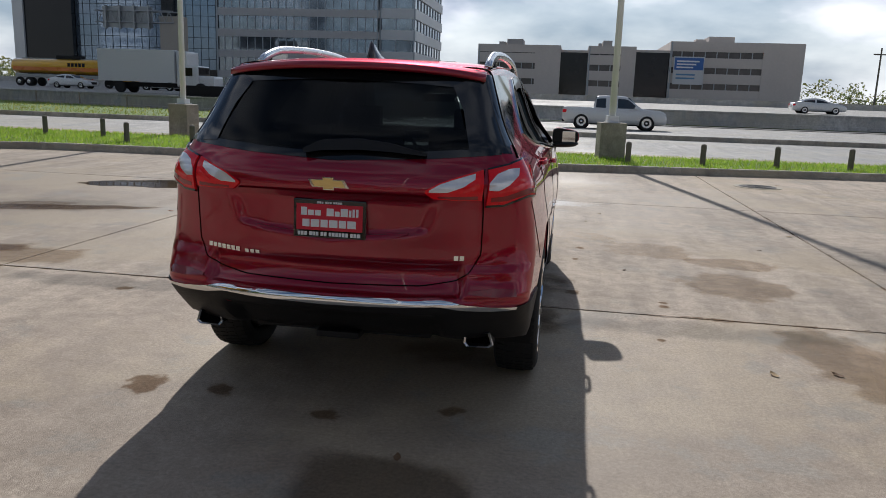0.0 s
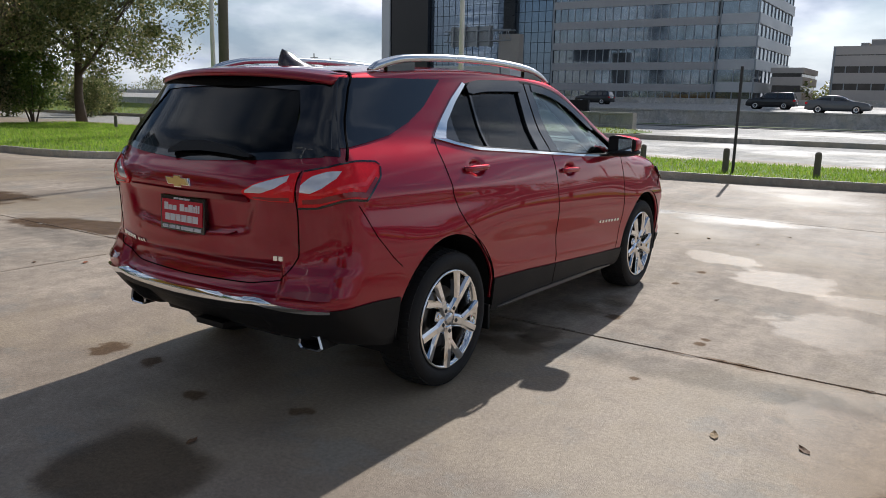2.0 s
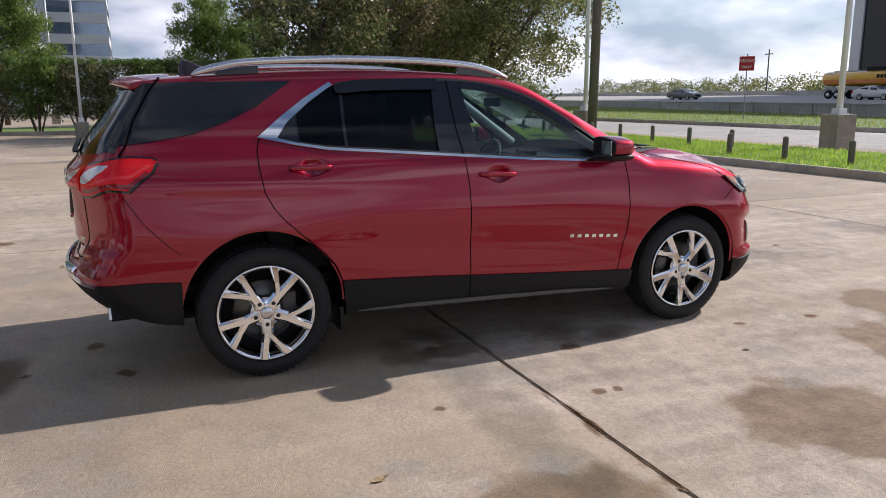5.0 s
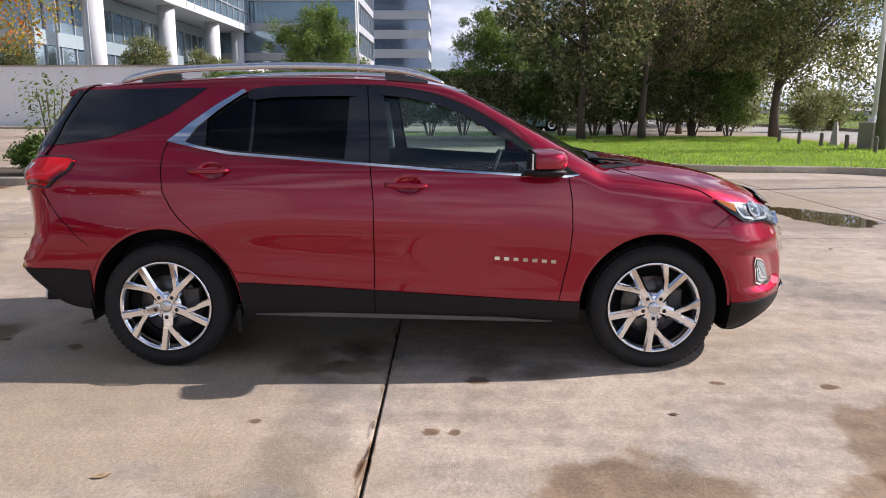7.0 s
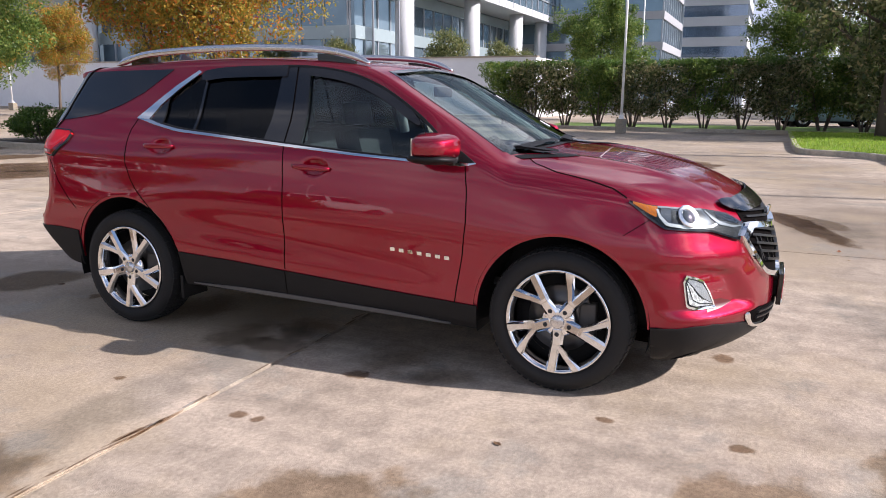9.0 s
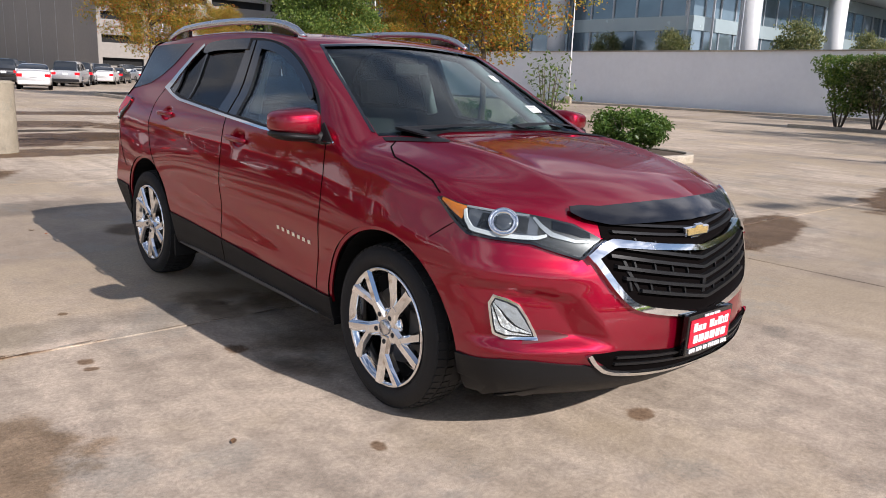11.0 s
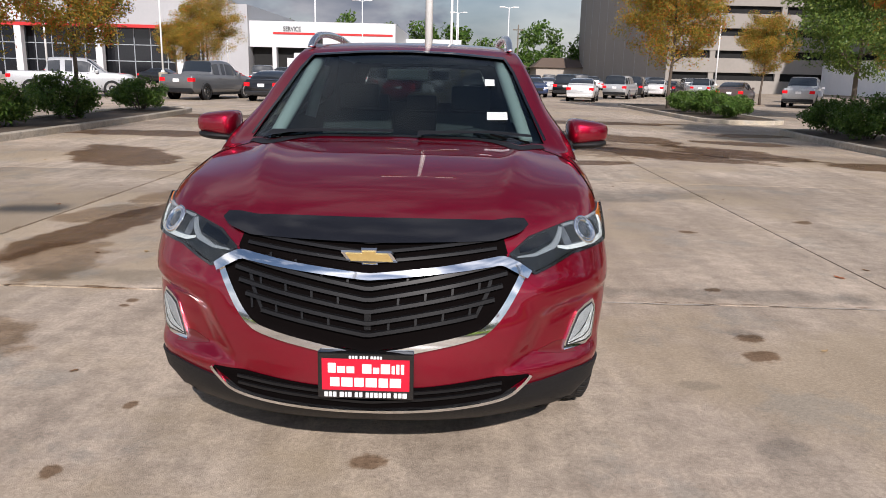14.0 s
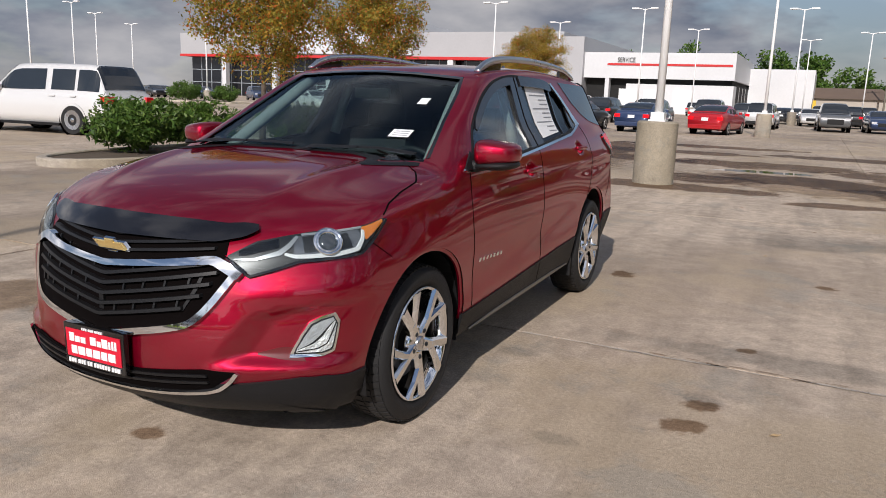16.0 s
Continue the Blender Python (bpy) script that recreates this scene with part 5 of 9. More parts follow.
def lamp_post(h, base_r, base_h, square=False, heads=True, w0=0.075):
    t = thing("lamp_post", "tall white parking-lot lamp post on a concrete base", "lamp post", "lot lamp posts")
    if square:
        bm = box(-base_r, base_r, -base_r, base_r, -0.1, base_h, 0.03)
    else:
        bm = lathe([(base_r * 1.02, -0.05), (base_r, 0.05), (base_r, base_h - 0.03), (base_r - 0.03, base_h)], 40)
    part("base", bm, BASECON, t, "stained concrete base", smooth=False)
    bm = bmesh.new()
    add_box(bm, -w0 * 2.0, w0 * 2.0, -w0 * 2.0, w0 * 2.0, base_h, base_h + 0.03, 0.004)
    add_box(bm, -w0 * 1.6, w0 * 1.6, -w0 * 1.6, w0 * 1.6, base_h + 0.03, base_h + 0.16, 0.01)
    part("base_cover", bm, POLEWHITE, t, "white base cover")
    bm = bmesh.new()
    tube(bm, [(0, 0, base_h), (0, 0, h * 0.5), (0, 0, h)], [w0, w0 * 0.85, w0 * 0.66], 12)
    part("pole", bm, POLEWHITE, t, smooth=True)
    for s in ((-1, 1) if heads else ()):
        bm = tube(bmesh.new(), [(0, 0, h - 0.1), (s * 0.35, 0, h), (s * 0.55, 0, h + 0.02)], [0.04, 0.035, 0.03], 8)
        a = part("arm", bm, POLEWHITE, t)
        part("lamp_head", box(min(s * 0.5, s * 1.15), max(s * 0.5, s * 1.15), -0.16, 0.16, h - 0.02, h + 0.10, 0.03), POLEWHITE, a, "flat lamp head")
    return t


lp = lamp_post(9.6, 0.365, 1.12)
put_copies(lp, [(0.28, -9.95, 0, 0, 1), (0.1, -36.0, 0, 0, 1), (-0.1, -68.0, 0, 0, 1), (-0.2, -100, 0, 0, 1), (24.5, -60, 0, 0, 1), (24, -77, 0, 0, 1), (85, -74, 0, 0, 1), (77, -61.5, 0, 0, 1),
                (-6.3, -90.7, 0, 0, 1), (12.7, -66, 0, 0, 1), (28.4, -49, 0, 0, 1), (50.5, -51.8, 0, 0, 1), (69, -52, 0, 0, 1), (56.5, -38, 0, 0, 1), (10.9, -86, 0, 0, 1), (-24.4, -68, 0, 0, 1)], "lot lamp posts")
lq = lamp_post(8.8, 0.24, 0.62, True, False, 0.06)
put_copies(lq, [(-45.0, -36.5, 0, 20, 1), (-36, -53.5, 0, 20, 1), (-40.5, -57, 0, 10, 1), (-27.8, -3.7, 0, 10, 0.95), (-46, -6, 0, 0, 1)], "wall-side lamp posts")
ls = lamp_post(11.0, 0.31, 0.98, True, True, 0.085)
put_copies(ls, [(1.98, 13.65, 0, 8, 1), (-10.4, 15.9, 0, -6, 1), (-19.6, 13.75, 0, 12, 1)], "roadside lamp posts")

up_ = thing("utility_pole", "leaning weathered wooden utility pole on the verge", "utility pole", m=pose(-18.9, 13.6, 0.0))
bm = tube(bmesh.new(), [(0, 0, -0.2), (0.28, -0.1, 5.5), (0.6, -0.2, 11.5)], [0.17, 0.155, 0.125], 14)
part("pole", bm, WOOD, up_, smooth=True)
part("conduit", tube(bmesh.new(), [(-0.17, -0.05, 0), (0.10, -0.16, 5.5)], [0.03, 0.03], 8), surface("grey_conduit", (0.3, 0.3, 0.3), 0.5), up_)
mk = thing("marker_post", "small white concrete marker post on the verge", "marker", m=pose(-21.9, 13.7, 0.12))
bm = bmesh.new()
bmesh.ops.create_cone(bm, cap_ends=True, segments=4, radius1=0.20, radius2=0.06, depth=0.85)
bmesh.ops.translate(bm, vec=(0, 0, 0.42), verts=bm.verts)
part("post", bm, STONE, mk)

# timber posts along the verge
bl = thing("bollard", "short weathered round timber post on the verge", "bollard", "verge posts")
part("post", lathe([(0.064, -0.2), (0.062, 0.44), (0.054, 0.475), (0.016, 0.495)], 14), WOOD, bl)
places = []
for x in np.arange(0.64 - 15 * 1.665, 22, 1.665):
    ye = float(np.interp(x, [p[0] for p in LOT_EDGE[::-1]], [p[1] for p in LOT_EDGE[::-1]])) if x > -11 else 10.4
    places.append((float(x), max(ye + 1.0, 11.2) + (1.4 if x < -11 else 0.0), 0.12, float(x * 37 % 360), 1.0))
put_copies(bl, places, "verge posts")
# small sign post near the kerb
sp_ = thing("sign_post", "thin dark steel sign post on the verge", "post", m=pose(-0.84, 11.38, 0.12))
part("post", box(-0.025, 0.025, -0.025, 0.025, -0.1, 2.10, 0.004), surface("dark_steel", (0.06, 0.06, 0.06), 0.6, 0.4), sp_)
# wrong-way sign
ww = thing("road_sign", "red road sign with white words on a thin post", "road sign", m=pose(-31.8, 33.0, 0.1, 0, 0, 30))
part("post", box(-0.03, 0.03, -0.03, 0.03, 0, 3.9), STEEL, ww)
bd = part("board", box(-0.45, 0.45, -0.07, -0.04, 2.9, 3.75, 0.01), surface("sign_red", (0.50, 0.025, 0.03), 0.4), ww)
for txt, z in (("WRONG", 3.40), ("WAY", 3.03)):
    fc = bpy.data.curves.new("words", "FONT")
    fc.body, fc.size, fc.align_x, fc.extrude = txt, 0.26, "CENTER", 0.004
    fo_ = new("words", fc)
    me_ = bpy.data.meshes.new_from_object(fo_.evaluated_get(bpy.context.evaluated_depsgraph_get()))
    bpy.data.objects.remove(fo_)
    me_.transform(pose(0, -0.076, z, 90, 0, 0))
    me_.materials.clear()
    me_.materials.append(WHITEPR)
    w_ = new("words", me_)
    w_.parent = ww
# far wooden poles
for x, y in ((49, 128), (54, 126), (-125, 128), (-12.0, -150)):
    fp = thing("utility_pole", "distant dark utility pole", "utility pole", m=pose(x, y, 0))
    part("pole", tube(bmesh.new(), [(0, 0, 0), (0, 0, 11.5)], [0.18, 0.12], 8), WOOD, fp)
    part("crossarm", box(-1.1, 1.1, -0.08, 0.08, 10.4, 10.6), WOOD, fp)

# ---- the red SUV ----
def curve_of(*pts, soft=0.0):
    """A smooth curve through points (monotone Hermite, rounded off over a width soft), as a function."""
    px, py = np.array([p[0] for p in pts], float), np.array([p[1] for p in pts], float)
    d = np.diff(py) / np.diff(px)
    m = np.concatenate([[d[0]], np.where(d[:-1] * d[1:] > 0, 2 * d[:-1] * d[1:] / np.where(d[:-1] + d[1:] == 0, 1, d[:-1] + d[1:]), 0), [d[-1]]])

    def f(x):
        x = np.clip(x, px[0], px[-1])
        i = np.clip(np.searchsorted(px, x) - 1, 0, len(px) - 2)
        h = px[i + 1] - px[i]
        t = (x - px[i]) / h
        return ((1 + 2 * t) * (1 - t) ** 2 * py[i] + t * (1 - t) ** 2 * h * m[i] + t * t * (3 - 2 * t) * py[i + 1] + t * t * (t - 1) * h * m[i + 1])
    if not soft:
        return f
    step = soft / 24
    pad = int(72)
    xs = np.arange(px[0], px[-1] + step, step)
    ys = f(xs)
    ys = np.concatenate([ys[0] + d[0] * step * np.arange(-pad, 0), ys, ys[-1] + d[-1] * step * np.arange(1, pad + 1)])
    k = np.exp(-0.5 * (np.arange(-pad, pad + 1) * step / soft) ** 2)
    ys = np.convolve(ys, k / k.sum(), "valid")
    return lambda x: np.interp(x, xs, ys)


def smin(a, b, k):
    h = np.clip(0.5 + 0.5 * (b - a) / k, 0, 1)
    return b * (1 - h) + a * h - k * h * (1 - h)


def smax(a, b, k):
    return -smin(-a, -b, k)


side_w = curve_of((0.15, 0.80), (0.26, 0.845), (0.34, 0.868), (0.45, 0.882), (0.60, 0.897), (0.74, 0.902), (0.88, 0.893), (0.98, 0.879), (1.06, 0.864), (1.12, 0.846),
                  (1.18, 0.812), (1.28, 0.742), (1.42, 0.684), (1.55, 0.634), (1.62, 0.606), (1.75, 0.55), soft=0.022)
plan_w = curve_of((-2.5, 0.93), (-2.1, 0.952), (-1.7, 0.972), (-1.2, 0.986), (-0.5, 1.0), (0.6, 1.006), (1.2, 1.004), (1.7, 0.985), (2.1, 0.95), (2.5, 0.90), soft=0.16)
front_y = curve_of((0.10, 2.02), (0.20, 2.14), (0.27, 2.25), (0.34, 2.295), (0.44, 2.305), (0.55, 2.30), (0.66, 2.28), (0.78, 2.245), (0.88, 2.20), (0.95, 2.14), (1.02, 2.02), (1.2, 1.75), soft=0.03)
rear_y = curve_of((0.15, -2.02), (0.30, -2.12), (0.42, -2.24), (0.50, -2.31), (0.575, -2.345), (0.62, -2.315), (0.68, -2.29), (0.78, -2.285), (0.88, -2.292), (0.97, -2.298), (1.06, -2.308),
                  (1.105, -2.296), (1.16, -2.248), (1.25, -2.20), (1.38, -2.10), (1.50, -2.015), (1.62, -1.96), (1.8, -1.93), soft=0.012)
roof_z = curve_of((-2.3, 1.535), (-2.0, 1.578), (-1.7, 1.603), (-1.3, 1.632), (-1.0, 1.645), (-0.7, 1.650), (-0.3, 1.641), (0.0, 1.622), (0.2, 1.598), (0.5, 1.54), (1.0, 1.40), (2.4, 0.8), soft=0.10)
hood_z = curve_of((0.6, 1.15), (1.0, 1.148), (1.2, 1.140), (1.42, 1.122), (1.6, 1.100), (1.78, 1.066), (1.95, 1.018), (2.08, 0.968), (2.2, 0.90), (2.4, 0.76), soft=0.07)
floor_z = curve_of((-2.5, 0.56), (-2.2, 0.40), (-2.0, 0.355), (-1.8, 0.325), (-1.0, 0.285), (0.0, 0.275), (0.8, 0.262), (1.6, 0.215), (1.9, 0.20), (2.2, 0.215), (2.4, 0.25), soft=0.05)


def bend(t, k):
    """Zero below 0 and t above it, rounded over about k."""
    return 0.5 * (t + np.sqrt(t * t + k * k))


def step_of(t):
    """A smooth step from 0 to 1 as t goes from -0.5 to 0.5."""
    t = np.clip(t + 0.5, 0, 1)
    return t * t * (3 - 2 * t)


def car_f(x, y, z):
    """Depth inside the body's skin, roughly in metres (negative outside)."""
    ax = np.abs(x)
    w = side_w(z) * plan_w(y)
    # wheel-arch shoulders, the crease along the doors and the scooped lower doors
    for yc in (-1.3625, 1.3625):
        w = w + 0.020 * np.exp(-((y - yc) / 0.50) ** 2 - ((z - 0.66) / 0.25) ** 2)
    zc = 0.985 - 0.03 * (y - 0.2)
    w = w + 0.010 * np.exp(-((z - zc) / 0.055) ** 2) * np.exp(-((y + 1.5) / 0.75) ** 2)
    w = w - 0.014 * np.exp(-((z - (0.63 - 0.07 * y)) / 0.10) ** 2) * np.exp(-((y + 0.1) / 1.10) ** 4)
    w = w + 0.007 * np.exp(-((z - (0.48 - 0.05 * y)) / 0.06) ** 2) * np.exp(-((y + 0.1) / 1.10) ** 4)
    # finger cups behind the door handles
    for yh, zh in ((-1.078, 1.108), (0.004, 1.034)):
        w = w - 0.024 * np.exp(-(((y - yh) / 0.062) ** 2 + ((z - zh) / 0.036) ** 2) ** 2)
    # the wings draw in above the lamps
    w = w - 0.030 * step_of((y - 1.62) / 0.6) * np.exp(-((z - 0.93) / 0.12) ** 2)
    side = w - ax
    q = ax / 0.85
    front = front_y(z) - 0.345 * q ** 2.5 - 0.02 * np.clip(ax - 0.3, 0, 1) - y
    rear = y - rear_y(z) - 0.205 * (ax / 0.80) ** 3.2
    rear = rear + 0.055 * step_of((ax - 0.72) / 0.36) * np.exp(-((z - 0.62) / 0.17) ** 2)
    # tailgate: recess round the plate, tucked-in lower edge, bumper corners, deep tunnel between the exhausts
    rear = rear - 0.022 * step_of((0.43 - 0.35 * (0.95 - z) - ax) / 0.08) * step_of((z - 0.835 - 0.10 * ax) / 0.045) * step_of((1.02 - z) / 0.06)
    rear = rear - 0.030 * step_of((0.56 - ax) / 0.04) * step_of((z - 0.600) / 0.02) * step_of((0.725 - z) / 0.06)
    rear = rear + 0.014 * step_of((ax - 0.58) / 0.04) * step_of((z - 0.60) / 0.02) * step_of((0.72 - z) / 0.05)
    rear = rear - 0.070 * step_of((0.47 - ax) / 0.06) * step_of((0.505 - z) / 0.05)
    # front bumper: ridge under the lamps and scoops beside the fog lamps
    front = front + 0.012 * np.exp(-((z - 0.705 - 0.06 * (ax - 0.6)) / 0.045) ** 2) * step_of((ax - 0.55) / 0.14)
    front = front - 0.042 * step_of((0.650 + 0.16 * (ax - 0.75) - z) / 0.045) * step_of((z - 0.452 - 0.05 * (0.7 - ax)) / 0.055) * step_of((ax - 0.535 - 0.62 * (z - 0.50)) / 0.11)
    front = front + 0.010 * np.exp(-((z - 0.415) / 0.026) ** 2) * step_of((ax - 0.45) / 0.08)
    # roof, windscreen and bonnet
    roof = roof_z(y) - 0.006 - 0.022 * (ax / 0.58) ** 2.4
    ws = 1.578 - (y - 0.30 + 0.105 * (ax / 0.65) ** 2) * 0.520
    hood = hood_z(y + 0.20 * (ax / 0.8) ** 2 * np.clip(y - 1.2, 0, 1)) - 0.030 * (ax / 0.80) ** 2
    ridge = 0.575 - 0.16 * (y - 1.2)
    hood = hood + (0.013 * np.exp(-((ax - ridge) / 0.065) ** 2) - 0.135 * bend(ax - ridge, 0.006)) * step_of((1.78 - y) / 0.75)
    top = smax(smin(roof, ws, 0.05), hood, 0.025) - z
    f = smin(side, top, np.where(z > 1.35, 0.036, np.where(z < 1.2, 0.085, 0.085 - 0.049 * (z - 1.2) / 0.15)))
    f = smin(f, front, 0.10)
    f = smin(f, rear, 0.075)
    return smin(f, z - floor_z(y), 0.03)


CORE = ((-0.42, 0.42), (-1.70, 1.80), (0.52, 0.86))


def march(o, d, off=0.0, far=1.6):
    """Along rays o + t d, the last t at which the skin, pushed out by off, is met."""
    lo, hi = np.zeros(len(o)), np.full(len(o), far)
    for _ in range(34):
        mid = 0.5 * (lo + hi)
        p = o + d * mid[:, None]
        inside = car_f(p[:, 0], p[:, 1], p[:, 2]) > -off
        lo, hi = np.where(inside, mid, lo), np.where(inside, hi, mid)
    return o + d * (0.5 * (lo + hi))[:, None]


def skin(uv, view, off=0.0):
    """Points on the skin: uv are (y, z) from the side, (x, z) from front and rear, (x, y) from above."""
    uv = np.asarray(uv, float)
    n = len(uv)
    o, d = np.zeros((n, 3)), np.zeros((n, 3))
    if view in ("right", "left"):
        s = 1 if view == "right" else -1
        o[:, 1], o[:, 2], d[:, 0] = uv[:, 0], uv[:, 1], s
    elif view in ("front", "rear"):
        s = 1 if view == "front" else -1
        o[:, 0], o[:, 2], d[:, 1] = uv[:, 0], uv[:, 1], s
        far = march(o, d, off, 2.6)
        return far
    else:
        o[:, 0], o[:, 1], o[:, 2], d[:, 2] = uv[:, 0], uv[:, 1], 0.6, 1
    return march(o, d, off)


def resample(pts, n):
    pts = np.asarray(pts, float)
    s = np.concatenate([[0], np.cumsum(np.linalg.norm(np.diff(pts, axis=0), axis=1))])
    t = np.linspace(0, s[-1], n)
    return np.stack([np.interp(t, s, pts[:, k]) for k in range(pts.shape[1])], 1)


def slab_mesh(outer, inner, n, m, flip):
    """Joins two n x m sheets of points to a closed plate."""
    verts = np.concatenate([outer, inner])
    k = n * m
    faces = []
    for i in range(n - 1):
        for j in range(m - 1):
            a, b, c, d = i * m + j, (i + 1) * m + j, (i + 1) * m + j + 1, i * m + j + 1
            faces.append((a, b, c, d))
            faces.append((k + d, k + c, k + b, k + a))
    rim = [i * m for i in range(n)] + [(n - 1) * m + j for j in range(1, m)] + [i * m + m - 1 for i in range(n - 2, -1, -1)] + [j for j in range(m - 2, 0, -1)]
    for a, b in zip(rim, rim[1:] + rim[:1]):
        faces.append((b, a, k + a, k + b))
    if flip:
        faces = [f[::-1] for f in faces]
    return verts, faces


def panel(name, lower, upper, view, material, parent, off=0.003, th=0.012, n=24, m=8, label=""):
    """A plate that lies on the skin between two outlines, off above it at its outer face."""
    lo, up = resample(lower, n), resample(upper, n)
    t = np.linspace(0, 1, m)[None, :, None]
    uv = (lo[:, None] * (1 - t) + up[:, None] * t).reshape(-1, 2)
    outer = skin(uv, view, off)
    inner = skin(uv, view, off - th)
    verts, faces = slab_mesh(outer, inner, n, m, False)
    ob = pydata(name, verts, faces, material, parent, label, smooth=False)
    bm = bmesh.new()
    bm.from_mesh(ob.data)
    bmesh.ops.recalc_face_normals(bm, faces=bm.faces)
    for f in bm.faces:
        f.smooth = True
    for e in bm.edges:
        if len(e.link_faces) == 2 and e.calc_face_angle(0) > 0.6:
            e.smooth = False
    bm.to_mesh(ob.data)
    bm.free()
    return ob


def ribbon(name, pts, width, view, material, parent, off=0.004, th=0.010, n=40, m=3, label=""):
    """A narrow plate along a line on the skin. width: one number, or one per given point."""
    pts = np.asarray(pts, float)
    w = np.full(len(pts), width) if np.isscalar(width) else np.asarray(width, float)
    both = resample(np.column_stack([pts, w]), n)
    p, w = both[:, :2], both[:, 2]
    d = np.gradient(p, axis=0)
    d /= np.maximum(np.linalg.norm(d, axis=1), 1e-9)[:, None]
    nr = np.stack([-d[:, 1], d[:, 0]], 1)
    return panel(name, p - nr * w[:, None] / 2, p + nr * w[:, None] / 2, view, material, parent, off, th, n, m, label)


def shell_points(off, step):
    """A closed grid of skin points: a box of rays leaving the core."""
    (cx0, cx1), (cy0, cy1), (cz0, cz1) = CORE
    ex, ey, ez = 0.55, 0.65, 0.80
    axes = [np.linspace(c0 - e, c1 + e, int(round((c1 - c0 + 2 * e) / step)) + 1) for (c0, c1), e in zip(CORE, (ex, ey, ez))]
    nx, ny, nz = (len(a) for a in axes)
    idx, pts = {}, []

    def vid(i, j, k):
        key = (i, j, k)
        if key not in idx:
            idx[key] = len(pts)
            pts.append((axes[0][i], axes[1][j], axes[2][k]))
        return idx[key]
    faces = []
    for i in range(nx - 1):
        for j in range(ny - 1):
            faces.append((vid(i, j, nz - 1), vid(i + 1, j, nz - 1), vid(i + 1, j + 1, nz - 1), vid(i, j + 1, nz - 1)))
            faces.append((vid(i, j, 0), vid(i, j + 1, 0), vid(i + 1, j + 1, 0), vid(i + 1, j, 0)))
    for j in range(ny - 1):
        for k in range(nz - 1):
            faces.append((vid(nx - 1, j, k), vid(nx - 1, j + 1, k), vid(nx - 1, j + 1, k + 1), vid(nx - 1, j, k + 1)))
            faces.append((vid(0, j, k), vid(0, j, k + 1), vid(0, j + 1, k + 1), vid(0, j + 1, k)))
    for i in range(nx - 1):
        for k in range(nz - 1):
            faces.append((vid(i, ny - 1, k), vid(i, ny - 1, k + 1), vid(i + 1, ny - 1, k + 1), vid(i + 1, ny - 1, k)))
            faces.append((vid(i, 0, k), vid(i + 1, 0, k), vid(i + 1, 0, k + 1), vid(i, 0, k + 1)))
    p = np.array(pts)
    lo, hi = np.array([c[0] for c in CORE]), np.array([c[1] for c in CORE])
    o = np.clip(p, lo, hi)
    d = p - o
    d /= np.linalg.norm(d, axis=1)[:, None]
    return march(o, d, off, 2.2), faces


# outlines in the side view (y, z)
WIN_LOW = [(-1.262, 1.268), (-1.16, 1.238), (-0.98, 1.208), (-0.68, 1.186), (-0.20, 1.150), (0.24, 1.118), (0.60, 1.098), (0.86, 1.090)]
WIN_TOP = [(-1.262, 1.268), (-1.17, 1.352), (-1.05, 1.448), (-0.90, 1.536), (-0.69, 1.560), (-0.26, 1.566), (-0.07, 1.553), (0.11, 1.523), (0.30, 1.458), (0.48, 1.362), (0.64, 1.254), (0.78, 1.148), (0.86, 1.090)]
lowc, topc = curve_of(*WIN_LOW), curve_of(*WIN_TOP)


def between(y0, y1, fa, fb, n=20, lean0=0.0, lean1=0.0):
    """Lower and upper outline of a stretch of side window; lean tilts its ends."""
    t = np.linspace(0, 1, n)
    lo = np.stack([y0 + (y1 - y0) * t, np.zeros(n)], 1)
    up = np.stack([(y0 + lean0) + (y1 + lean1 - y0 - lean0) * t, np.zeros(n)], 1)
    lo[:, 1], up[:, 1] = fa(lo[:, 0]), fb(up[:, 0])
    return lo, up


def poly_cut(poly, along, a, b):
    """A prism cutter: outline (u, v) swept along x (side view) or y (front view)."""
    bm = bmesh.new()
    r = []
    for s in (a, b):
        r.append([bm.verts.new((s, u, v) if along == "x" else (u, s, v)) for u, v in poly])
    n = len(poly)
    bm.faces.new(r[0])
    bm.faces.new(r[1][::-1])
    for i in range(n):
        bm.faces.new((r[0][i], r[1][i], r[1][(i + 1) % n], r[0][(i + 1) % n]))
    bmesh.ops.recalc_face_normals(bm, faces=bm.faces)
    return bm


def carve(ob, cutters):
    """Cuts each closed cutter out of ob for good."""
    for bm in cutters:
        me = bpy.data.meshes.new("cutter")
        bm.to_mesh(me)
        bm.free()
        me.materials.append(SEAM)
        tool = new("cutter", me)
        mod = ob.modifiers.new("cut", "BOOLEAN")
        mod.operation, mod.object, mod.solver = "DIFFERENCE", tool, "MANIFOLD"
        mod.material_mode = "TRANSFER"
        dg = bpy.context.evaluated_depsgraph_get()
        me2 = bpy.data.meshes.new_from_object(ob.evaluated_get(dg))
        ob.modifiers.clear()
        ob.data = me2
        bpy.data.objects.remove(tool)


suv = thing("suv", "dark red metallic SUV parked on the concrete lot", "car")

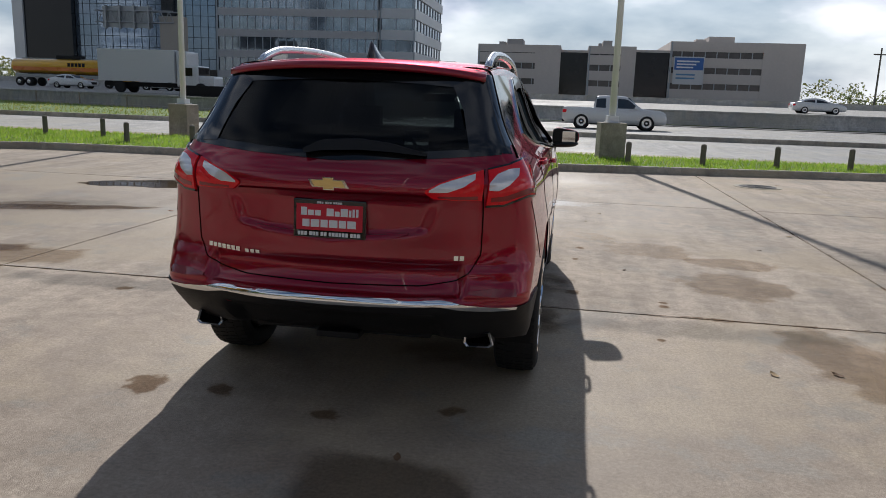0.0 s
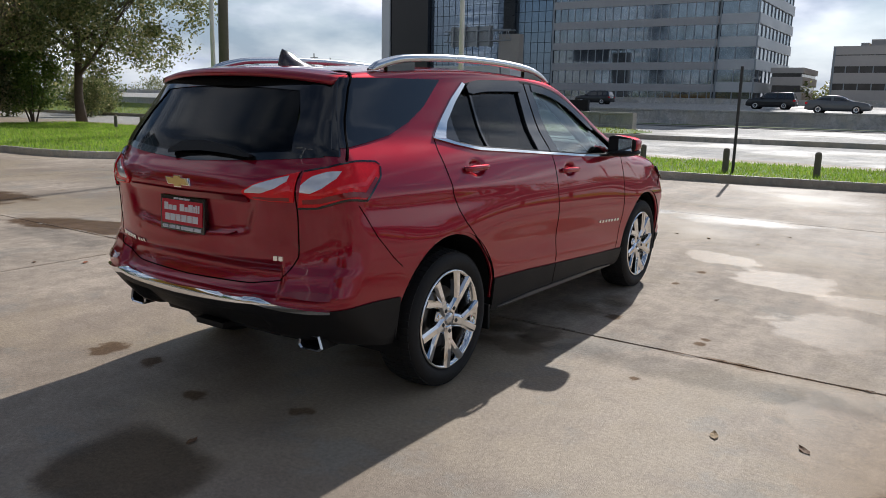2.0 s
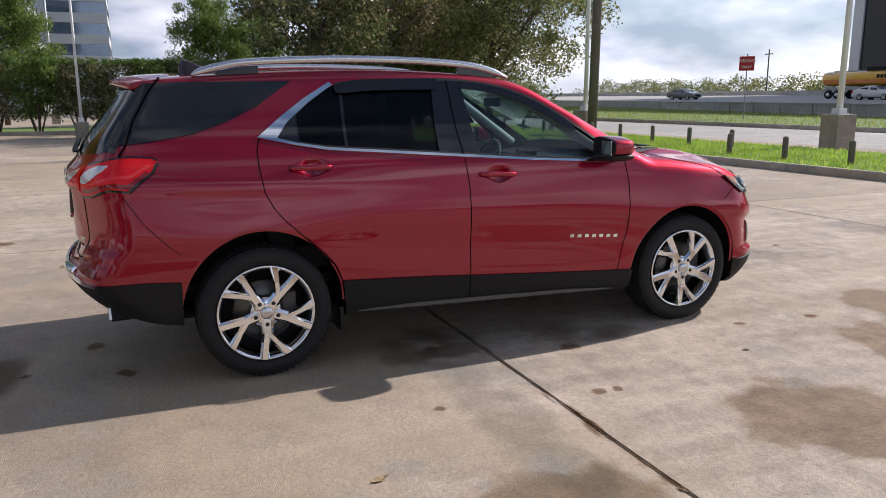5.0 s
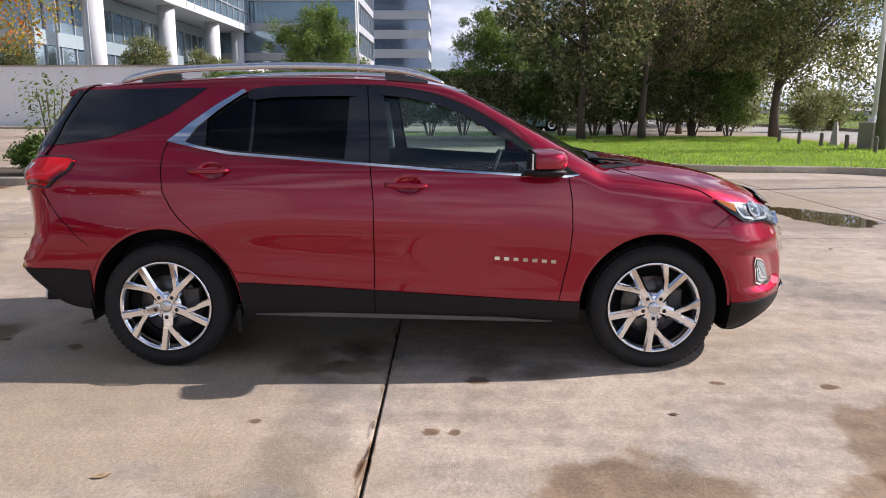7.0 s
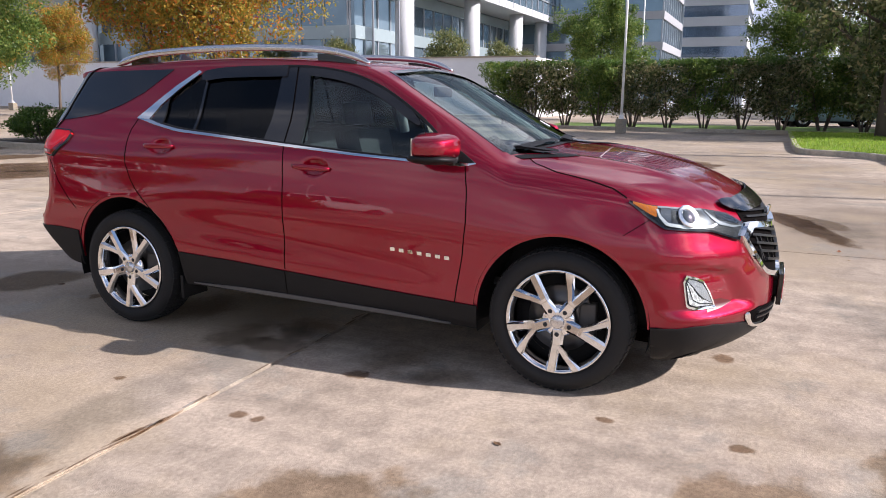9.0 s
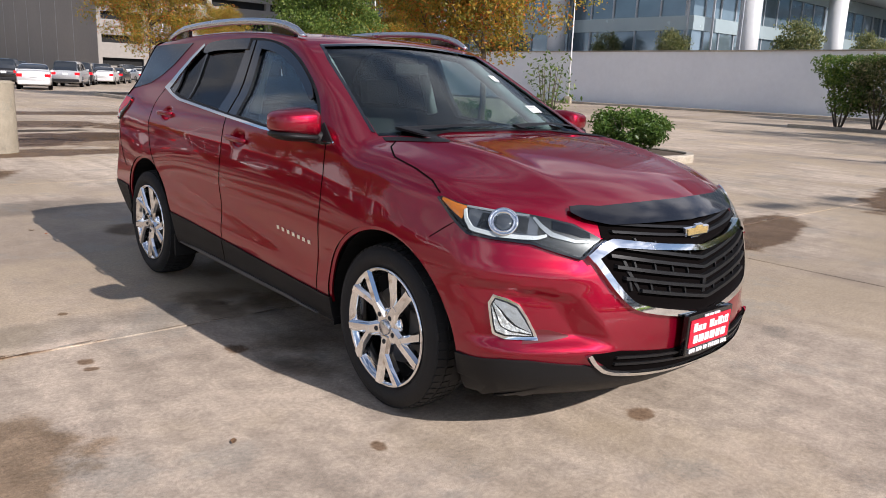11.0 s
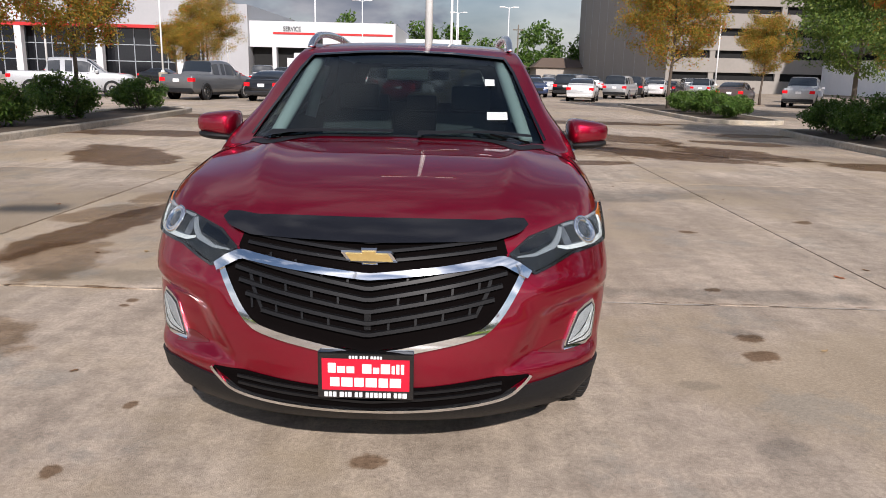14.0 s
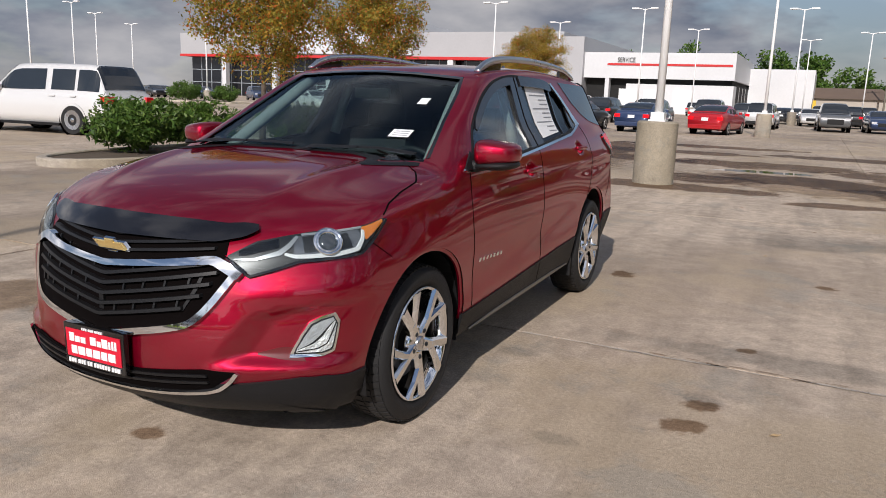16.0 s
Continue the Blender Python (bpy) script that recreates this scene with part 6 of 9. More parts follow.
# body shell: outer skin and inner lining
po, fo = shell_points(0.0, 0.018)
pi, fi = shell_points(-0.055, 0.060)
fi = [tuple(len(po) + v for v in f[::-1]) for f in fi]
zc_in = pi[:, 2]
mats = [0] * len(fo) + [2 if np.mean([zc_in[v - len(po)] for v in f]) > 1.52 else 1 for f in fi]
for k_, f_ in enumerate(fo):
    q_ = np.mean(po[list(f_)], axis=0)
    if q_[2] < (0.37 if q_[1] > 1.78 else 0.33 if q_[1] > -1.7 else 0.50):
        mats[k_] = 4
body = pydata("body", np.concatenate([po, pi]), fo + fi, [PAINT, INNER, HEADLINER, SEAM, BLACKPL], suv, smooth=True, mats=mats)
del po, fo, pi, fi
DIV = -0.895
rw_lo, rw_up = between(-1.225, -0.335, lowc, topc, 24, 0.0, 0.02)
rw_lo[0, 1] = rw_up[0, 1] = 1.272
fw_lo, fw_up = between(-0.115, 0.80, lowc, topc, 24, -0.05, 0.0)
cuts = [poly_cut([*map(tuple, lo), *map(tuple, up[::-1])], "x", -1.3, 1.3) for lo, up in ((rw_lo[1:], rw_up[1:]), (fw_lo, fw_up[:-1]))]
ws_poly = [(-0.70, 1.127), (-0.30, 1.153), (0.0, 1.158), (0.30, 1.153), (0.70, 1.127), (0.637, 1.30), (0.578, 1.46), (0.532, 1.530), (0.25, 1.553), (0, 1.560), (-0.25, 1.553), (-0.532, 1.530), (-0.578, 1.46), (-0.637, 1.30)]
cuts.append(poly_cut(ws_poly, "y", 0.05, 2.2))
rg_poly = [(-0.58, 1.22), (0, 1.185), (0.58, 1.22), (0.53, 1.38), (0.47, 1.485), (0, 1.505), (-0.47, 1.485), (-0.53, 1.38)]
cuts.append(poly_cut(rg_poly, "y", -2.6, -1.55))
for yc, rr, zc in ((-1.3625, 0.432, 0.372), (1.3625, 0.432, 0.352)):
    arc = [(yc + rr * math.cos(a), zc + rr * 1.01 * math.sin(a)) for a in np.linspace(0, math.pi, 32)]
    arc = [(yc + rr + 0.005, 0.0)] + arc + [(yc - rr - 0.005, 0.0)]
    for s in (-1, 1):
        cuts.append(poly_cut(arc, "x", s * 0.55, s * 1.3))
carve(body, cuts)


def skin_normals(p):
    """Outward normals of the skin."""
    e = 0.0025
    g = np.stack([car_f(p[:, 0] + dx, p[:, 1] + dy, p[:, 2] + dz) - car_f(p[:, 0] - dx, p[:, 1] - dy, p[:, 2] - dz) for dx, dy, dz in ((e, 0, 0), (0, e, 0), (0, 0, e))], 1)
    return -g / np.maximum(np.linalg.norm(g, axis=1), 1e-9)[:, None]


def true_normals(ob, kinds):
    """Shades the outer faces of ob with the skin's own normals; kinds: material slots to treat."""
    me = ob.data
    n, nl = len(me.polygons), len(me.loops)
    mi, total, vi = np.zeros(n, np.int32), np.zeros(n, np.int32), np.zeros(nl, np.int32)
    me.polygons.foreach_get("material_index", mi)
    me.polygons.foreach_get("loop_total", total)
    me.loops.foreach_get("vertex_index", vi)
    fn = np.zeros(3 * n)
    me.polygons.foreach_get("normal", fn)
    co = np.zeros(3 * len(me.vertices))
    me.vertices.foreach_get("co", co)
    vn = skin_normals(co.reshape(-1, 3))[vi]
    poly = np.repeat(np.arange(n), total)
    ok = np.isin(mi, kinds)[poly] & ((vn * fn.reshape(-1, 3)[poly]).sum(1) > 0.6)
    vn[~ok] = 0.0
    me.normals_split_custom_set(vn)


true_normals(body, (0, 4))


def P(view, *uv):
    """Skin points in space from points of one view."""
    return [tuple(p) for p in skin(uv, view)]


def project(p, off):
    """Moves points onto the skin along rays that leave the core."""
    p = np.asarray(p, float)
    o = np.clip(p, [c[0] for c in CORE], [c[1] for c in CORE])
    d = p - o
    d /= np.linalg.norm(d, axis=1)[:, None]
    return march(o, d, off, 2.2)


def plate(name, lower, upper, material, parent, off=0.004, th=0.012, n=24, m=8, label="", mirror=False):
    """Like panel(), from outlines in space: it may run round a corner of the body."""
    lo, up = resample(lower, n), resample(upper, n)
    t = np.linspace(0, 1, m)[None, :, None]
    pts = (lo[:, None] * (1 - t) + up[:, None] * t).reshape(-1, 3)
    if mirror:
        pts = pts * (-1, 1, 1)
    verts, faces = slab_mesh(project(pts, off), project(pts, off - th), n, m, False)
    ob = pydata(name, verts, faces, material, parent, label)
    bm = bmesh.new()
    bm.from_mesh(ob.data)
    bmesh.ops.recalc_face_normals(bm, faces=bm.faces)
    for f in bm.faces:
        f.smooth = True
    for e in bm.edges:
        if len(e.link_faces) == 2 and e.calc_face_angle(0) > 0.6:
            e.smooth = False
    bm.to_mesh(ob.data)
    bm.free()
    return ob


def band(name, pts, width, material, parent, off=0.005, th=0.010, n=40, m=3, label="", mirror=False, up=(0, 0, 1)):
    """A strip of given width along points in space, laid on the skin."""
    pts = np.asarray(pts, float)
    w = np.full(len(pts), width) if np.isscalar(width) else np.asarray(width, float)
    both = resample(np.column_stack([pts, w]), n)
    p, w = both[:, :3], both[:, 3]
    d = np.gradient(p, axis=0)
    o = np.clip(p, [c[0] for c in CORE], [c[1] for c in CORE])
    nr = p - o
    side = np.cross(d, nr)
    side /= np.maximum(np.linalg.norm(side, axis=1), 1e-9)[:, None]
    return plate(name, p - side * w[:, None] / 2, p + side * w[:, None] / 2, material, parent, off, th, n, m, label, mirror)


SIDES = (("right", 1), ("left", -1))

# glasshouse
for view, s in SIDES:
    t = (DIV + 1.225) / 0.89
    k = int(round(t * 23))
    panel("rear_door_window", rw_lo[k:], rw_up[k:], view, TINT, suv, -0.014, 0.004, 14, 8, "dark tinted window pane")
    panel("quarter_pane", rw_lo[:k + 1], rw_up[:k + 1], view, TINT, suv, -0.014, 0.004, 10, 8, "dark tinted window pane")
    panel("quarter_seal", [(-1.262, 1.256), (-1.21, 1.246), (-1.13, 1.232)], [(-1.262, 1.272), (-1.21, 1.318), (-1.13, 1.388)], view, GLOSSBLK, suv, 0.003, 0.012, 10, 6)
    ribbon("window_divider", [tuple(rw_lo[k]), tuple(rw_up[k])], 0.018, view, GLOSSBLK, suv, -0.004, 0.014, 8, 3)
    panel("front_door_window", fw_lo, fw_up, view, GLASS, suv, -0.014, 0.004, 20, 8, "clear window pane")
    b_lo, b_up = between(-0.352, -0.10, lowc, topc, 8, 0.02, -0.05)
    panel("pillar_trim", b_lo, b_up, view, GLOSSBLK, suv, 0.003, 0.020, 8, 8, "gloss black pillar trim")
    ribbon("pillar_gap", [(-0.208, 1.145), (-0.235, 1.565)], 0.006, view, SEAM, suv, 0.006, 0.006, 8, 2)
    top = [(y, float(topc(y)) + 0.004) for y in np.linspace(-0.90, 0.80, 50)]
    ribbon("window_seal", top, 0.014, view, BLACKPL, suv, 0.004, 0.016, 60, 3)
    low = [(y, float(lowc(y)) + 0.003) for y in np.linspace(-1.20, 0.84, 50)]
    ribbon("belt_seal", low, 0.012, view, BLACKPL, suv, 0.003, 0.016, 60, 3)
    panel("mirror_sail", [(0.79, 1.100), (0.86, 1.094), (0.925, 1.088)], [(0.79, 1.172), (0.86, 1.135), (0.925, 1.092)], view, BLACKPL, suv, 0.006, 0.02, 10, 5)
    panel("belt_moulding", [(-1.345, 1.266), (-1.17, 1.227), (-0.99, 1.195), (-0.68, 1.173), (-0.19, 1.136), (0.24, 1.105), (0.61, 1.085), (0.87, 1.076), (0.93, 1.090)],
          [(-1.245, 1.262), (-1.15, 1.237), (-0.98, 1.209), (-0.68, 1.187), (-0.19, 1.150), (0.24, 1.118), (0.61, 1.098), (0.87, 1.089), (0.925, 1.096)], view, CHROME, suv, 0.009, 0.012, 60, 4, "polished chrome window moulding")
    panel("rear_window_moulding", [(-1.346, 1.267), (-1.213, 1.372), (-1.081, 1.466), (-0.935, 1.552)], [(-1.243, 1.262), (-1.183, 1.343), (-1.052, 1.448), (-0.912, 1.540)],
          view, CHROME, suv, 0.010, 0.013, 30, 4, "polished chrome window moulding")
    visor_f = [(y - 0.012 * max(0.0, y), float(topc(y)) - 0.022 - 0.008 * max(0.0, y)) for y in np.linspace(-0.155, 0.58, 40)]
    ribbon("front_visor", visor_f, [0.044] * 36 + [0.040, 0.034, 0.026, 0.016], view, SMOKE, suv, 0.008, 0.010, 40, 5, "smoked plastic rain visor")
    visor_r = [(y, float(topc(y)) - 0.022) for y in np.linspace(-0.905, -0.30, 30)]
    ribbon("rear_visor", visor_r, [0.03, 0.05] + [0.062] * 28, view, SMOKE, suv, 0.012, 0.010, 30, 5, "smoked plastic rain visor")
    panel("quarter_glass", [(-2.055, 1.238), (-1.95, 1.246), (-1.83, 1.262), (-1.67, 1.288), (-1.50, 1.345), (-1.34, 1.420), (-1.14, 1.556)],
          [(-1.90, 1.542), (-1.80, 1.546), (-1.70, 1.549), (-1.55, 1.552), (-1.45, 1.554), (-1.30, 1.556), (-1.14, 1.558)], view, GLOSSBLK, suv, 0.004, 0.012, 34, 12, "near-black privacy glass of the rear quarter")
    ribbon("tailgate_gap", [(-1.80, 1.575), (-1.86, 1.50), (-1.94, 1.36), (-1.985, 1.24), (-2.02, 1.19)], 0.008, view, SEAM, suv, 0.007, 0.008, 24, 2)
    # doors
    ribbon("door_gap", [(-1.338, 1.262), (-1.357, 1.20), (-1.357, 1.12), (-1.341, 0.992), (-1.30, 0.91), (-1.25, 0.845), (-1.109, 0.709), (-0.989, 0.581), (-0.947, 0.484), (-0.925, 0.290)], 0.005, view, SEAM, suv, 0.0015, 0.006, 70, 2)
    ribbon("door_gap", [(-0.207, 1.135), (-0.190, 0.95), (-0.188, 0.806), (-0.189, 0.462)], 0.005, view, SEAM, suv, 0.0015, 0.006, 40, 2)
    ribbon("cladding_gap", [(-0.189, 0.45), (-0.190, 0.285)], 0.005, view, SEAM, suv, 0.0095, 0.006, 8, 2)
    ribbon("door_gap", [(0.870, 1.08), (0.890, 0.95), (0.894, 0.809), (0.880, 0.650), (0.850, 0.50), (0.826, 0.360), (0.797, 0.262)], 0.005, view, SEAM, suv, 0.0015, 0.006, 50, 2)
    band("bonnet_gap", P(view, (1.04, 1.168), (1.07, 1.145), (1.12, 1.120), (1.187, 1.094), (1.311, 1.064), (1.466, 1.036), (1.59, 1.003), (1.654, 0.966)), 0.005, SEAM, suv, 0.0015, 0.006, 60, 2)
    ribbon("bumper_gap", [(1.78, 0.888), (1.74, 0.86), (1.655, 0.80)], 0.003, view, SEAM, suv, 0.002, 0.006, 12, 2)
    ribbon("bumper_gap", [(-2.02, 1.0), (-1.93, 0.86), (-1.83, 0.75), (-1.77, 0.70)], 0.003, view, SEAM, suv, 0.002, 0.006, 20, 2)
    panel("sill_cladding", [(-0.925, 0.292), (-0.5, 0.288), (0.0, 0.280), (0.5, 0.268), (0.94, 0.256)], [(-0.945, 0.492), (-0.54, 0.474), (-0.2, 0.452), (0.24, 0.425), (0.55, 0.406), (0.95, 0.384)],
          view, BLACKPL, suv, 0.008, 0.014, 40, 6, "dark grey textured plastic cladding")
    ribbon("sill_trim", [(-0.86, 0.308), (-0.5, 0.308), (0.0, 0.298), (0.5, 0.285), (0.80, 0.270)], [0.006, 0.024, 0.026, 0.024, 0.010], view, surface("sill_strip", (0.14, 0.14, 0.145), 0.35, 0.4), suv, 0.016, 0.010, 40, 3)
    # wheel-arch lips
    for yc, rr, zc in ((-1.3625, 0.432, 0.372), (1.3625, 0.432, 0.352)):
        lips = skin([(yc + (rr + 0.006) * math.cos(a), zc + (rr + 0.006) * 1.01 * math.sin(a)) for a in np.linspace(0.02, math.pi - 0.02, 48)], view, 0.0)
        bm = bmesh.new()
        ring = []
        for (x, y, z), (ay, az) in zip(lips, [(yc + (rr - 0.016) * math.cos(a), zc + (rr - 0.016) * 1.01 * math.sin(a)) for a in np.linspace(0.02, math.pi - 0.02, 48)]):
            ring.append([bm.verts.new((x - 0.004 * s, y, z)), bm.verts.new((x - 0.012 * s, ay, az)), bm.verts.new((x - 0.022 * s, ay, az)), bm.verts.new((x - 0.022 * s, y, z))])
        for a, b in zip(ring, ring[1:]):
            for q in range(4):
                bm.faces.new((a[q], a[(q + 1) % 4], b[(q + 1) % 4], b[q]))
        bmesh.ops.recalc_face_normals(bm, faces=bm.faces)
        part("arch_lip", bm, PAINT, suv)
        # liner
        bm = bmesh.new()
        rows = []
        for x in (0.50, 0.70, 0.86):
            rows.append([bm.verts.new((x * s, yc + 0.429 * math.cos(a), zc + 0.429 * math.sin(a))) for a in np.linspace(-0.25, math.pi + 0.25, 30)])
        for a, b in zip(rows, rows[1:]):
            for q in range(29):
                bm.faces.new((a[q], a[q + 1], b[q + 1], b[q]))
        bm.faces.new(rows[0])
        part("wheel_liner", bm, BLACKPL, suv)
    # handles
    for y0, y1, z0, z1 in ((-1.206, -0.978, 1.106, 1.107), (-0.128, 0.109, 1.034, 1.026)):
        e0, e1 = skin([(y0, z0), (y1, z1)], view)
        bm = bmesh.new()
        rings = []
        for k in np.linspace(0, 1, 17):
            c = e0 * (1 - k) + e1 * k
            out_, tall = 0.006 + 0.020 * (1 - (2 * k - 1) ** 6), 0.011 + 0.006 * (1 - (2 * k - 1) ** 4) - 0.003 * k
            rings.append([bm.verts.new((c[0] + s * (out_ + 0.009 * math.cos(a)), c[1], c[2] + 0.003 + tall * math.sin(a))) for a in np.linspace(0, 2 * math.pi, 10, endpoint=False)])
        for a, b in zip(rings, rings[1:]):
            for q in range(10):
                bm.faces.new((a[q], a[(q + 1) % 10], b[(q + 1) % 10], b[q]))
        bm.faces.new(rings[0])
        bm.faces.new(rings[-1])
        bmesh.ops.recalc_face_normals(bm, faces=bm.faces)
        h = part("door_handle", bm, PAINT, suv, "body-coloured door handle", smooth=True)
        for q, c in ((0.03, e0), (-0.03, e1)):
            part("handle_post", box(min(c[0] - s * 0.01, c[0] + s * 0.020), max(c[0] - s * 0.01, c[0] + s * 0.020), c[1] + q - 0.012, c[1] + q + 0.012, c[2] - 0.009, c[2] + 0.013, 0.003), PAINT, h)
    # lettering on the front door: plain chrome bars
    for i in range(7):
        y = 0.487 + i * 0.0515
        z = 0.637 - i * 0.003
        yy = y if s == 1 else 0.487 + 0.309 - i * 0.0515
        ribbon("badge_bar", [(yy - 0.014, z), (yy + 0.013, z)], 0.019, view, CHROME, suv, 0.006, 0.006, 4, 3)

# rear window, its black surround, and the tailgate
panel("rear_window", [(-0.575, 1.220), (-0.3, 1.200), (0, 1.186), (0.3, 1.200), (0.575, 1.220)], [(-0.468, 1.487), (-0.25, 1.500), (0, 1.507), (0.25, 1.500), (0.468, 1.487)], "rear", TINT, suv, -0.002, 0.004, 24, 12, "dark tinted rear window")
panel("window_surround", [(-0.745, 1.206), (-0.4, 1.180), (0, 1.160), (0.4, 1.180), (0.745, 1.206)], [(-0.57, 1.224), (-0.3, 1.204), (0, 1.190), (0.3, 1.204), (0.57, 1.224)], "rear", GLOSSBLK, suv, 0.003, 0.012, 30, 4)
panel("window_surround", [(-0.468, 1.482), (-0.25, 1.495), (0, 1.502), (0.25, 1.495), (0.468, 1.482)], [(-0.60, 1.560), (-0.3, 1.574), (0, 1.578), (0.3, 1.574), (0.60, 1.560)], "rear", GLOSSBLK, suv, 0.003, 0.012, 30, 4)
for s in (-1, 1):
    panel("window_surround", [(s * 0.745, 1.206), (s * 0.69, 1.32), (s * 0.635, 1.44), (s * 0.60, 1.545)], [(s * 0.57, 1.218), (s * 0.525, 1.38), (s * 0.465, 1.485), (s * 0.468, 1.49)], "rear", GLOSSBLK, suv, 0.0045, 0.012, 20, 5)
    for zc0, pts in ((0, [(0.640, 1.145), (0.645, 0.95), (0.642, 0.78), (0.60, 0.705), (0.54, 0.662), (0.40, 0.640), (0.0, 0.630)]),):
        ribbon("tailgate_gap", [(s * x, z) for x, z in pts], 0.0045, "rear", SEAM, suv, 0.002, 0.006, 50, 2)
# spoiler
bm = bmesh.new()
rows = []
xs = np.linspace(-0.60, 0.60, 25)
base = skin([(x, -1.70) for x in xs], "top")
for k, (yy, up, dn) in enumerate(((-1.70, 0.004, -0.01), (-1.80, 0.010, -0.012), (-1.90, 0.012, -0.014), (-1.99, 0.008, -0.022), (-2.045, -0.002, -0.026))):
    row_t, row_b = [], []
    for x, b in zip(xs, base):
        y = yy + 0.11 * (abs(x) / 0.60) ** 2.2 * (k / 4)
        zt = float(roof_z(np.array([y]))[0]) - 0.045 * (abs(x) / 0.58) ** 2.4
        row_t.append(bm.verts.new((x, y, zt + up)))
        row_b.append(bm.verts.new((x, y, zt + dn)))
    rows.append((row_t, row_b))
for (t0, b0), (t1, b1) in zip(rows, rows[1:]):
    for i in range(24):
        bm.faces.new((t0[i], t0[i + 1], t1[i + 1], t1[i]))
        bm.faces.new((b1[i], b1[i + 1], b0[i + 1], b0[i]))
for i in range(24):
    bm.faces.new((rows[-1][0][i], rows[-1][0][i + 1], rows[-1][1][i + 1], rows[-1][1][i]))
    bm.faces.new((rows[0][1][i], rows[0][1][i + 1], rows[0][0][i + 1], rows[0][0][i]))
for i in (0, 24):
    for (t0, b0), (t1, b1) in zip(rows, rows[1:]):
        bm.faces.new((t0[i], t1[i], b1[i], b0[i]))
bmesh.ops.recalc_face_normals(bm, faces=bm.faces)
for f in bm.faces:
    if f.normal.z < -0.3:
        f.material_index = 1
spoiler = part("spoiler", bm, [PAINT, BLACKPL], suv, "body-coloured roof spoiler", smooth=True)
ribbon("brake_light", [(-0.16, 1.563), (0.16, 1.563)], 0.016, "rear", REFLECT, spoiler, 0.045, 0.03, 12, 3, "dark red high brake light")
# tail lamps
for s in (-1, 1):
    mir = s < 0
    lamp = plate("tail_lamp", P("rear", (0.652, 0.990), (0.72, 0.992)) + P("right", (-2.068, 1.028), (-1.977, 1.018), (-1.865, 1.110), (-1.845, 1.150)),
                 P("rear", (0.652, 1.140), (0.73, 1.158)) + P("right", (-2.03, 1.172), (-1.95, 1.178), (-1.86, 1.172), (-1.842, 1.160)), TAILRED, suv, 0.012, 0.02, 34, 10, "red and clear wrap-around tail lamp", mir)
    plate("clear_lens", P("rear", (0.662, 1.055), (0.70, 1.052), (0.74, 1.075), (0.775, 1.115)), P("rear", (0.662, 1.085), (0.69, 1.122), (0.735, 1.142), (0.775, 1.143)), TAILCLR, lamp, 0.0145, 0.004, 16, 6, "clear reversing lens", mir)
    gl = plate("gate_lamp", P("rear", (0.408, 1.040), (0.44, 1.016), (0.54, 1.012), (0.634, 1.012)), P("rear", (0.408, 1.052), (0.47, 1.086), (0.56, 1.118), (0.634, 1.140)), TAILRED, suv, 0.010, 0.02, 24, 8, "red and clear tailgate lamp", mir)
    plate("clear_lens", P("rear", (0.425, 1.043), (0.50, 1.045), (0.56, 1.068), (0.605, 1.100)), P("rear", (0.425, 1.052), (0.47, 1.080), (0.54, 1.104), (0.605, 1.124)), TAILCLR, gl, 0.0125, 0.004, 18, 6, "clear reversing lens", mir)
    lit = surface("bright_red_facet", (0.90, 0.030, 0.036), 0.12, vary=0.2, fine=90, coat=0.5)
    dim = surface("deep_red_facet", (0.26, 0.004, 0.010), 0.12, vary=0.2, fine=90, coat=0.5)
    band("lens_facet", P("rear", (0.67, 1.015), (0.73, 1.020)) + P("right", (-2.05, 1.048), (-1.975, 1.040), (-1.89, 1.108)), [0.016, 0.020, 0.022, 0.022, 0.012], dim, lamp, 0.0135, 0.004, 40, 3, "deep red lower facet", mir)
    band("lens_facet", P("rear", (0.70, 1.045), (0.76, 1.058)) + P("right", (-2.04, 1.085), (-1.97, 1.085), (-1.88, 1.140)), [0.006, 0.012, 0.016, 0.018, 0.012], lit, lamp, 0.0140, 0.004, 40, 3, "bright red facet", mir)
    band("lens_facet", P("rear", (0.46, 1.024), (0.54, 1.022), (0.62, 1.024)), [0.006, 0.012, 0.014], dim, gl, 0.0115, 0.004, 24, 3, "deep red lower facet", mir)
    band("lens_facet", P("rear", (0.56, 1.046), (0.625, 1.075)), [0.006, 0.022], lit, gl, 0.0118, 0.004, 16, 3, "bright red facet", mir)
    band("lamp_rim", P("rear", (0.652, 1.142), (0.73, 1.160)) + P("right", (-2.03, 1.174), (-1.95, 1.180), (-1.86, 1.174), (-1.842, 1.160)), 0.008, GLOSSBLK, lamp, 0.014, 0.012, 50, 3, "black lamp rim", mir)
    band("lamp_rim", P("rear", (0.652, 0.988), (0.72, 0.990)) + P("right", (-2.068, 1.026), (-1.977, 1.016), (-1.865, 1.108), (-1.842, 1.152)), 0.009, GLOSSBLK, lamp, 0.014, 0.012, 50, 3, "black lamp rim", mir)
    # side marker strip, reflectors and exhaust tips
    band("reflector", P("rear", (0.60, 0.622), (0.70, 0.622), (0.80, 0.618)), [0.008, 0.034, 0.03], REFLECT, suv, 0.006, 0.008, 20, 3, "red reflector strip", mir)
    outer = [(-0.062, 0.030), (0.050, 0.034), (0.068, -0.022), (0.050, -0.036), (-0.050, -0.036), (-0.066, -0.020)]
    bm = bmesh.new()
    rings = []
    for y, k in ((-2.126, 1.02), (-2.138, 0.98), (-2.132, 0.84), (-1.98, 0.82), (-1.98, 0.97)):
        rings.append([bm.verts.new((s * (0.640 + u * k), y + 0.12 * max(0.0, u), 0.380 + w * k)) for u, w in outer])
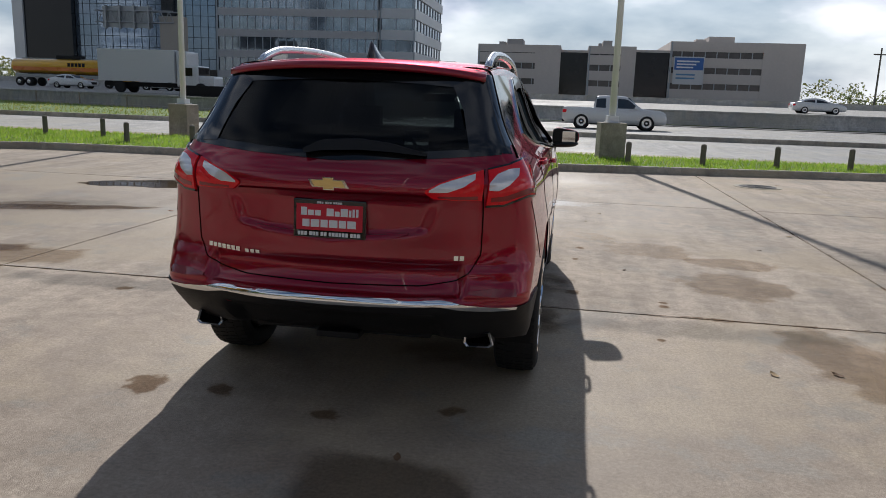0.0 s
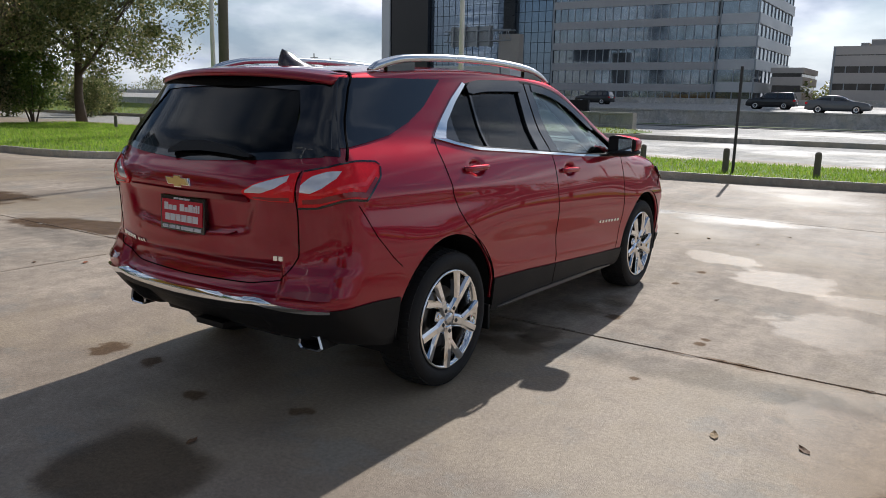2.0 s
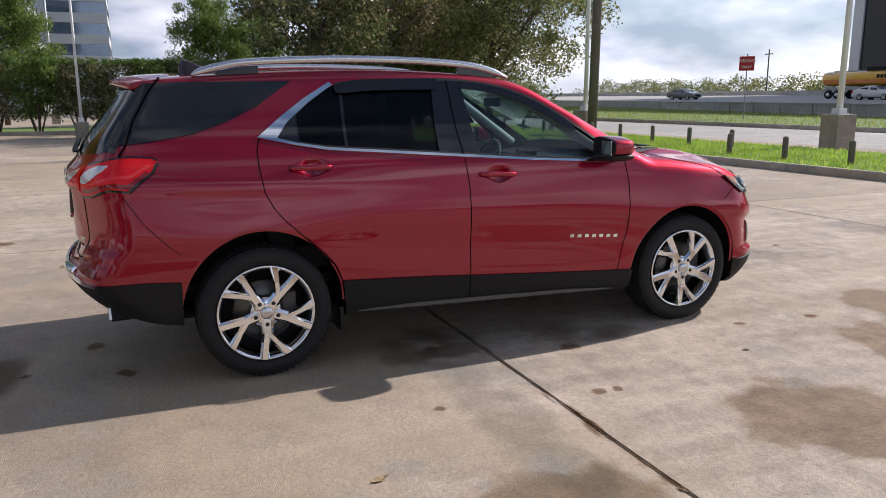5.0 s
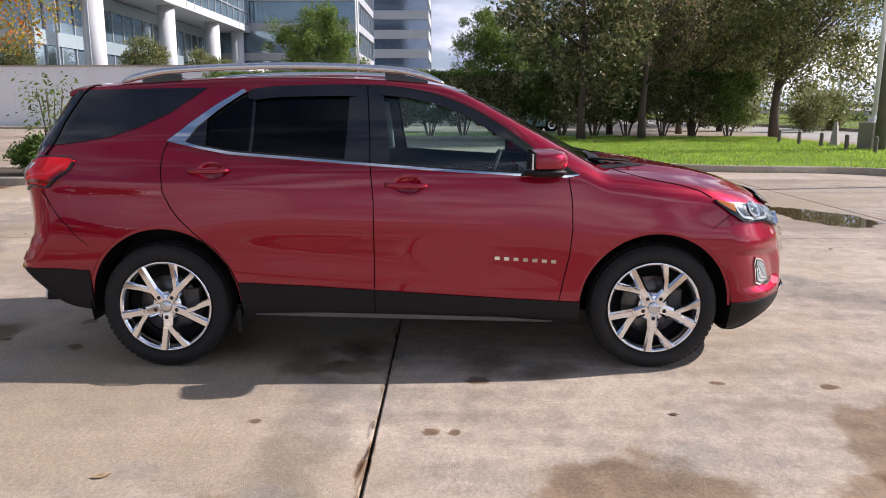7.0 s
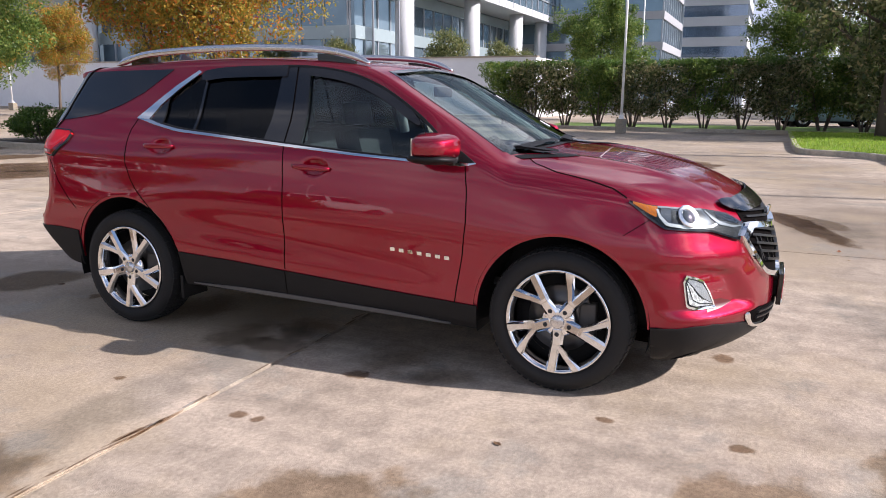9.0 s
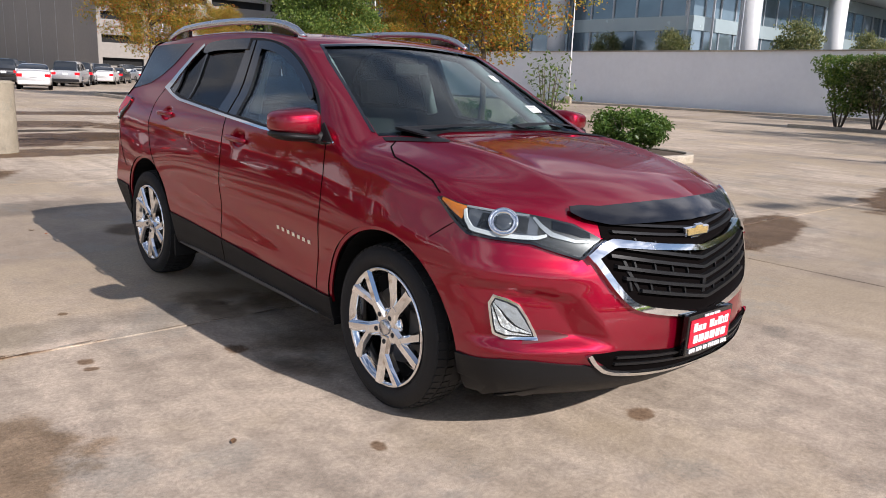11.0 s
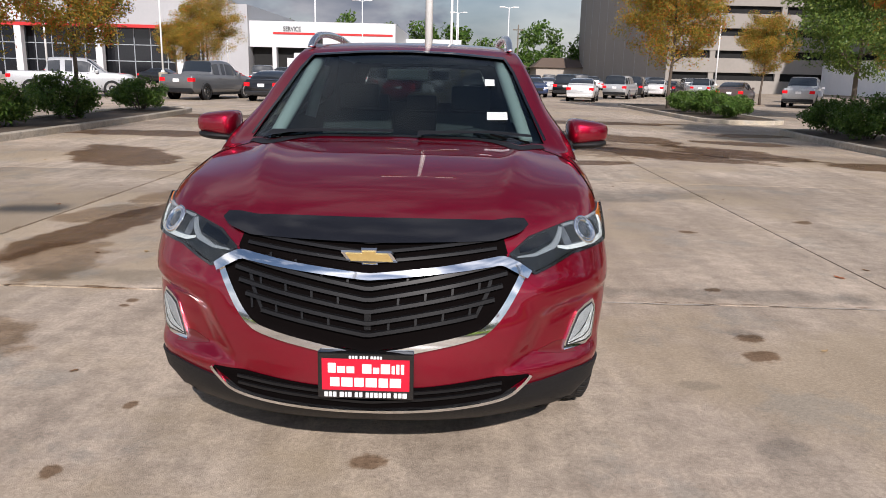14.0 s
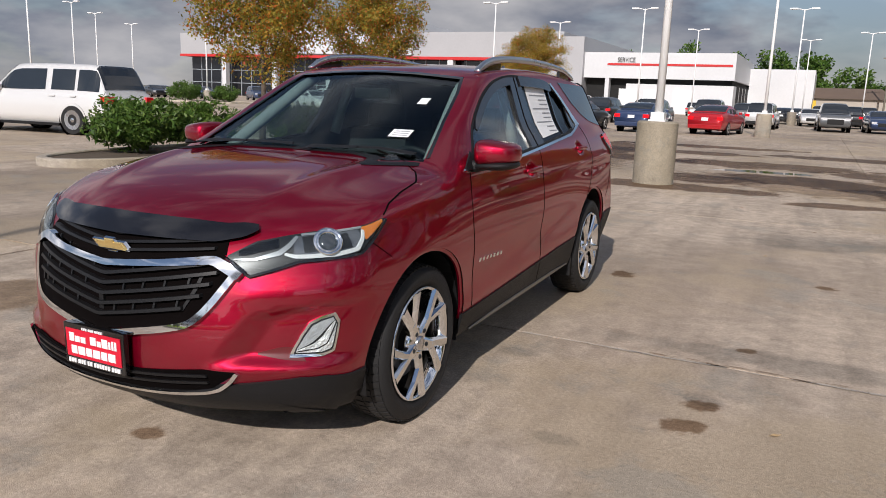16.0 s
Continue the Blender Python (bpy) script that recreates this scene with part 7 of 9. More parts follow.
    for a, b in zip(rings, rings[1:] + rings[:1]):
        for q in range(6):
            f = bm.faces.new((a[q], a[(q + 1) % 6], b[(q + 1) % 6], b[q]))
            f.material_index = 0 if a is rings[0] or a is rings[1] else 1
    bmesh.ops.recalc_face_normals(bm, faces=bm.faces)
    tip = part("exhaust_tip", bm, [SILVER, BLACKPL], suv, "chrome-rimmed trapezoid exhaust tip")
    bm = bmesh.new()
    bm.faces.new([bm.verts.new((s * (0.640 + u * 0.835), -2.095 + 0.12 * max(0.0, u), 0.380 + w * 0.835)) for u, w in outer])
    part("exhaust_bore", bm, SEAM, tip)
CHR_R = [(-0.80, 0.552), (-0.70, 0.553), (-0.58, 0.562), (-0.48, 0.586), (-0.35, 0.580), (0.0, 0.570), (0.35, 0.580), (0.48, 0.586), (0.58, 0.562), (0.70, 0.553), (0.80, 0.552)]
chr3 = P("rear", *CHR_R)
band("bumper_moulding", chr3, [0.012, 0.020, 0.026, 0.034, 0.036, 0.036, 0.036, 0.034, 0.026, 0.020, 0.012], CHROME, suv, 0.014, 0.014, 60, 5, "polished chrome rear bumper strip")
lowr = P("right", (-1.775, 0.330), (-1.90, 0.350), (-2.04, 0.385)) + P("rear", (0.70, 0.40), (0.55, 0.375), (0.30, 0.372), (0, 0.372))
upr = P("right", (-1.775, 0.556), (-1.95, 0.566), (-2.06, 0.565)) + P("rear", (0.74, 0.553), (0.58, 0.562), (0.48, 0.578), (0.30, 0.575), (0, 0.566))
plate("rear_bumper_cladding", lowr + [(-x, y, z) for x, y, z in lowr[-2::-1]], upr + [(-x, y, z) for x, y, z in upr[-2::-1]], BLACKPL, suv, 0.008, 0.014, 90, 9, "dark grey textured plastic lower bumper")
part("rear_diffuser", box(-0.42, 0.42, -2.10, -1.9, 0.352, 0.42, 0.02), BLACKPL, suv)
part("tow_cover", box(-0.10, 0.10, -2.17, -2.05, 0.345, 0.375, 0.006), BLACKPL, suv)
band("gate_lip", P("rear", (-0.34, 0.868), (-0.22, 0.842), (0, 0.826), (0.22, 0.842), (0.34, 0.868)), [0.004, 0.03, 0.034, 0.03, 0.004], PAINT, suv, 0.012, 0.014, 40, 5)
band("gate_bar", P("rear", (-0.42, 1.012), (0, 1.005), (0.42, 1.012)), [0.016, 0.026, 0.016], PAINT, suv, 0.010, 0.014, 40, 5)
ribbon("rear_wiper", [(-0.13, 1.196), (-0.05, 1.222), (0.10, 1.232), (0.25, 1.222), (0.40, 1.198)], [0.020, 0.044, 0.046, 0.034, 0.010], "rear", BLACKPL, suv, 0.034, 0.020, 30, 5, "black rear wiper arm")


def bowtie(parent, x, y, z, face, sc, tilt):
    """A plain gold cross-shaped badge with a chrome rim."""
    shape = [(-0.092, -0.017), (-0.072, 0.017), (-0.024, 0.017), (-0.024, 0.028), (0.026, 0.028), (0.026, 0.017), (0.092, 0.017), (0.072, -0.017), (0.024, -0.017), (0.024, -0.028), (-0.026, -0.028), (-0.026, -0.017)]
    rim = None
    for name, k, d0, d1, mt in (("badge", 1.0, 0.0, 0.012, CHROME), ("badge_face", 0.84, 0.010, 0.016, GOLD)):
        bm = bmesh.new()
        lo = [bm.verts.new((u * k * sc, d0, v * k * sc)) for u, v in shape]
        hi = [bm.verts.new((u * k * sc * 0.97, d1, v * k * sc * 0.97)) for u, v in shape]
        bm.faces.new(lo)
        bm.faces.new(hi[::-1])
        for i in range(12):
            bm.faces.new((lo[i], hi[i], hi[(i + 1) % 12], lo[(i + 1) % 12]))
        bmesh.ops.recalc_face_normals(bm, faces=bm.faces)
        m = pose(x, y, z, 0, 0, 0 if face > 0 else 180) @ pose(0, 0, 0, tilt, 0, 0)
        bmesh.ops.transform(bm, matrix=m, verts=bm.verts)
        ob = part(name, bm, mt, rim or parent, "gold badge with a chrome rim" if rim is None else "")
        rim = rim or ob


bowtie(suv, 0, float(skin([(0, 1.066)], "rear")[0][1]) + 0.004, 1.066, -1, 1.0, 0)


def plate_sign(y, z, face, tilt=0.0):
    """A dealer's plate in a black frame; its lettering is plain bars."""
    m = pose(0, y, z, 0, 0, 0 if face > 0 else 180) @ pose(0, 0, 0, tilt, 0, 0)

    def put(name, x0, x1, y0, y1, z0, z1, mt, par, label="", bevel=0.0):
        bm = box(x0, x1, y0, y1, z0, z1, bevel)
        bmesh.ops.transform(bm, matrix=m, verts=bm.verts)
        return part(name, bm, mt, par, label)
    fr = put("plate_frame", -0.160, 0.160, -0.012, 0.012, -0.082, 0.082, GLOSSBLK, suv, "black plate frame with a red plate and white bars of lettering", 0.004)
    put("plate", -0.146, 0.146, 0.008, 0.015, -0.050, 0.062, PLATERED, fr, "red plate")
    rows = ((0.0690, 0.0085, -0.055, 0.055, (3, 3, 3, 1, 3, 3, 3, 1, 3, 3, 3, 3), (1.0,)),
            (0.030, 0.034, -0.125, 0.128, (5, 5, 5, 3, 6, 4, 6, 2, 2, 2), (1.0, 0.68, 0.68, 0.0, 0.95, 0.62, 1.0, 0.85, 1.0, 1.0)),
            (-0.020, 0.032, -0.118, 0.118, (5, 6, 5, 6, 5, 6), (1.0,)),
            (-0.0655, 0.016, -0.138, 0.138, (3, 3, 3, 1, 4, 2, 3, 1, 3, 3, 1, 3, 3, 3, 3, 3, 3, 1, 3, 3, 4), (1.0,)))
    for zc, h, xa, xb, widths, tall in rows:
        unit = (xb - xa) / (sum(widths) + len(widths) - 1)
        u = xa
        for i, wd in enumerate(widths):
            hh = h * tall[i % len(tall)]
            if hh and wd > 1:
                put("bar", -(u + wd * unit), -u, 0.013, 0.0175, zc - h / 2, zc - h / 2 + hh, WHITEPR, fr)
            u += (wd + 1) * unit
    return fr


plate_sign(float(skin([(0, 0.91)], "rear")[0][1]) - 0.012, 0.912, -1, 3)
# tailgate lettering as bars
for i in range(7):
    ribbon("badge_bar", [(-0.588 + i * 0.0245 + (0.0), 0.757 - i * 0.0012), (-0.588 + i * 0.0245 + 0.019, 0.757 - i * 0.0012)], 0.020, "rear", CHROME, suv, 0.006, 0.006, 4, 3)
for i in range(3):
    ribbon("badge_bar", [(-0.395 + i * 0.026, 0.746), (-0.377 + i * 0.026, 0.746)], 0.016, "rear", CHROME, suv, 0.006, 0.006, 4, 3)
for i in range(2):
    ribbon("badge_bar", [(0.532 + i * 0.024, 0.765), (0.550 + i * 0.024, 0.765)], 0.020, "rear", CHROME, suv, 0.006, 0.006, 4, 3)

# roof rails and antenna
rail_yz = smooth_path([(-1.64, 1.588), (-1.57, 1.610), (-1.46, 1.636), (-1.34, 1.652), (-1.05, 1.668), (-0.73, 1.675), (-0.40, 1.671), (-0.10, 1.653), (0.06, 1.625), (0.19, 1.582)], 6)
for s in (-1, 1):
    bm = bmesh.new()
    rings = []
    for i, (y, z) in enumerate(rail_yz):
        e = min(1.0, 0.35 + min(i, len(rail_yz) - 1 - i) / 6)
        x = 0.575
        sec = [(-0.017, -0.013), (-0.016, 0.016), (-0.007, 0.024), (0.007, 0.024), (0.017, 0.014), (0.020, -0.013)]
        rings.append([bm.verts.new((s * (x + u), y, z + v * e)) for u, v in sec])
    for a, b in zip(rings, rings[1:]):
        for q in range(6):
            bm.faces.new((a[q], a[(q + 1) % 6], b[(q + 1) % 6], b[q]))
    bm.faces.new(rings[0])
    bm.faces.new(rings[-1])
    bmesh.ops.recalc_face_normals(bm, faces=bm.faces)
    rail = part("roof_rail", bm, SILVER, suv, "satin silver roof rail", smooth=True)
    for y0, y1 in ((-1.52, -1.30), (-0.14, 0.10)):
        bm = bmesh.new()
        cols = []
        for y in np.linspace(y0, y1, 10):
            zr = float(np.interp(y, [p[0] for p in rail_yz], [p[1] for p in rail_yz])) - 0.016
            zb = float(skin([(0.575, y)], "top")[0][2]) - 0.01
            cols.append([bm.verts.new((s * (0.575 + u), y, z)) for u, z in ((-0.012, zb), (-0.012, zr), (0.012, zr), (0.012, zb))])
        for a, b in zip(cols, cols[1:]):
            for q in range(4):
                bm.faces.new((a[q], a[(q + 1) % 4], b[(q + 1) % 4], b[q]))
        bm.faces.new(cols[0])
        bm.faces.new(cols[-1])
        bmesh.ops.recalc_face_normals(bm, faces=bm.faces)
        part("rail_foot", bm, GLOSSBLK, rail)
bm = bmesh.new()
rings = []
for u, w, h in ((-0.04, 0.022, 0.004), (0.03, 0.034, 0.024), (0.10, 0.034, 0.054), (0.155, 0.029, 0.084), (0.19, 0.022, 0.094), (0.207, 0.013, 0.06), (0.213, 0.011, 0.006)):
    y = -1.46 - u
    zb = float(skin([(0, y)], "top")[0][2]) - 0.004
    rings.append([bm.verts.new((x * w, y, zb + z * h + 0.003)) for x, z in ((-1.25, 0), (-0.9, 0.4), (-0.35, 0.9), (0, 1), (0.35, 0.9), (0.9, 0.4), (1.25, 0))])
for a, b in zip(rings, rings[1:]):
    for q in range(6):
        bm.faces.new((a[q], a[q + 1], b[q + 1], b[q]))
bm.faces.new(rings[0])
bm.faces.new(rings[-1])
bmesh.ops.recalc_face_normals(bm, faces=bm.faces)
part("antenna", bm, surface("antenna_paint", (0.022, 0.008, 0.010), 0.25, coat=0.8), suv, "dark shark-fin antenna", smooth=True)

# windscreen
wsl = [(-0.716, 1.118), (-0.35, 1.146), (0, 1.151), (0.35, 1.146), (0.716, 1.118)]
wsu = [(-0.543, 1.538), (-0.25, 1.560), (0, 1.567), (0.25, 1.560), (0.543, 1.538)]
panel("windscreen", wsl, wsu, "front", WSGLASS, suv, -0.006, 0.004, 30, 16, "clear windscreen with a faint green tint")
for s in (-1, 1):
    ribbon("screen_seal", [(s * 0.708, 1.143), (s * 0.642, 1.30), (s * 0.583, 1.46), (s * 0.539, 1.535)], 0.013, "front", GLOSSBLK, suv, 0.003, 0.010, 30, 3)
ribbon("screen_seal", [(-0.54, 1.536), (-0.25, 1.558), (0, 1.565), (0.25, 1.558), (0.54, 1.536)], 0.013, "front", GLOSSBLK, suv, 0.003, 0.010, 30, 3)
panel("cowl", [(-0.70, 1.112), (-0.35, 1.146), (0, 1.152), (0.35, 1.146), (0.70, 1.112)], [(-0.69, 1.124), (-0.35, 1.152), (0, 1.158), (0.35, 1.152), (0.69, 1.124)], "front", BLACKPL, suv, 0.003, 0.012, 40, 4, "black plastic cowl")
for pts in ([(0.60, 1.156), (0.45, 1.168), (0.20, 1.176), (0.02, 1.176)], [(-0.10, 1.168), (-0.25, 1.177), (-0.45, 1.178), (-0.64, 1.162)]):
    w = ribbon("wiper_blade", pts, 0.009, "front", BLACKPL, suv, 0.014, 0.010, 24, 3, "black wiper blade")
    ribbon("wiper_arm", [pts[0], (pts[0][0] * 0.8 + pts[1][0] * 0.2, pts[0][1] + 0.006), ((pts[1][0] + pts[2][0]) / 2, (pts[1][1] + pts[2][1]) / 2)], [0.022, 0.012, 0.007], "front", BLACKPL, w, 0.022, 0.010, 16, 3)
ribbon("sticker", [(-0.532, 1.246), (-0.430, 1.246)], 0.034, "front", PAPER, suv, 0.0, 0.0015, 8, 4, "white paper sticker behind the windscreen")
ribbon("sticker", [(-0.475, 1.405), (-0.425, 1.405)], 0.032, "front", PAPER, suv, 0.0, 0.0015, 8, 4, "white inspection sticker behind the windscreen")
for k in range(3):
    ribbon("bar", [(-0.520, 1.255 - 0.009 * k), (-0.445, 1.255 - 0.009 * k)], 0.003, "front", PRINTGREY, suv, 0.0008, 0.0006, 6, 2)
wl_lo, wl_up = between(-0.80, -0.42, lowc, topc, 8)
wl_lo[:, 1] += 0.03
wl_up[:, 1] -= 0.05
paper = panel("window_sheet", wl_lo, wl_up, "left", PAPER, suv, -0.010, 0.002, 10, 8, "white printed sheet on the window")
for k in range(9):
    ribbon("bar", [(-0.78, 1.46 - 0.028 * k), (-0.78 + (0.16 if k % 3 else 0.32), 1.46 - 0.028 * k)], 0.007, "left", PRINTGREY, paper, -0.008, 0.001, 6, 2)

# grille, deflector, lamps
gr = panel("grille", [(-0.535, 0.782), (-0.43, 0.608), (-0.2, 0.558), (0, 0.528), (0.2, 0.558), (0.43, 0.608), (0.535, 0.782)],
           [(-0.535, 0.790), (-0.44, 0.812), (-0.2, 0.785), (0, 0.766), (0.2, 0.785), (0.44, 0.812), (0.535, 0.790)], "front", SEAM, suv, 0.004, 0.012, 50, 10, "black grille with horizontal slats")
for zc, half in ((0.738, 0.480), (0.702, 0.468), (0.664, 0.452), (0.626, 0.425), (0.588, 0.365)):
    pts = [(x, zc + 0.075 * abs(x) / 0.44) for x in np.linspace(-half, half, 21)]
    ribbon("slat", pts, 0.012, "front", GRILLEBLK, gr, 0.024, 0.022, 40, 4, "satin black slat")
for x in (-0.37, -0.28, -0.19, -0.10, 0.10, 0.19, 0.28, 0.37):
    for k, (za, zb) in enumerate(((0.738, 0.772), (0.664, 0.702), (0.588, 0.626))):
        xk, lift = x + 0.03 * (k - 1), 0.075 * abs(x) / 0.44
        ribbon("fin", [(xk, za + lift), (xk * 1.01, zb + lift)], 0.008, "front", GRILLEBLK, gr, 0.014, 0.012, 4, 3)
for s in (-1, 1):
    ribbon("grille_blade", [(s * 0.415, 0.775), (s * 0.40, 0.72), (s * 0.36, 0.64)], [0.010, 0.014, 0.010], "front", GRILLEBLK, gr, 0.010, 0.01, 12, 3)
part("sensor_block", box(-0.012, 0.012, 2.27, 2.30, 0.60, 0.665, 0.004), BLACKPL, gr)
ug = panel("upper_grille", [(-0.47, 0.838), (-0.25, 0.815), (0, 0.790), (0.25, 0.815), (0.47, 0.838)], [(-0.44, 0.935), (-0.25, 0.925), (0, 0.905), (0.25, 0.925), (0.44, 0.935)], "front", SEAM, suv, 0.004, 0.012, 40, 8, "narrow black upper grille")
for zc, half in ((0.822, 0.43), (0.850, 0.42), (0.880, 0.41)):
    pts = [(x, zc + 0.040 * abs(x) / 0.44) for x in np.linspace(-half, half, 21)]
    ribbon("slat", pts, 0.009, "front", GRILLEBLK, ug, 0.020, 0.018, 40, 4)
fr_top = [(-0.548, 0.772), (-0.50, 0.802), (-0.452, 0.826), (-0.25, 0.803), (0, 0.779), (0.25, 0.803), (0.452, 0.826), (0.50, 0.802), (0.548, 0.772)]
ribbon("grille_frame", fr_top, [0.028, 0.034, 0.030, 0.023, 0.022, 0.023, 0.030, 0.034, 0.028], "front", CHROME, suv, 0.032, 0.03, 60, 5, "polished chrome grille frame")
fr_bot = [(-0.530, 0.785), (-0.495, 0.720), (-0.450, 0.650), (-0.40, 0.600), (-0.34, 0.578), (-0.2, 0.550), (0, 0.518), (0.2, 0.550), (0.34, 0.578), (0.40, 0.600), (0.450, 0.650), (0.495, 0.720), (0.530, 0.785)]
ribbon("grille_frame", smooth_path(fr_bot, 4), 0.025, "front", CHROME, suv, 0.022, 0.022, 80, 5, "polished chrome grille frame")
bowtie(suv, 0, float(skin([(0, 0.842)], "front")[0][1]) + 0.022, 0.842, 1, 1.05, -18)
band("bonnet_deflector", P("top", (-0.528, 2.014), (-0.495, 2.038), (-0.42, 2.080), (-0.2, 2.125), (0, 2.138), (0.2, 2.125), (0.42, 2.080), (0.495, 2.038), (0.528, 2.014)), [0.022, 0.052, 0.066, 0.074, 0.078, 0.074, 0.066, 0.052, 0.022], SMOKE, suv, 0.026, 0.008, 60, 8, "smoked acrylic bonnet deflector")
for s in (-1, 1):
    mir = s < 0
    up3 = P("right", (1.668, 0.956), (1.75, 0.940), (1.86, 0.924)) + P("front", (0.70, 0.922), (0.62, 0.905), (0.545, 0.886), (0.475, 0.838))
    lo3 = P("right", (1.668, 0.950), (1.752, 0.890), (1.83, 0.842)) + P("front", (0.70, 0.822), (0.63, 0.793), (0.563, 0.770), (0.475, 0.830))
    hl = plate("headlamp", lo3, up3, LAMPDARK, suv, 0.004, 0.02, 40, 10, "clear headlamp with a projector and grey reflector", mir)
    mid = lambda a, q: [tuple(np.array(l) * (1 - q) + np.array(u) * q) for l, u in zip(resample(lo3, a), resample(up3, a))]
    at = lambda *sq: [mid(40, q)[int(s_)] for s_, q in sq]
    plate("reflector_bowl", mid(40, 0.22)[9:25], mid(40, 0.92)[9:25], LAMPGREY, hl, 0.006, 0.004, 24, 6, "", mir)
    plate("bowl_shade", mid(40, 0.30)[12:23], mid(40, 0.86)[12:23], LAMPDARK, hl, 0.0075, 0.003, 20, 6, "dark bowl round the projector", mir)
    band("daytime_strip", at((8, 0.80), (9, 0.45), (11, 0.20), (16, 0.13), (21, 0.16), (24, 0.24), (26, 0.42)), [0.007, 0.010, 0.013, 0.014, 0.014, 0.013, 0.009], LAMPWHITE, hl, 0.011, 0.006, 50, 4, "white daytime strip", mir)
    band("inner_strip", at((23, 0.92), (25, 0.66), (27, 0.50), (32, 0.48), (37, 0.40)), [0.008, 0.014, 0.017, 0.010, 0.004], LAMPSTRIP, hl, 0.010, 0.006, 40, 4, "grey reflector blade", mir)
    plate("upper_panel", mid(40, 0.66)[27:37], mid(40, 0.94)[27:37], GLOSSBLK, hl, 0.007, 0.004, 14, 4, "black inner panel", mir)
    band("upper_strip", at((8, 0.94), (16, 0.95), (22, 0.95)), 0.008, LAMPSTRIP, hl, 0.009, 0.006, 30, 3, "", mir)
    band("lamp_rim", lo3, 0.008, GLOSSBLK, hl, 0.0165, 0.010, 60, 3, "black lamp rim", mir)
    plate("indicator", mid(40, 0.30)[1:9], mid(40, 0.95)[1:9], AMBER, hl, 0.009, 0.004, 12, 5, "amber side marker", mir)
    c = np.array(mid(40, 0.60)[17])
    nrm = Vector(skin_normals(project([c], 0.0))[0])
    base = Vector(project([c], 0.007)[0])
    for nm, prof, mt in (("projector_ring", [(0.054, 0.0), (0.055, 0.009), (0.047, 0.011), (0.044, 0.004), (0.041, 0.010), (0.037, 0.011), (0.035, 0.0)], CHROME), ("projector", [(0.036, 0.002), (0.030, 0.007), (0.016, 0.010), (0.002, 0.011)], surface("projector_glass", (0.05, 0.06, 0.07), 0.04, 0.2, coat=1.0))):
        bm = lathe(prof, 28)
        bmesh.ops.transform(bm, matrix=Matrix.Translation(base - nrm * 0.002) @ nrm.to_track_quat("Z", "Y").to_matrix().to_4x4(), verts=bm.verts)
        if mir:
            bmesh.ops.scale(bm, vec=(-1, 1, 1), verts=bm.verts)
            bmesh.ops.reverse_faces(bm, faces=bm.faces)
        part(nm, bm, mt, hl, smooth=True)
    plate("lamp_cover", lo3, up3, LENS, hl, 0.0160, 0.002, 40, 10, "clear polycarbonate cover", mir)
    # fog lamp in a chrome bezel
    fo_up = [(0.848, 1.945, 0.628), (0.808, 1.985, 0.616), (0.765, 2.015, 0.596), (0.735, 2.04, 0.546), (0.708, 2.06, 0.488)]
    fo_lo = [(0.854, 1.93, 0.596), (0.848, 1.94, 0.536), (0.838, 1.95, 0.476), (0.805, 1.985, 0.462), (0.700, 2.065, 0.464)]
    fg = plate("fog_lamp", fo_lo, fo_up, CHROME, suv, 0.010, 0.02, 24, 8, "fog lamp in a chrome bezel", mir)
    cen = np.mean(np.array(fo_lo + fo_up), 0)
    sh = lambda pts, k: [tuple(cen + (np.array(p) - cen) * k) for p in pts]
    plate("fog_pocket", sh(fo_lo, 0.86), sh(fo_up, 0.86), LAMPDARK, fg, 0.0125, 0.004, 20, 6, "black pocket inside the bezel", mir)
    mix3 = lambda q: [tuple(np.array(a) * (1 - q) + np.array(b) * q) for a, b in zip(sh(fo_lo, 0.80), sh(fo_up, 0.80))]
    plate("fog_pane", mix3(0.60), mix3(0.97), FOGREFL, fg, 0.0142, 0.004, 18, 5, "smoky upper pane", mir)
    plate("fog_reflector", mix3(0.04), mix3(0.52), CHROMEBOWL, fg, 0.0145, 0.005, 22, 6, "bright fluted bowl", mir)
    for q in (0.26,):
        band("flute", mix3(q), 0.004, LAMPDARK, fg, 0.0160, 0.003, 20, 3, "", mir)
    plate("fog_lens", sh(fo_lo, 0.82), sh(fo_up, 0.82), LENS, fg, 0.021, 0.002, 16, 5, "clear lens", mir)
    # darker red plate: the shade inside the bumper scoop, put into its colour
    plate("bumper_scoop", [(0.735, 2.02, 0.452), (0.66, 2.07, 0.462), (0.585, 2.10, 0.478)], [(0.722, 2.02, 0.50), (0.66, 2.07, 0.502), (0.585, 2.10, 0.484)], surface("scoop_shade", (0.10, 0.003, 0.006), 0.4, coat=0.5), suv, 0.002, 0.006, 14, 4, "", mir)
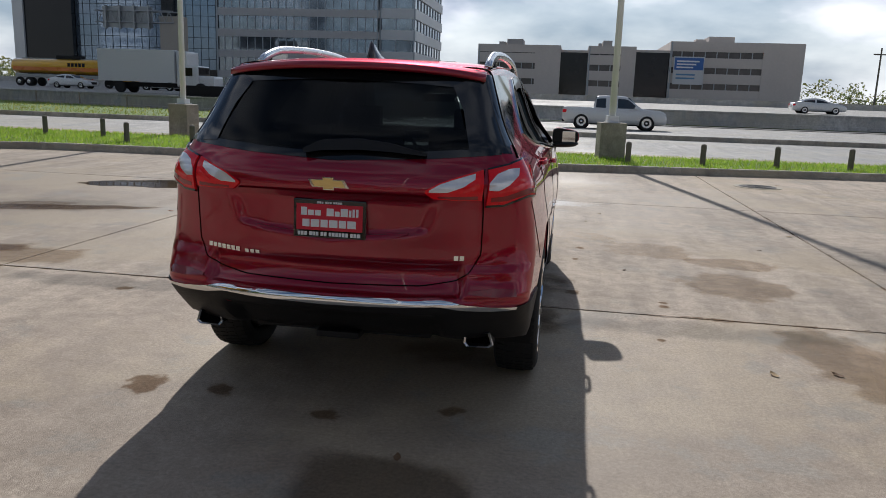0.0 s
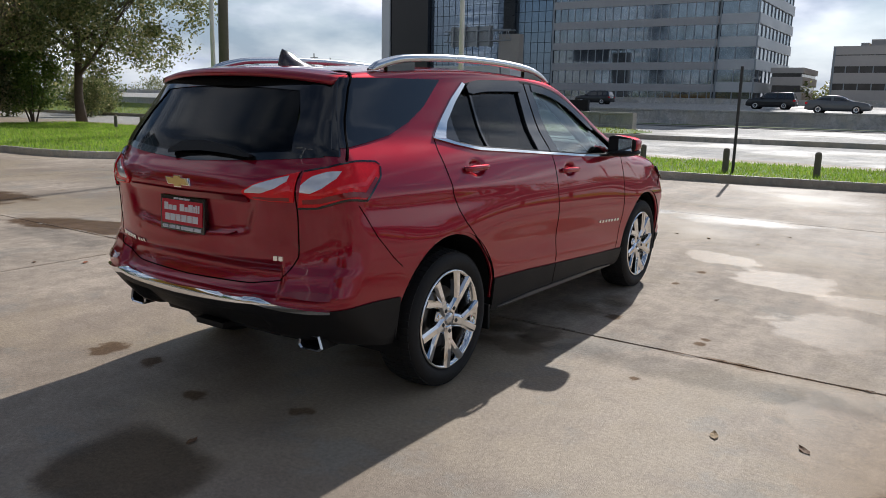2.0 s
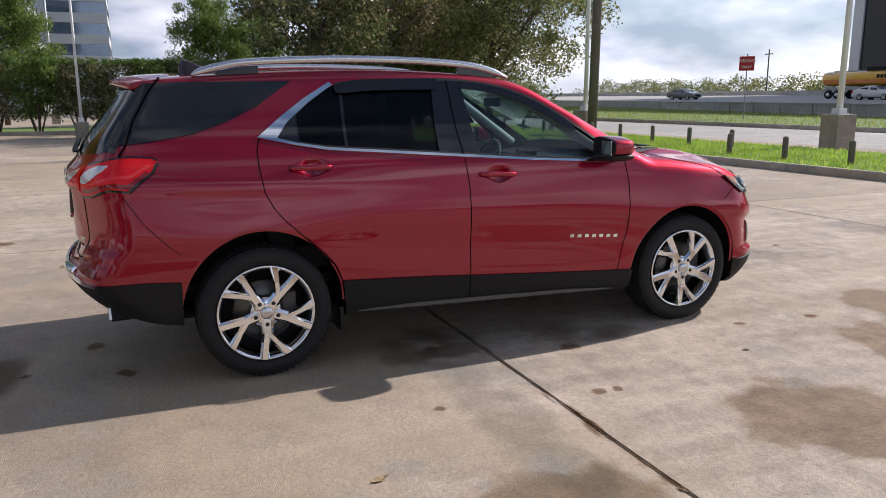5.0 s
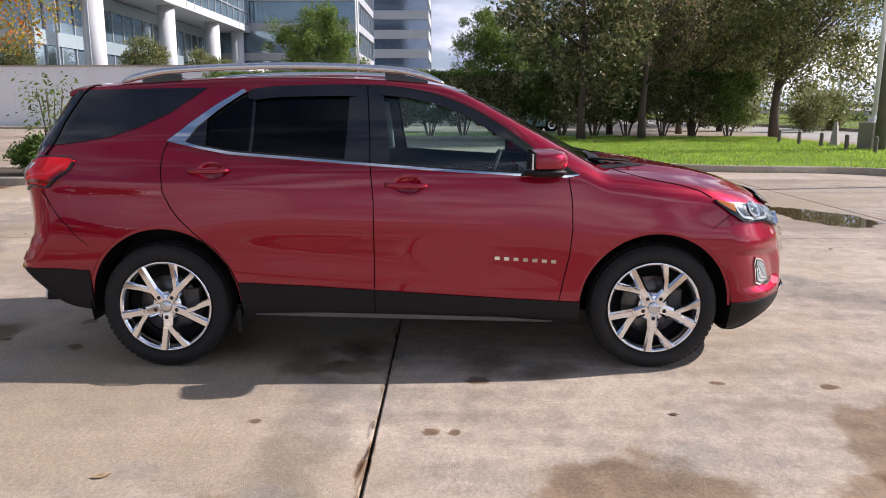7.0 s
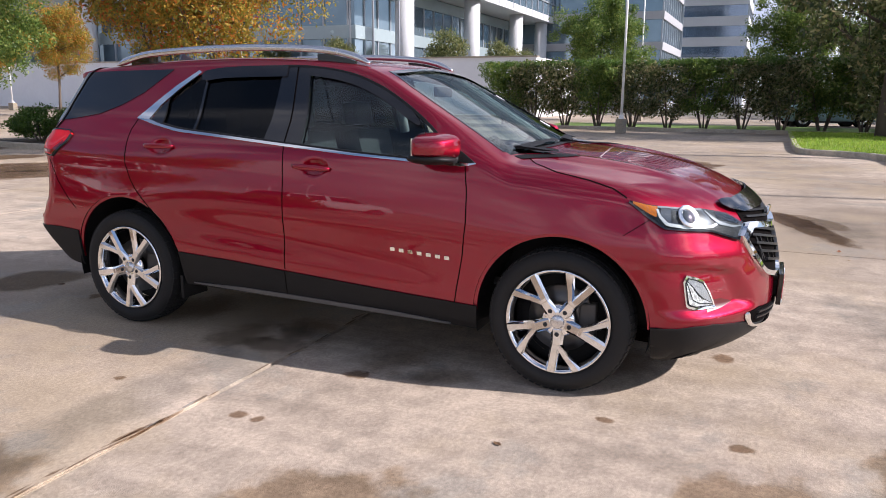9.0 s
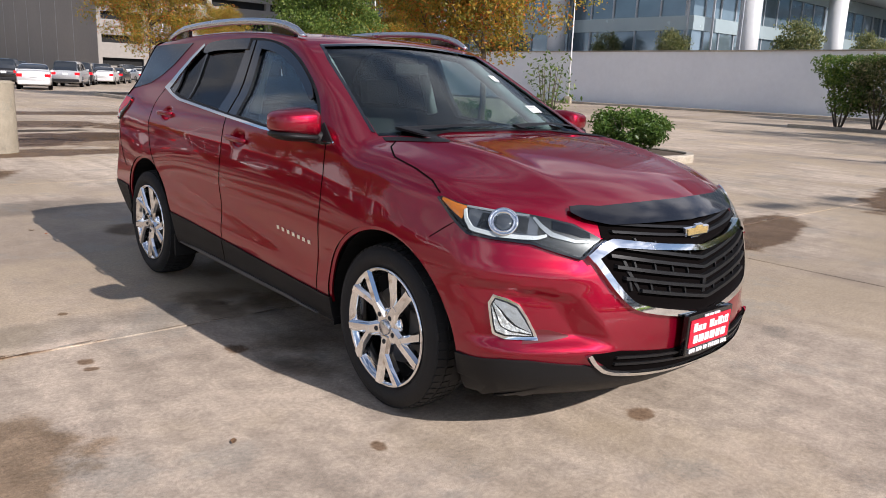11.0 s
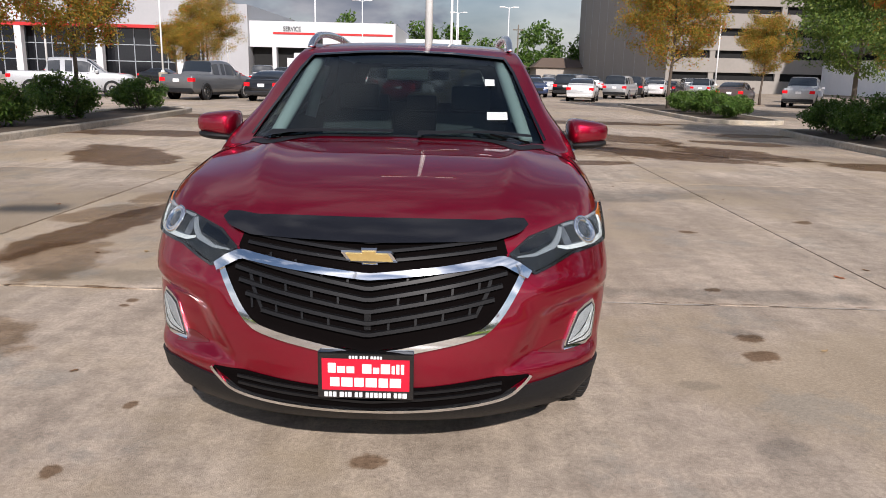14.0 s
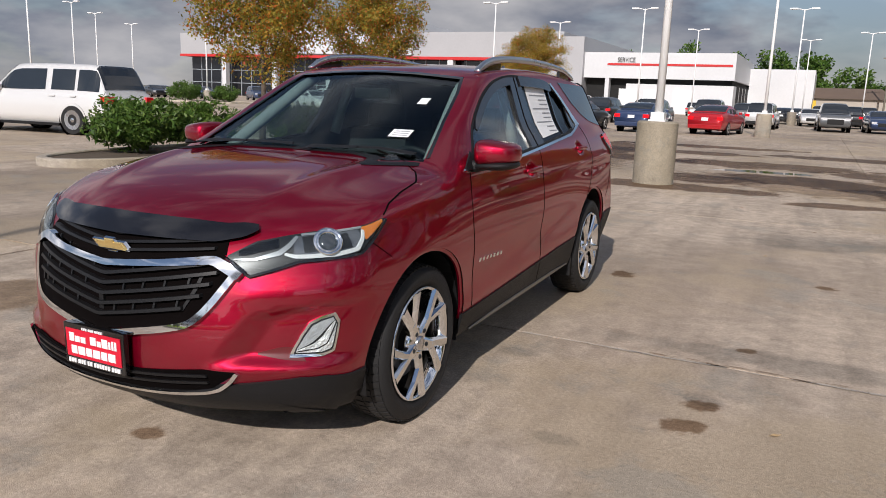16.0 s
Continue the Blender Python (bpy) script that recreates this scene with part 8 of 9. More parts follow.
# lower front cladding, chrome lip and lower grille
lo_f = P("right", (1.785, 0.180), (1.88, 0.205), (1.97, 0.235)) + P("front", (0.70, 0.235), (0.50, 0.235), (0.25, 0.235), (0, 0.235))
up_f = P("right", (1.795, 0.378), (1.90, 0.380), (1.98, 0.392)) + P("front", (0.74, 0.395), (0.56, 0.375), (0.25, 0.318), (0, 0.306))
plate("front_cladding", lo_f + [(-x, y, z) for x, y, z in lo_f[-2::-1]], up_f + [(-x, y, z) for x, y, z in up_f[-2::-1]], BLACKPL, suv, 0.010, 0.016, 90, 8, "dark grey textured plastic lower bumper")
ribbon("lip_moulding", smooth_path([(-0.565, 0.418), (-0.53, 0.375), (-0.46, 0.335), (-0.25, 0.312), (0, 0.302), (0.25, 0.312), (0.46, 0.335), (0.53, 0.375), (0.565, 0.418)], 4), 0.013, "front", CHROME, suv, 0.020, 0.014, 70, 4, "thin chrome lip")
lg = panel("lower_grille", [(-0.555, 0.412), (-0.45, 0.342), (-0.2, 0.322), (0, 0.314), (0.2, 0.322), (0.45, 0.342), (0.555, 0.412)], [(-0.555, 0.418), (-0.45, 0.425), (-0.2, 0.400), (0, 0.392), (0.2, 0.400), (0.45, 0.425), (0.555, 0.418)], "front", SEAM, suv, 0.005, 0.012, 50, 6, "black lower grille")
for zc in (0.345, 0.372):
    ribbon("slat", [(x, zc + 0.03 * abs(x) / 0.45) for x in np.linspace(-0.46, 0.46, 15)], 0.010, "front", GRILLEBLK, lg, 0.016, 0.014, 30, 3)
plate_sign(2.332, 0.455, 1, -2)
part("plate_bracket", box(-0.10, 0.10, 2.28, 2.322, 0.40, 0.49, 0.004), BLACKPL, suv)

# door mirrors
for s in (-1, 1):
    bm = bmesh.new()
    r = bmesh.ops.create_uvsphere(bm, u_segments=24, v_segments=16, radius=1.0)
    for v in bm.verts:
        x, y, z = v.co
        sup = lambda q, e: math.copysign(abs(q) ** e, q)
        x, y, z = sup(x, 0.50), sup(y, 0.72), sup(z, 0.50)
        if y < -0.52:
            y = -0.52
        v.co = (s * (0.955 + 0.105 * x), 0.722 + 0.125 * y * (1 - 0.22 * x), 1.170 + (0.060 - 0.014 * x) * z)
    for f in bm.faces:
        if f.calc_center_median().y < 0.672:
            f.material_index = 1
    cap = part("door_mirror", bm, [PAINT, BLACKPL], suv, "door mirror with a red cap and black base", smooth=True)
    bm = bmesh.new()
    bmesh.ops.create_uvsphere(bm, u_segments=20, v_segments=10, radius=1.0)
    for v in bm.verts:
        x, y, z = v.co
        v.co = (s * (0.945 + 0.112 * math.copysign(abs(x) ** 0.7, x)), 0.728 + 0.118 * math.copysign(abs(y) ** 0.8, y), 1.110 + 0.026 * z + 0.008 * x)
    part("mirror_base", bm, BLACKPL, cap, "black plastic base", smooth=True)
    bm = tube(bmesh.new(), [(s * 0.80, 0.83, 1.10), (s * 0.88, 0.79, 1.105), (s * 0.95, 0.75, 1.115)], [0.035, 0.028, 0.022], 10)
    part("mirror_arm", bm, BLACKPL, cap, smooth=True)
    bm = box(s * 0.955 - 0.074, s * 0.955 + 0.074, 0.6535, 0.664, 1.122, 1.212, 0.002)
    part("mirror_glass", bm, surface("mirror_silver", (0.75, 0.78, 0.80), 0.03, 1.0, vary=0.02, rough_vary=0.01), cap, "mirror glass")


# wheels
def wheel(parent, x, y, s):
    """One road wheel: tyre with tread, chrome split-spoke rim, nuts, cap and brake disc."""
    R = 0.353
    place = Matrix.Translation((x, y, R)) @ Matrix.Diagonal((s, 1, 1, 1))

    def put(name, bm, mt, par, label="", smooth=True):
        bmesh.ops.transform(bm, matrix=place, verts=bm.verts)
        if s < 0:
            bmesh.ops.reverse_faces(bm, faces=bm.faces)
        return part(name, bm, mt, par, label, smooth)
    prof = [(0.248, -0.16), (0.262, -0.205), (0.300, -0.222), (0.330, -0.214), (0.345, -0.196), (0.352, -0.165), (0.3535, -0.11), (0.352, -0.055), (0.345, -0.024), (0.332, -0.006),
            (0.305, 0.003), (0.285, 0.001), (0.268, -0.008), (0.258, -0.020), (0.250, -0.05)]
    bm = lathe(prof, 72, "x", cap=False)
    w = put("wheel", bm, RUBBER, parent, "black tyre on a chrome split-spoke wheel")
    # tread blocks
    bm = bmesh.new()
    for i in range(60):
        a = 2 * math.pi * i / 60
        for q, (x0, x1) in enumerate(((-0.205, -0.165), (-0.155, -0.115), (-0.105, -0.065), (-0.055, -0.018))):
            b = bmesh.ops.create_cube(bm, size=1.0)
            rr = 0.3525 if q in (1, 2) else 0.3475
            mm = Matrix.Rotation(a + 0.02 * q, 4, "X") @ Matrix.Translation(((x0 + x1) / 2, 0, rr)) @ Matrix.Rotation(0.16 * (1 if q == 3 else -1 if q == 0 else 0), 4, "Y") @ Matrix.Diagonal((x1 - x0, 0.026, 0.008, 1))
            bmesh.ops.transform(bm, matrix=mm, verts=b["verts"])
    put("tread", bm, RUBBER, w, smooth=False)
    bm = lathe([(0.242, -0.20), (0.226, -0.17), (0.222, -0.06), (0.236, -0.022), (0.246, -0.006), (0.254, -0.002), (0.259, -0.010), (0.259, -0.02), (0.250, -0.03)], 64, "x", cap=False)
    rim = put("rim", bm, CHROME, w, "chrome rim")
    # five split spokes
    bm = bmesh.new()

    def bar(a0, r0, w0, x0, a1, r1, w1, x1, d=0.030):
        pts = []
        for a, r, ww, xx in ((a0, r0, w0, x0), (a1, r1, w1, x1)):
            ca, sa_ = math.cos(a), math.sin(a)
            for t, dx in ((-1, -0.004), (-0.55, 0.010), (0.55, 0.010), (1, -0.004), (0.8, -d), (-0.8, -d)):
                pts.append((xx + dx, r * ca - t * ww * sa_, r * sa_ + t * ww * ca))
        v = [bm.verts.new(p) for p in pts]
        for i in range(6):
            bm.faces.new((v[i], v[(i + 1) % 6], v[6 + (i + 1) % 6], v[6 + i]))
        bm.faces.new(v[:6][::-1])
        bm.faces.new(v[6:])
    for k in range(5):
        a = radians(54) + 2 * math.pi * k / 5
        bar(a, 0.040, 0.034, -0.022, a, 0.128, 0.029, -0.010)
        bar(a - 0.04, 0.110, 0.024, -0.012, a - 0.095, 0.252, 0.026, -0.006)
        bar(a + 0.06, 0.112, 0.022, -0.012, a + 0.30, 0.182, 0.021, -0.008)
        bar(a + 0.285, 0.172, 0.021, -0.008, a + 0.43, 0.252, 0.028, -0.006)
    bmesh.ops.recalc_face_normals(bm, faces=bm.faces)
    put("spokes", bm, CHROME, w, "five split chrome spokes", smooth=False)
    put("hub_plate", lathe([(0.085, -0.045), (0.080, -0.026), (0.058, -0.018), (0.0005, -0.018)], 40, "x", cap=False), CHROME, w)
    put("hub_cap", lathe([(0.034, -0.024), (0.033, -0.008), (0.028, -0.004), (0.0005, -0.003)], 32, "x", cap=False), SILVER, w, "round silver hub cap")
    for k in range(5):
        a = math.pi / 2 + 2 * math.pi * (k + 0.5) / 5
        bm = lathe([(0.012, -0.03), (0.012, -0.008), (0.007, -0.004)], 8, "x")
        bmesh.ops.translate(bm, vec=(0, 0.062 * math.cos(a), 0.062 * math.sin(a)), verts=bm.verts)
        put("wheel_nut", bm, LAMPDARK, w)
    put("brake_disc", lathe([(0.07, -0.085), (0.165, -0.085), (0.165, -0.11), (0.07, -0.11)], 48, "x", cap=False), DISC, w, "steel brake disc")
    bm = bmesh.new()
    add_box(bm, -0.13, -0.07, 0.09, 0.17, -0.09, 0.09, 0.01)
    put("caliper", bm, surface("cast_iron", (0.10, 0.095, 0.09), 0.6, 0.5), w)
    put("axle_cover", lathe([(0.235, -0.19), (0.12, -0.20), (0.01, -0.20)], 32, "x", cap=False), BLACKPL, w)


for s in (-1, 1):
    for yc in (-1.3625, 1.3625):
        wheel(suv, s * 0.888, yc, s)
    part("mud_guard", box(min(s * 0.66, s * 0.87), max(s * 0.66, s * 0.87), -0.965, -0.945, 0.20, 0.34, 0.004), BLACKPL, suv)

# cabin
def cushion(name, x0, x1, y0, y1, z0, z1, mt, parent, tilt=0.0, bevel=0.04):
    bm = box(x0, x1, y0, y1, z0, z1, bevel)
    c = ((x0 + x1) / 2, (y0 + y1) / 2, z0)
    bmesh.ops.rotate(bm, cent=c, matrix=Matrix.Rotation(radians(tilt), 3, "X"), verts=bm.verts)
    return part(name, bm, mt, parent, smooth=False)


for x in (-0.37, 0.37):
    st = cushion("front_seat", x - 0.24, x + 0.24, -0.20, 0.30, 0.50, 0.66, SEATM, suv, 4)
    cushion("seat_back", x - 0.23, x + 0.23, -0.30, -0.17, 0.62, 1.20, SEATM, st, 14)
    cushion("headrest", x - 0.13, x + 0.13, -0.47, -0.38, 1.21, 1.37, SEATM, st, 8, 0.03)
rb = cushion("rear_seat", -0.62, 0.62, -1.15, -0.70, 0.52, 0.66, SEATM, suv, 4)
cushion("rear_back", -0.62, 0.62, -1.27, -1.13, 0.62, 1.16, SEATM, rb, 16)
for x in (-0.38, 0.0, 0.38):
    cushion("headrest", x - 0.12, x + 0.12, -1.44, -1.36, 1.16, 1.28, SEATM, rb, 8, 0.025)
bm = bmesh.new()
prof = [(0.62, 0.80), (0.64, 0.98), (0.72, 1.050), (0.95, 1.075), (1.12, 1.08), (1.15, 0.80)]
a = [bm.verts.new((-0.66, y, z)) for y, z in prof]
b = [bm.verts.new((0.66, y, z)) for y, z in prof]
for i in range(6):
    bm.faces.new((a[i], a[(i + 1) % 6], b[(i + 1) % 6], b[i]))
bm.faces.new(a[::-1])
bm.faces.new(b)
bmesh.ops.recalc_face_normals(bm, faces=bm.faces)
part("dashboard", bm, INNER, suv, "dark grey dashboard")
bm = bmesh.new()
ring = []
for i in range(40):
    t = 2 * math.pi * i / 40
    c = Vector((math.cos(t), 0, math.sin(t)))
    ring.append([bm.verts.new(c * (0.180 + 0.015 * math.cos(q)) + Vector((0, 0.015 * math.sin(q), 0))) for q in np.linspace(0, 2 * math.pi, 8, endpoint=False)])
for i in range(40):
    p, q = ring[i], ring[(i + 1) % 40]
    for k in range(8):
        bm.faces.new((p[k], p[(k + 1) % 8], q[(k + 1) % 8], q[k]))
add_box(bm, -0.17, 0.17, -0.012, 0.012, -0.02, 0.02, 0.005)
add_box(bm, -0.055, 0.055, -0.02, 0.04, -0.055, 0.05, 0.01)
add_box(bm, -0.03, 0.03, -0.01, 0.01, -0.17, 0.0, 0.004)
bmesh.ops.transform(bm, matrix=pose(-0.37, 0.50, 0.985, -24, 0, 0), verts=bm.verts)
bmesh.ops.recalc_face_normals(bm, faces=bm.faces)
part("steering_wheel", bm, INNER, suv, "black steering wheel", smooth=True)
part("cabin_mirror", box(-0.115, 0.115, 0.36, 0.385, 1.405, 1.465, 0.01), INNER, suv)
part("cabin_floor", box(-0.62, 0.62, -1.9, 1.0, 0.44, 0.48), INNER, suv)
part("screen", box(-0.13, 0.13, 0.63, 0.66, 0.97, 1.10, 0.006), GLOSSBLK, suv)
for s in (-1, 1):
    bm = tube(bmesh.new(), [(s * 0.635, 0.86, 1.12), (s * 0.59, 0.62, 1.27), (s * 0.538, 0.36, 1.44), (s * 0.51, 0.22, 1.52)], [0.032, 0.036, 0.036, 0.03], 8)
    part("pillar_lining", bm, HEADLINER, suv, "pale grey windscreen pillar lining", smooth=True)
    bm = tube(bmesh.new(), [(s * 0.66, -0.215, 1.16), (s * 0.62, -0.23, 1.32), (s * 0.56, -0.24, 1.48)], [0.035, 0.035, 0.03], 8)
    part("pillar_lining", bm, HEADLINER, suv, "pale grey door pillar lining", smooth=True)

# ---- other vehicles ----
SHAPES = {
    # length, width, body: (y, deck z), cabin: belt y0 y1, roof y0 y1, roof z
    "sedan": dict(L=4.85, W=1.83, deck=[(-2.40, 0.78), (-2.30, 1.02), (-1.55, 1.08), (0.0, 1.00), (1.05, 0.99), (1.9, 0.90), (2.30, 0.76), (2.42, 0.60)], belt=(-1.75, 1.10), roof=(-0.95, 0.20), top=1.45, axle=(-1.38, 1.42), r=0.33),
    "suv": dict(L=4.75, W=1.90, deck=[(-2.36, 0.85), (-2.30, 1.08), (-1.0, 1.10), (0.5, 1.08), (1.15, 1.10), (1.95, 1.02), (2.28, 0.88), (2.38, 0.68)], belt=(-2.28, 1.15), roof=(-2.00, 0.35), top=1.72, axle=(-1.36, 1.40), r=0.37),
    "big_suv": dict(L=5.30, W=2.03, deck=[(-2.62, 0.95), (-2.56, 1.16), (-1.0, 1.20), (0.6, 1.18), (1.35, 1.20), (2.2, 1.14), (2.58, 1.00), (2.65, 0.75)], belt=(-2.50, 1.40), roof=(-2.20, 0.62), top=1.92, axle=(-1.52, 1.56), r=0.41),
    "pickup": dict(L=5.60, W=1.95, deck=[(-2.80, 0.95), (-2.74, 1.15), (-1.0, 1.16), (0.4, 1.12), (1.30, 1.14), (2.4, 1.08), (2.72, 0.95), (2.80, 0.70)], belt=(-0.95, 1.30), roof=(-0.80, 0.52), top=1.82, axle=(-1.75, 1.75), r=0.40),
    "crew_pickup": dict(L=5.75, W=1.95, deck=[(-2.88, 0.98), (-2.82, 1.18), (-1.3, 1.18), (0.4, 1.16), (1.45, 1.17), (2.5, 1.10), (2.80, 0.96), (2.88, 0.72)], belt=(-1.15, 1.50), roof=(-1.00, 0.72), top=1.86, axle=(-1.80, 1.80), r=0.41),
}
BODY_COL = {"white": (0.70, 0.70, 0.69), "black": (0.012, 0.012, 0.013), "silver": (0.42, 0.43, 0.44), "grey": (0.13, 0.135, 0.14), "red": (0.42, 0.012, 0.018), "blue": (0.025, 0.045, 0.11), "tan": (0.30, 0.26, 0.20),
            "brown": (0.10, 0.07, 0.06), "yellow": (0.72, 0.38, 0.02), "teal": (0.34, 0.54, 0.56)}
CARM = {k: car_paint("vehicle_paint_" + k, v, 0.2, 0.35) for k, v in BODY_COL.items()}
TYREM = RUBBER
VEHGLASS = surface("vehicle_glass", (0.020, 0.024, 0.028), 0.04, vary=0.2, coat=0.6, spec=0.7)


def vehicle(kind, col, x, y, rz, z=0.0, label="", group="cars in the lot"):
    S = SHAPES[kind]
    word = {"suv": "SUV", "big_suv": "large SUV", "crew_pickup": "crew-cab pickup"}.get(kind, kind)
    t = thing("car" if kind == "sedan" else kind, label or f"{col} {word} parked on the concrete lot", "car" if "pickup" not in kind else "pickup", group, m=pose(x, y, z, 0, 0, rz))
    hw, r = S["W"] / 2, S["r"]
    ground = r * 0.62
    # one lofted shell: sills, flanks, belt, window lean and roof
    dk = curve_of(*S["deck"])
    b0, b1 = S["belt"]
    r0, r1 = S["roof"]
    top = S["top"]
    half_l = S["L"] / 2
    zb = float(dk(np.array((b0 + b1) / 2))) - 0.02
    deck_at = lambda q: float(dk(np.array(q)))
    cab = curve_of((b0 - 0.02, deck_at(b0)), (b0 + 0.25 * (r0 - b0), deck_at(b0) + 0.36 * (top - deck_at(b0))), (r0, top - 0.045), (r0 + 0.35, top - 0.012), ((r0 + r1) / 2, top), (r1 - 0.3, top - 0.02), (r1, top - 0.075),
                   (r1 + 0.62 * (b1 - r1), deck_at(b1) + 0.32 * (top - deck_at(b1))), (b1 + 0.02, deck_at(b1)))
    ys = np.unique(np.concatenate([np.linspace(-half_l, half_l, 54), -half_l + np.array([0.03, 0.08, 0.16]), half_l - np.array([0.03, 0.08, 0.16]), [b0, r0, r1, b1]]))
    verts, kinds = [], []
    for yy in ys:
        e = (1 - 0.10 * (abs(yy) / half_l) ** 6) * hw
        zd = deck_at(yy)
        zs = ground + 0.10 * (abs(yy) / half_l) ** 6
        zc = max(float(cab(np.array(yy))), zd) if b0 < yy < b1 else zd
        k = min(1.0, (zc - zd) / (top - zd))
        h = zd - zs
        sec = [(0.80, zs), (0.95, zs + 0.05), (0.995, zs + 0.30 * h), (1.0, zs + 0.55 * h), (0.985, zs + 0.80 * h), (0.945, zd - 0.05 * h), (0.91 - 0.01 * k, zd), (0.86 - 0.10 * k, zd + 0.88 * (zc - zd) + 0.004),
               (0.72 - 0.06 * k, zc + 0.006), (0.38, zc + 0.018), (0.0, zc + 0.022)]
        half = [(u * e, w) for u, w in sec]
        verts.append([(u, yy, w) for u, w in half] + [(-u, yy, w) for u, w in half[-2::-1]])
        kinds.append((k, yy))
    n = len(verts[0])
    flat = [v for ring in verts for v in ring]
    faces = [(i * n + q, i * n + (q + 1) % n, (i + 1) * n + (q + 1) % n, (i + 1) * n + q) for i in range(len(ys) - 1) for q in range(n)]
    faces += [tuple(range(n))[::-1], tuple((len(ys) - 1) * n + q for q in range(n))]
    bm = bmesh.new()
    vs = [bm.verts.new(v) for v in flat]
    for f in faces:
        bm.faces.new([vs[i] for i in f])
    bmesh.ops.recalc_face_normals(bm, faces=bm.faces)
    part("body", bm, CARM[col], t, smooth=True)
    # windows lie just proud of the shell, with pillars left between them
    bm = bmesh.new()
    mid_y = (b0 + b1) / 2 - 0.1
    for i in range(len(ys) - 1):
        (k0, ya), (k1, yb_) = kinds[i], kinds[i + 1]
        yc = (ya + yb_) / 2
        for q in range(n - 1):
            side = q in (6, n - 8)
            above = 7 <= q <= n - 9
            if side and (min(k0, k1) < 0.30 or abs(yc - mid_y) < 0.06 or (kind != "sedan" and abs(yc - r0 - 0.62) < 0.06)):
                continue
            if above and not ((yc > r1 or yc < r0) and 0.10 < (k0 + k1) / 2 < 0.93):
                continue
            if not side and not above:
                continue
            corner = [Vector(verts[i][q]), Vector(verts[i][q + 1]), Vector(verts[i + 1][q + 1]), Vector(verts[i + 1][q])]
            nr = (corner[2] - corner[0]).cross(corner[3] - corner[1]).normalized()
            out = Vector((corner[0].x, 0.6 * (1 if yc > r1 else -1 if yc < r0 else 0), 0.4))
            if nr.dot(out) < 0:
                nr = -nr
            c0 = sum(corner, Vector()) / 4
            edge = [c + nr * 0.006 for c in corner]
            if side:
                edge = [c0 + nr * 0.006 + (c - c0) - Vector((0, 0, 0.03 * (1 if c.z > c0.z else -0.6))) for c in corner]
            bm.faces.new([bm.verts.new(c) for c in edge])
    bmesh.ops.remove_doubles(bm, verts=bm.verts, dist=0.004)
    bmesh.ops.recalc_face_normals(bm, faces=bm.faces)
    part("glazing", bm, VEHGLASS, t, "dark windows")
    for s in (-1, 1):
        part("bumper_strip", box(min(s * hw * 0.2, s * hw * 0.99), max(s * hw * 0.2, s * hw * 0.99), S["axle"][0] + r * 1.2, S["axle"][1] - r * 1.2, ground - 0.02, ground + 0.06, 0.02), BLACKPL, t, "black sill")
        for q in (mid_y - 0.20, (r0 + mid_y) / 2 - 0.15):
            part("door_handle", box(min(s * hw * 0.97, s * hw * 1.012), max(s * hw * 0.97, s * hw * 1.012), q - 0.10, q + 0.10, zb - 0.14, zb - 0.105, 0.008), CARM[col], t)
        part("mirror", box(min(s * hw * 0.92, s * hw * 1.10), max(s * hw * 0.92, s * hw * 1.10), b1 - 0.42, b1 - 0.28, zb, zb + 0.14, 0.02), CARM[col], t)
        yb = -S["L"] / 2
        part("tail_lamp", box(min(s * hw * 0.62, s * hw * 0.93), max(s * hw * 0.62, s * hw * 0.93), yb - 0.005, yb + 0.22, zb - 0.28, zb - 0.10, 0.02), TAILRED, t, "red tail lamp")
        part("headlamp", box(min(s * hw * 0.55, s * hw * 0.90), max(s * hw * 0.55, s * hw * 0.90), -yb - 0.26, -yb - 0.02, zb - 0.36, zb - 0.22, 0.03), TAILCLR, t, "clear headlamp")
        for ax in S["axle"]:
            bm = lathe([(r * 0.72, 0.015), (r * 0.93, 0.02), (r, -0.03), (r, -0.19), (r * 0.9, -0.22)], 24, "x")
            w_ = part("wheel", bm, TYREM, t, smooth=False)
            w_.matrix_local = pose(s * (hw - 0.01), ax, r, 0, 0, 0 if s > 0 else 180)
            part("rim", lathe([(r * 0.70, -0.02), (r * 0.66, 0.020), (r * 0.2, 0.012), (0.02, 0.022)], 16, "x"), SILVER, w_)
            part("arch", lathe([(r * 1.13, 0.004), (r * 1.13, -0.20), (r * 0.6, -0.20)], 24, "x", cap=False), SEAM, w_)
    yb = -S["L"] / 2
    part("rear_bumper", box(-hw * 0.88, hw * 0.88, yb - 0.03, yb + 0.3, ground + 0.10, ground + 0.30, 0.04), CARM[col] if kind == "sedan" else BLACKPL, t)
    part("number_plate", box(-0.16, 0.16, yb - 0.035, yb + 0.05, zb - 0.30, zb - 0.15), WHITEPR, t)
    part("grille", box(-hw * 0.5, hw * 0.5, -yb - 0.06, -yb + 0.012, ground + 0.24, zb - 0.30, 0.02), BLACKPL, t)
    if "pickup" in kind:
        part("bed", box(-hw * 0.78, hw * 0.78, yb + 0.1, b0 - 0.06, zb - 0.02, zb + 0.045), SEAM, t, "dark open bed")
    return t


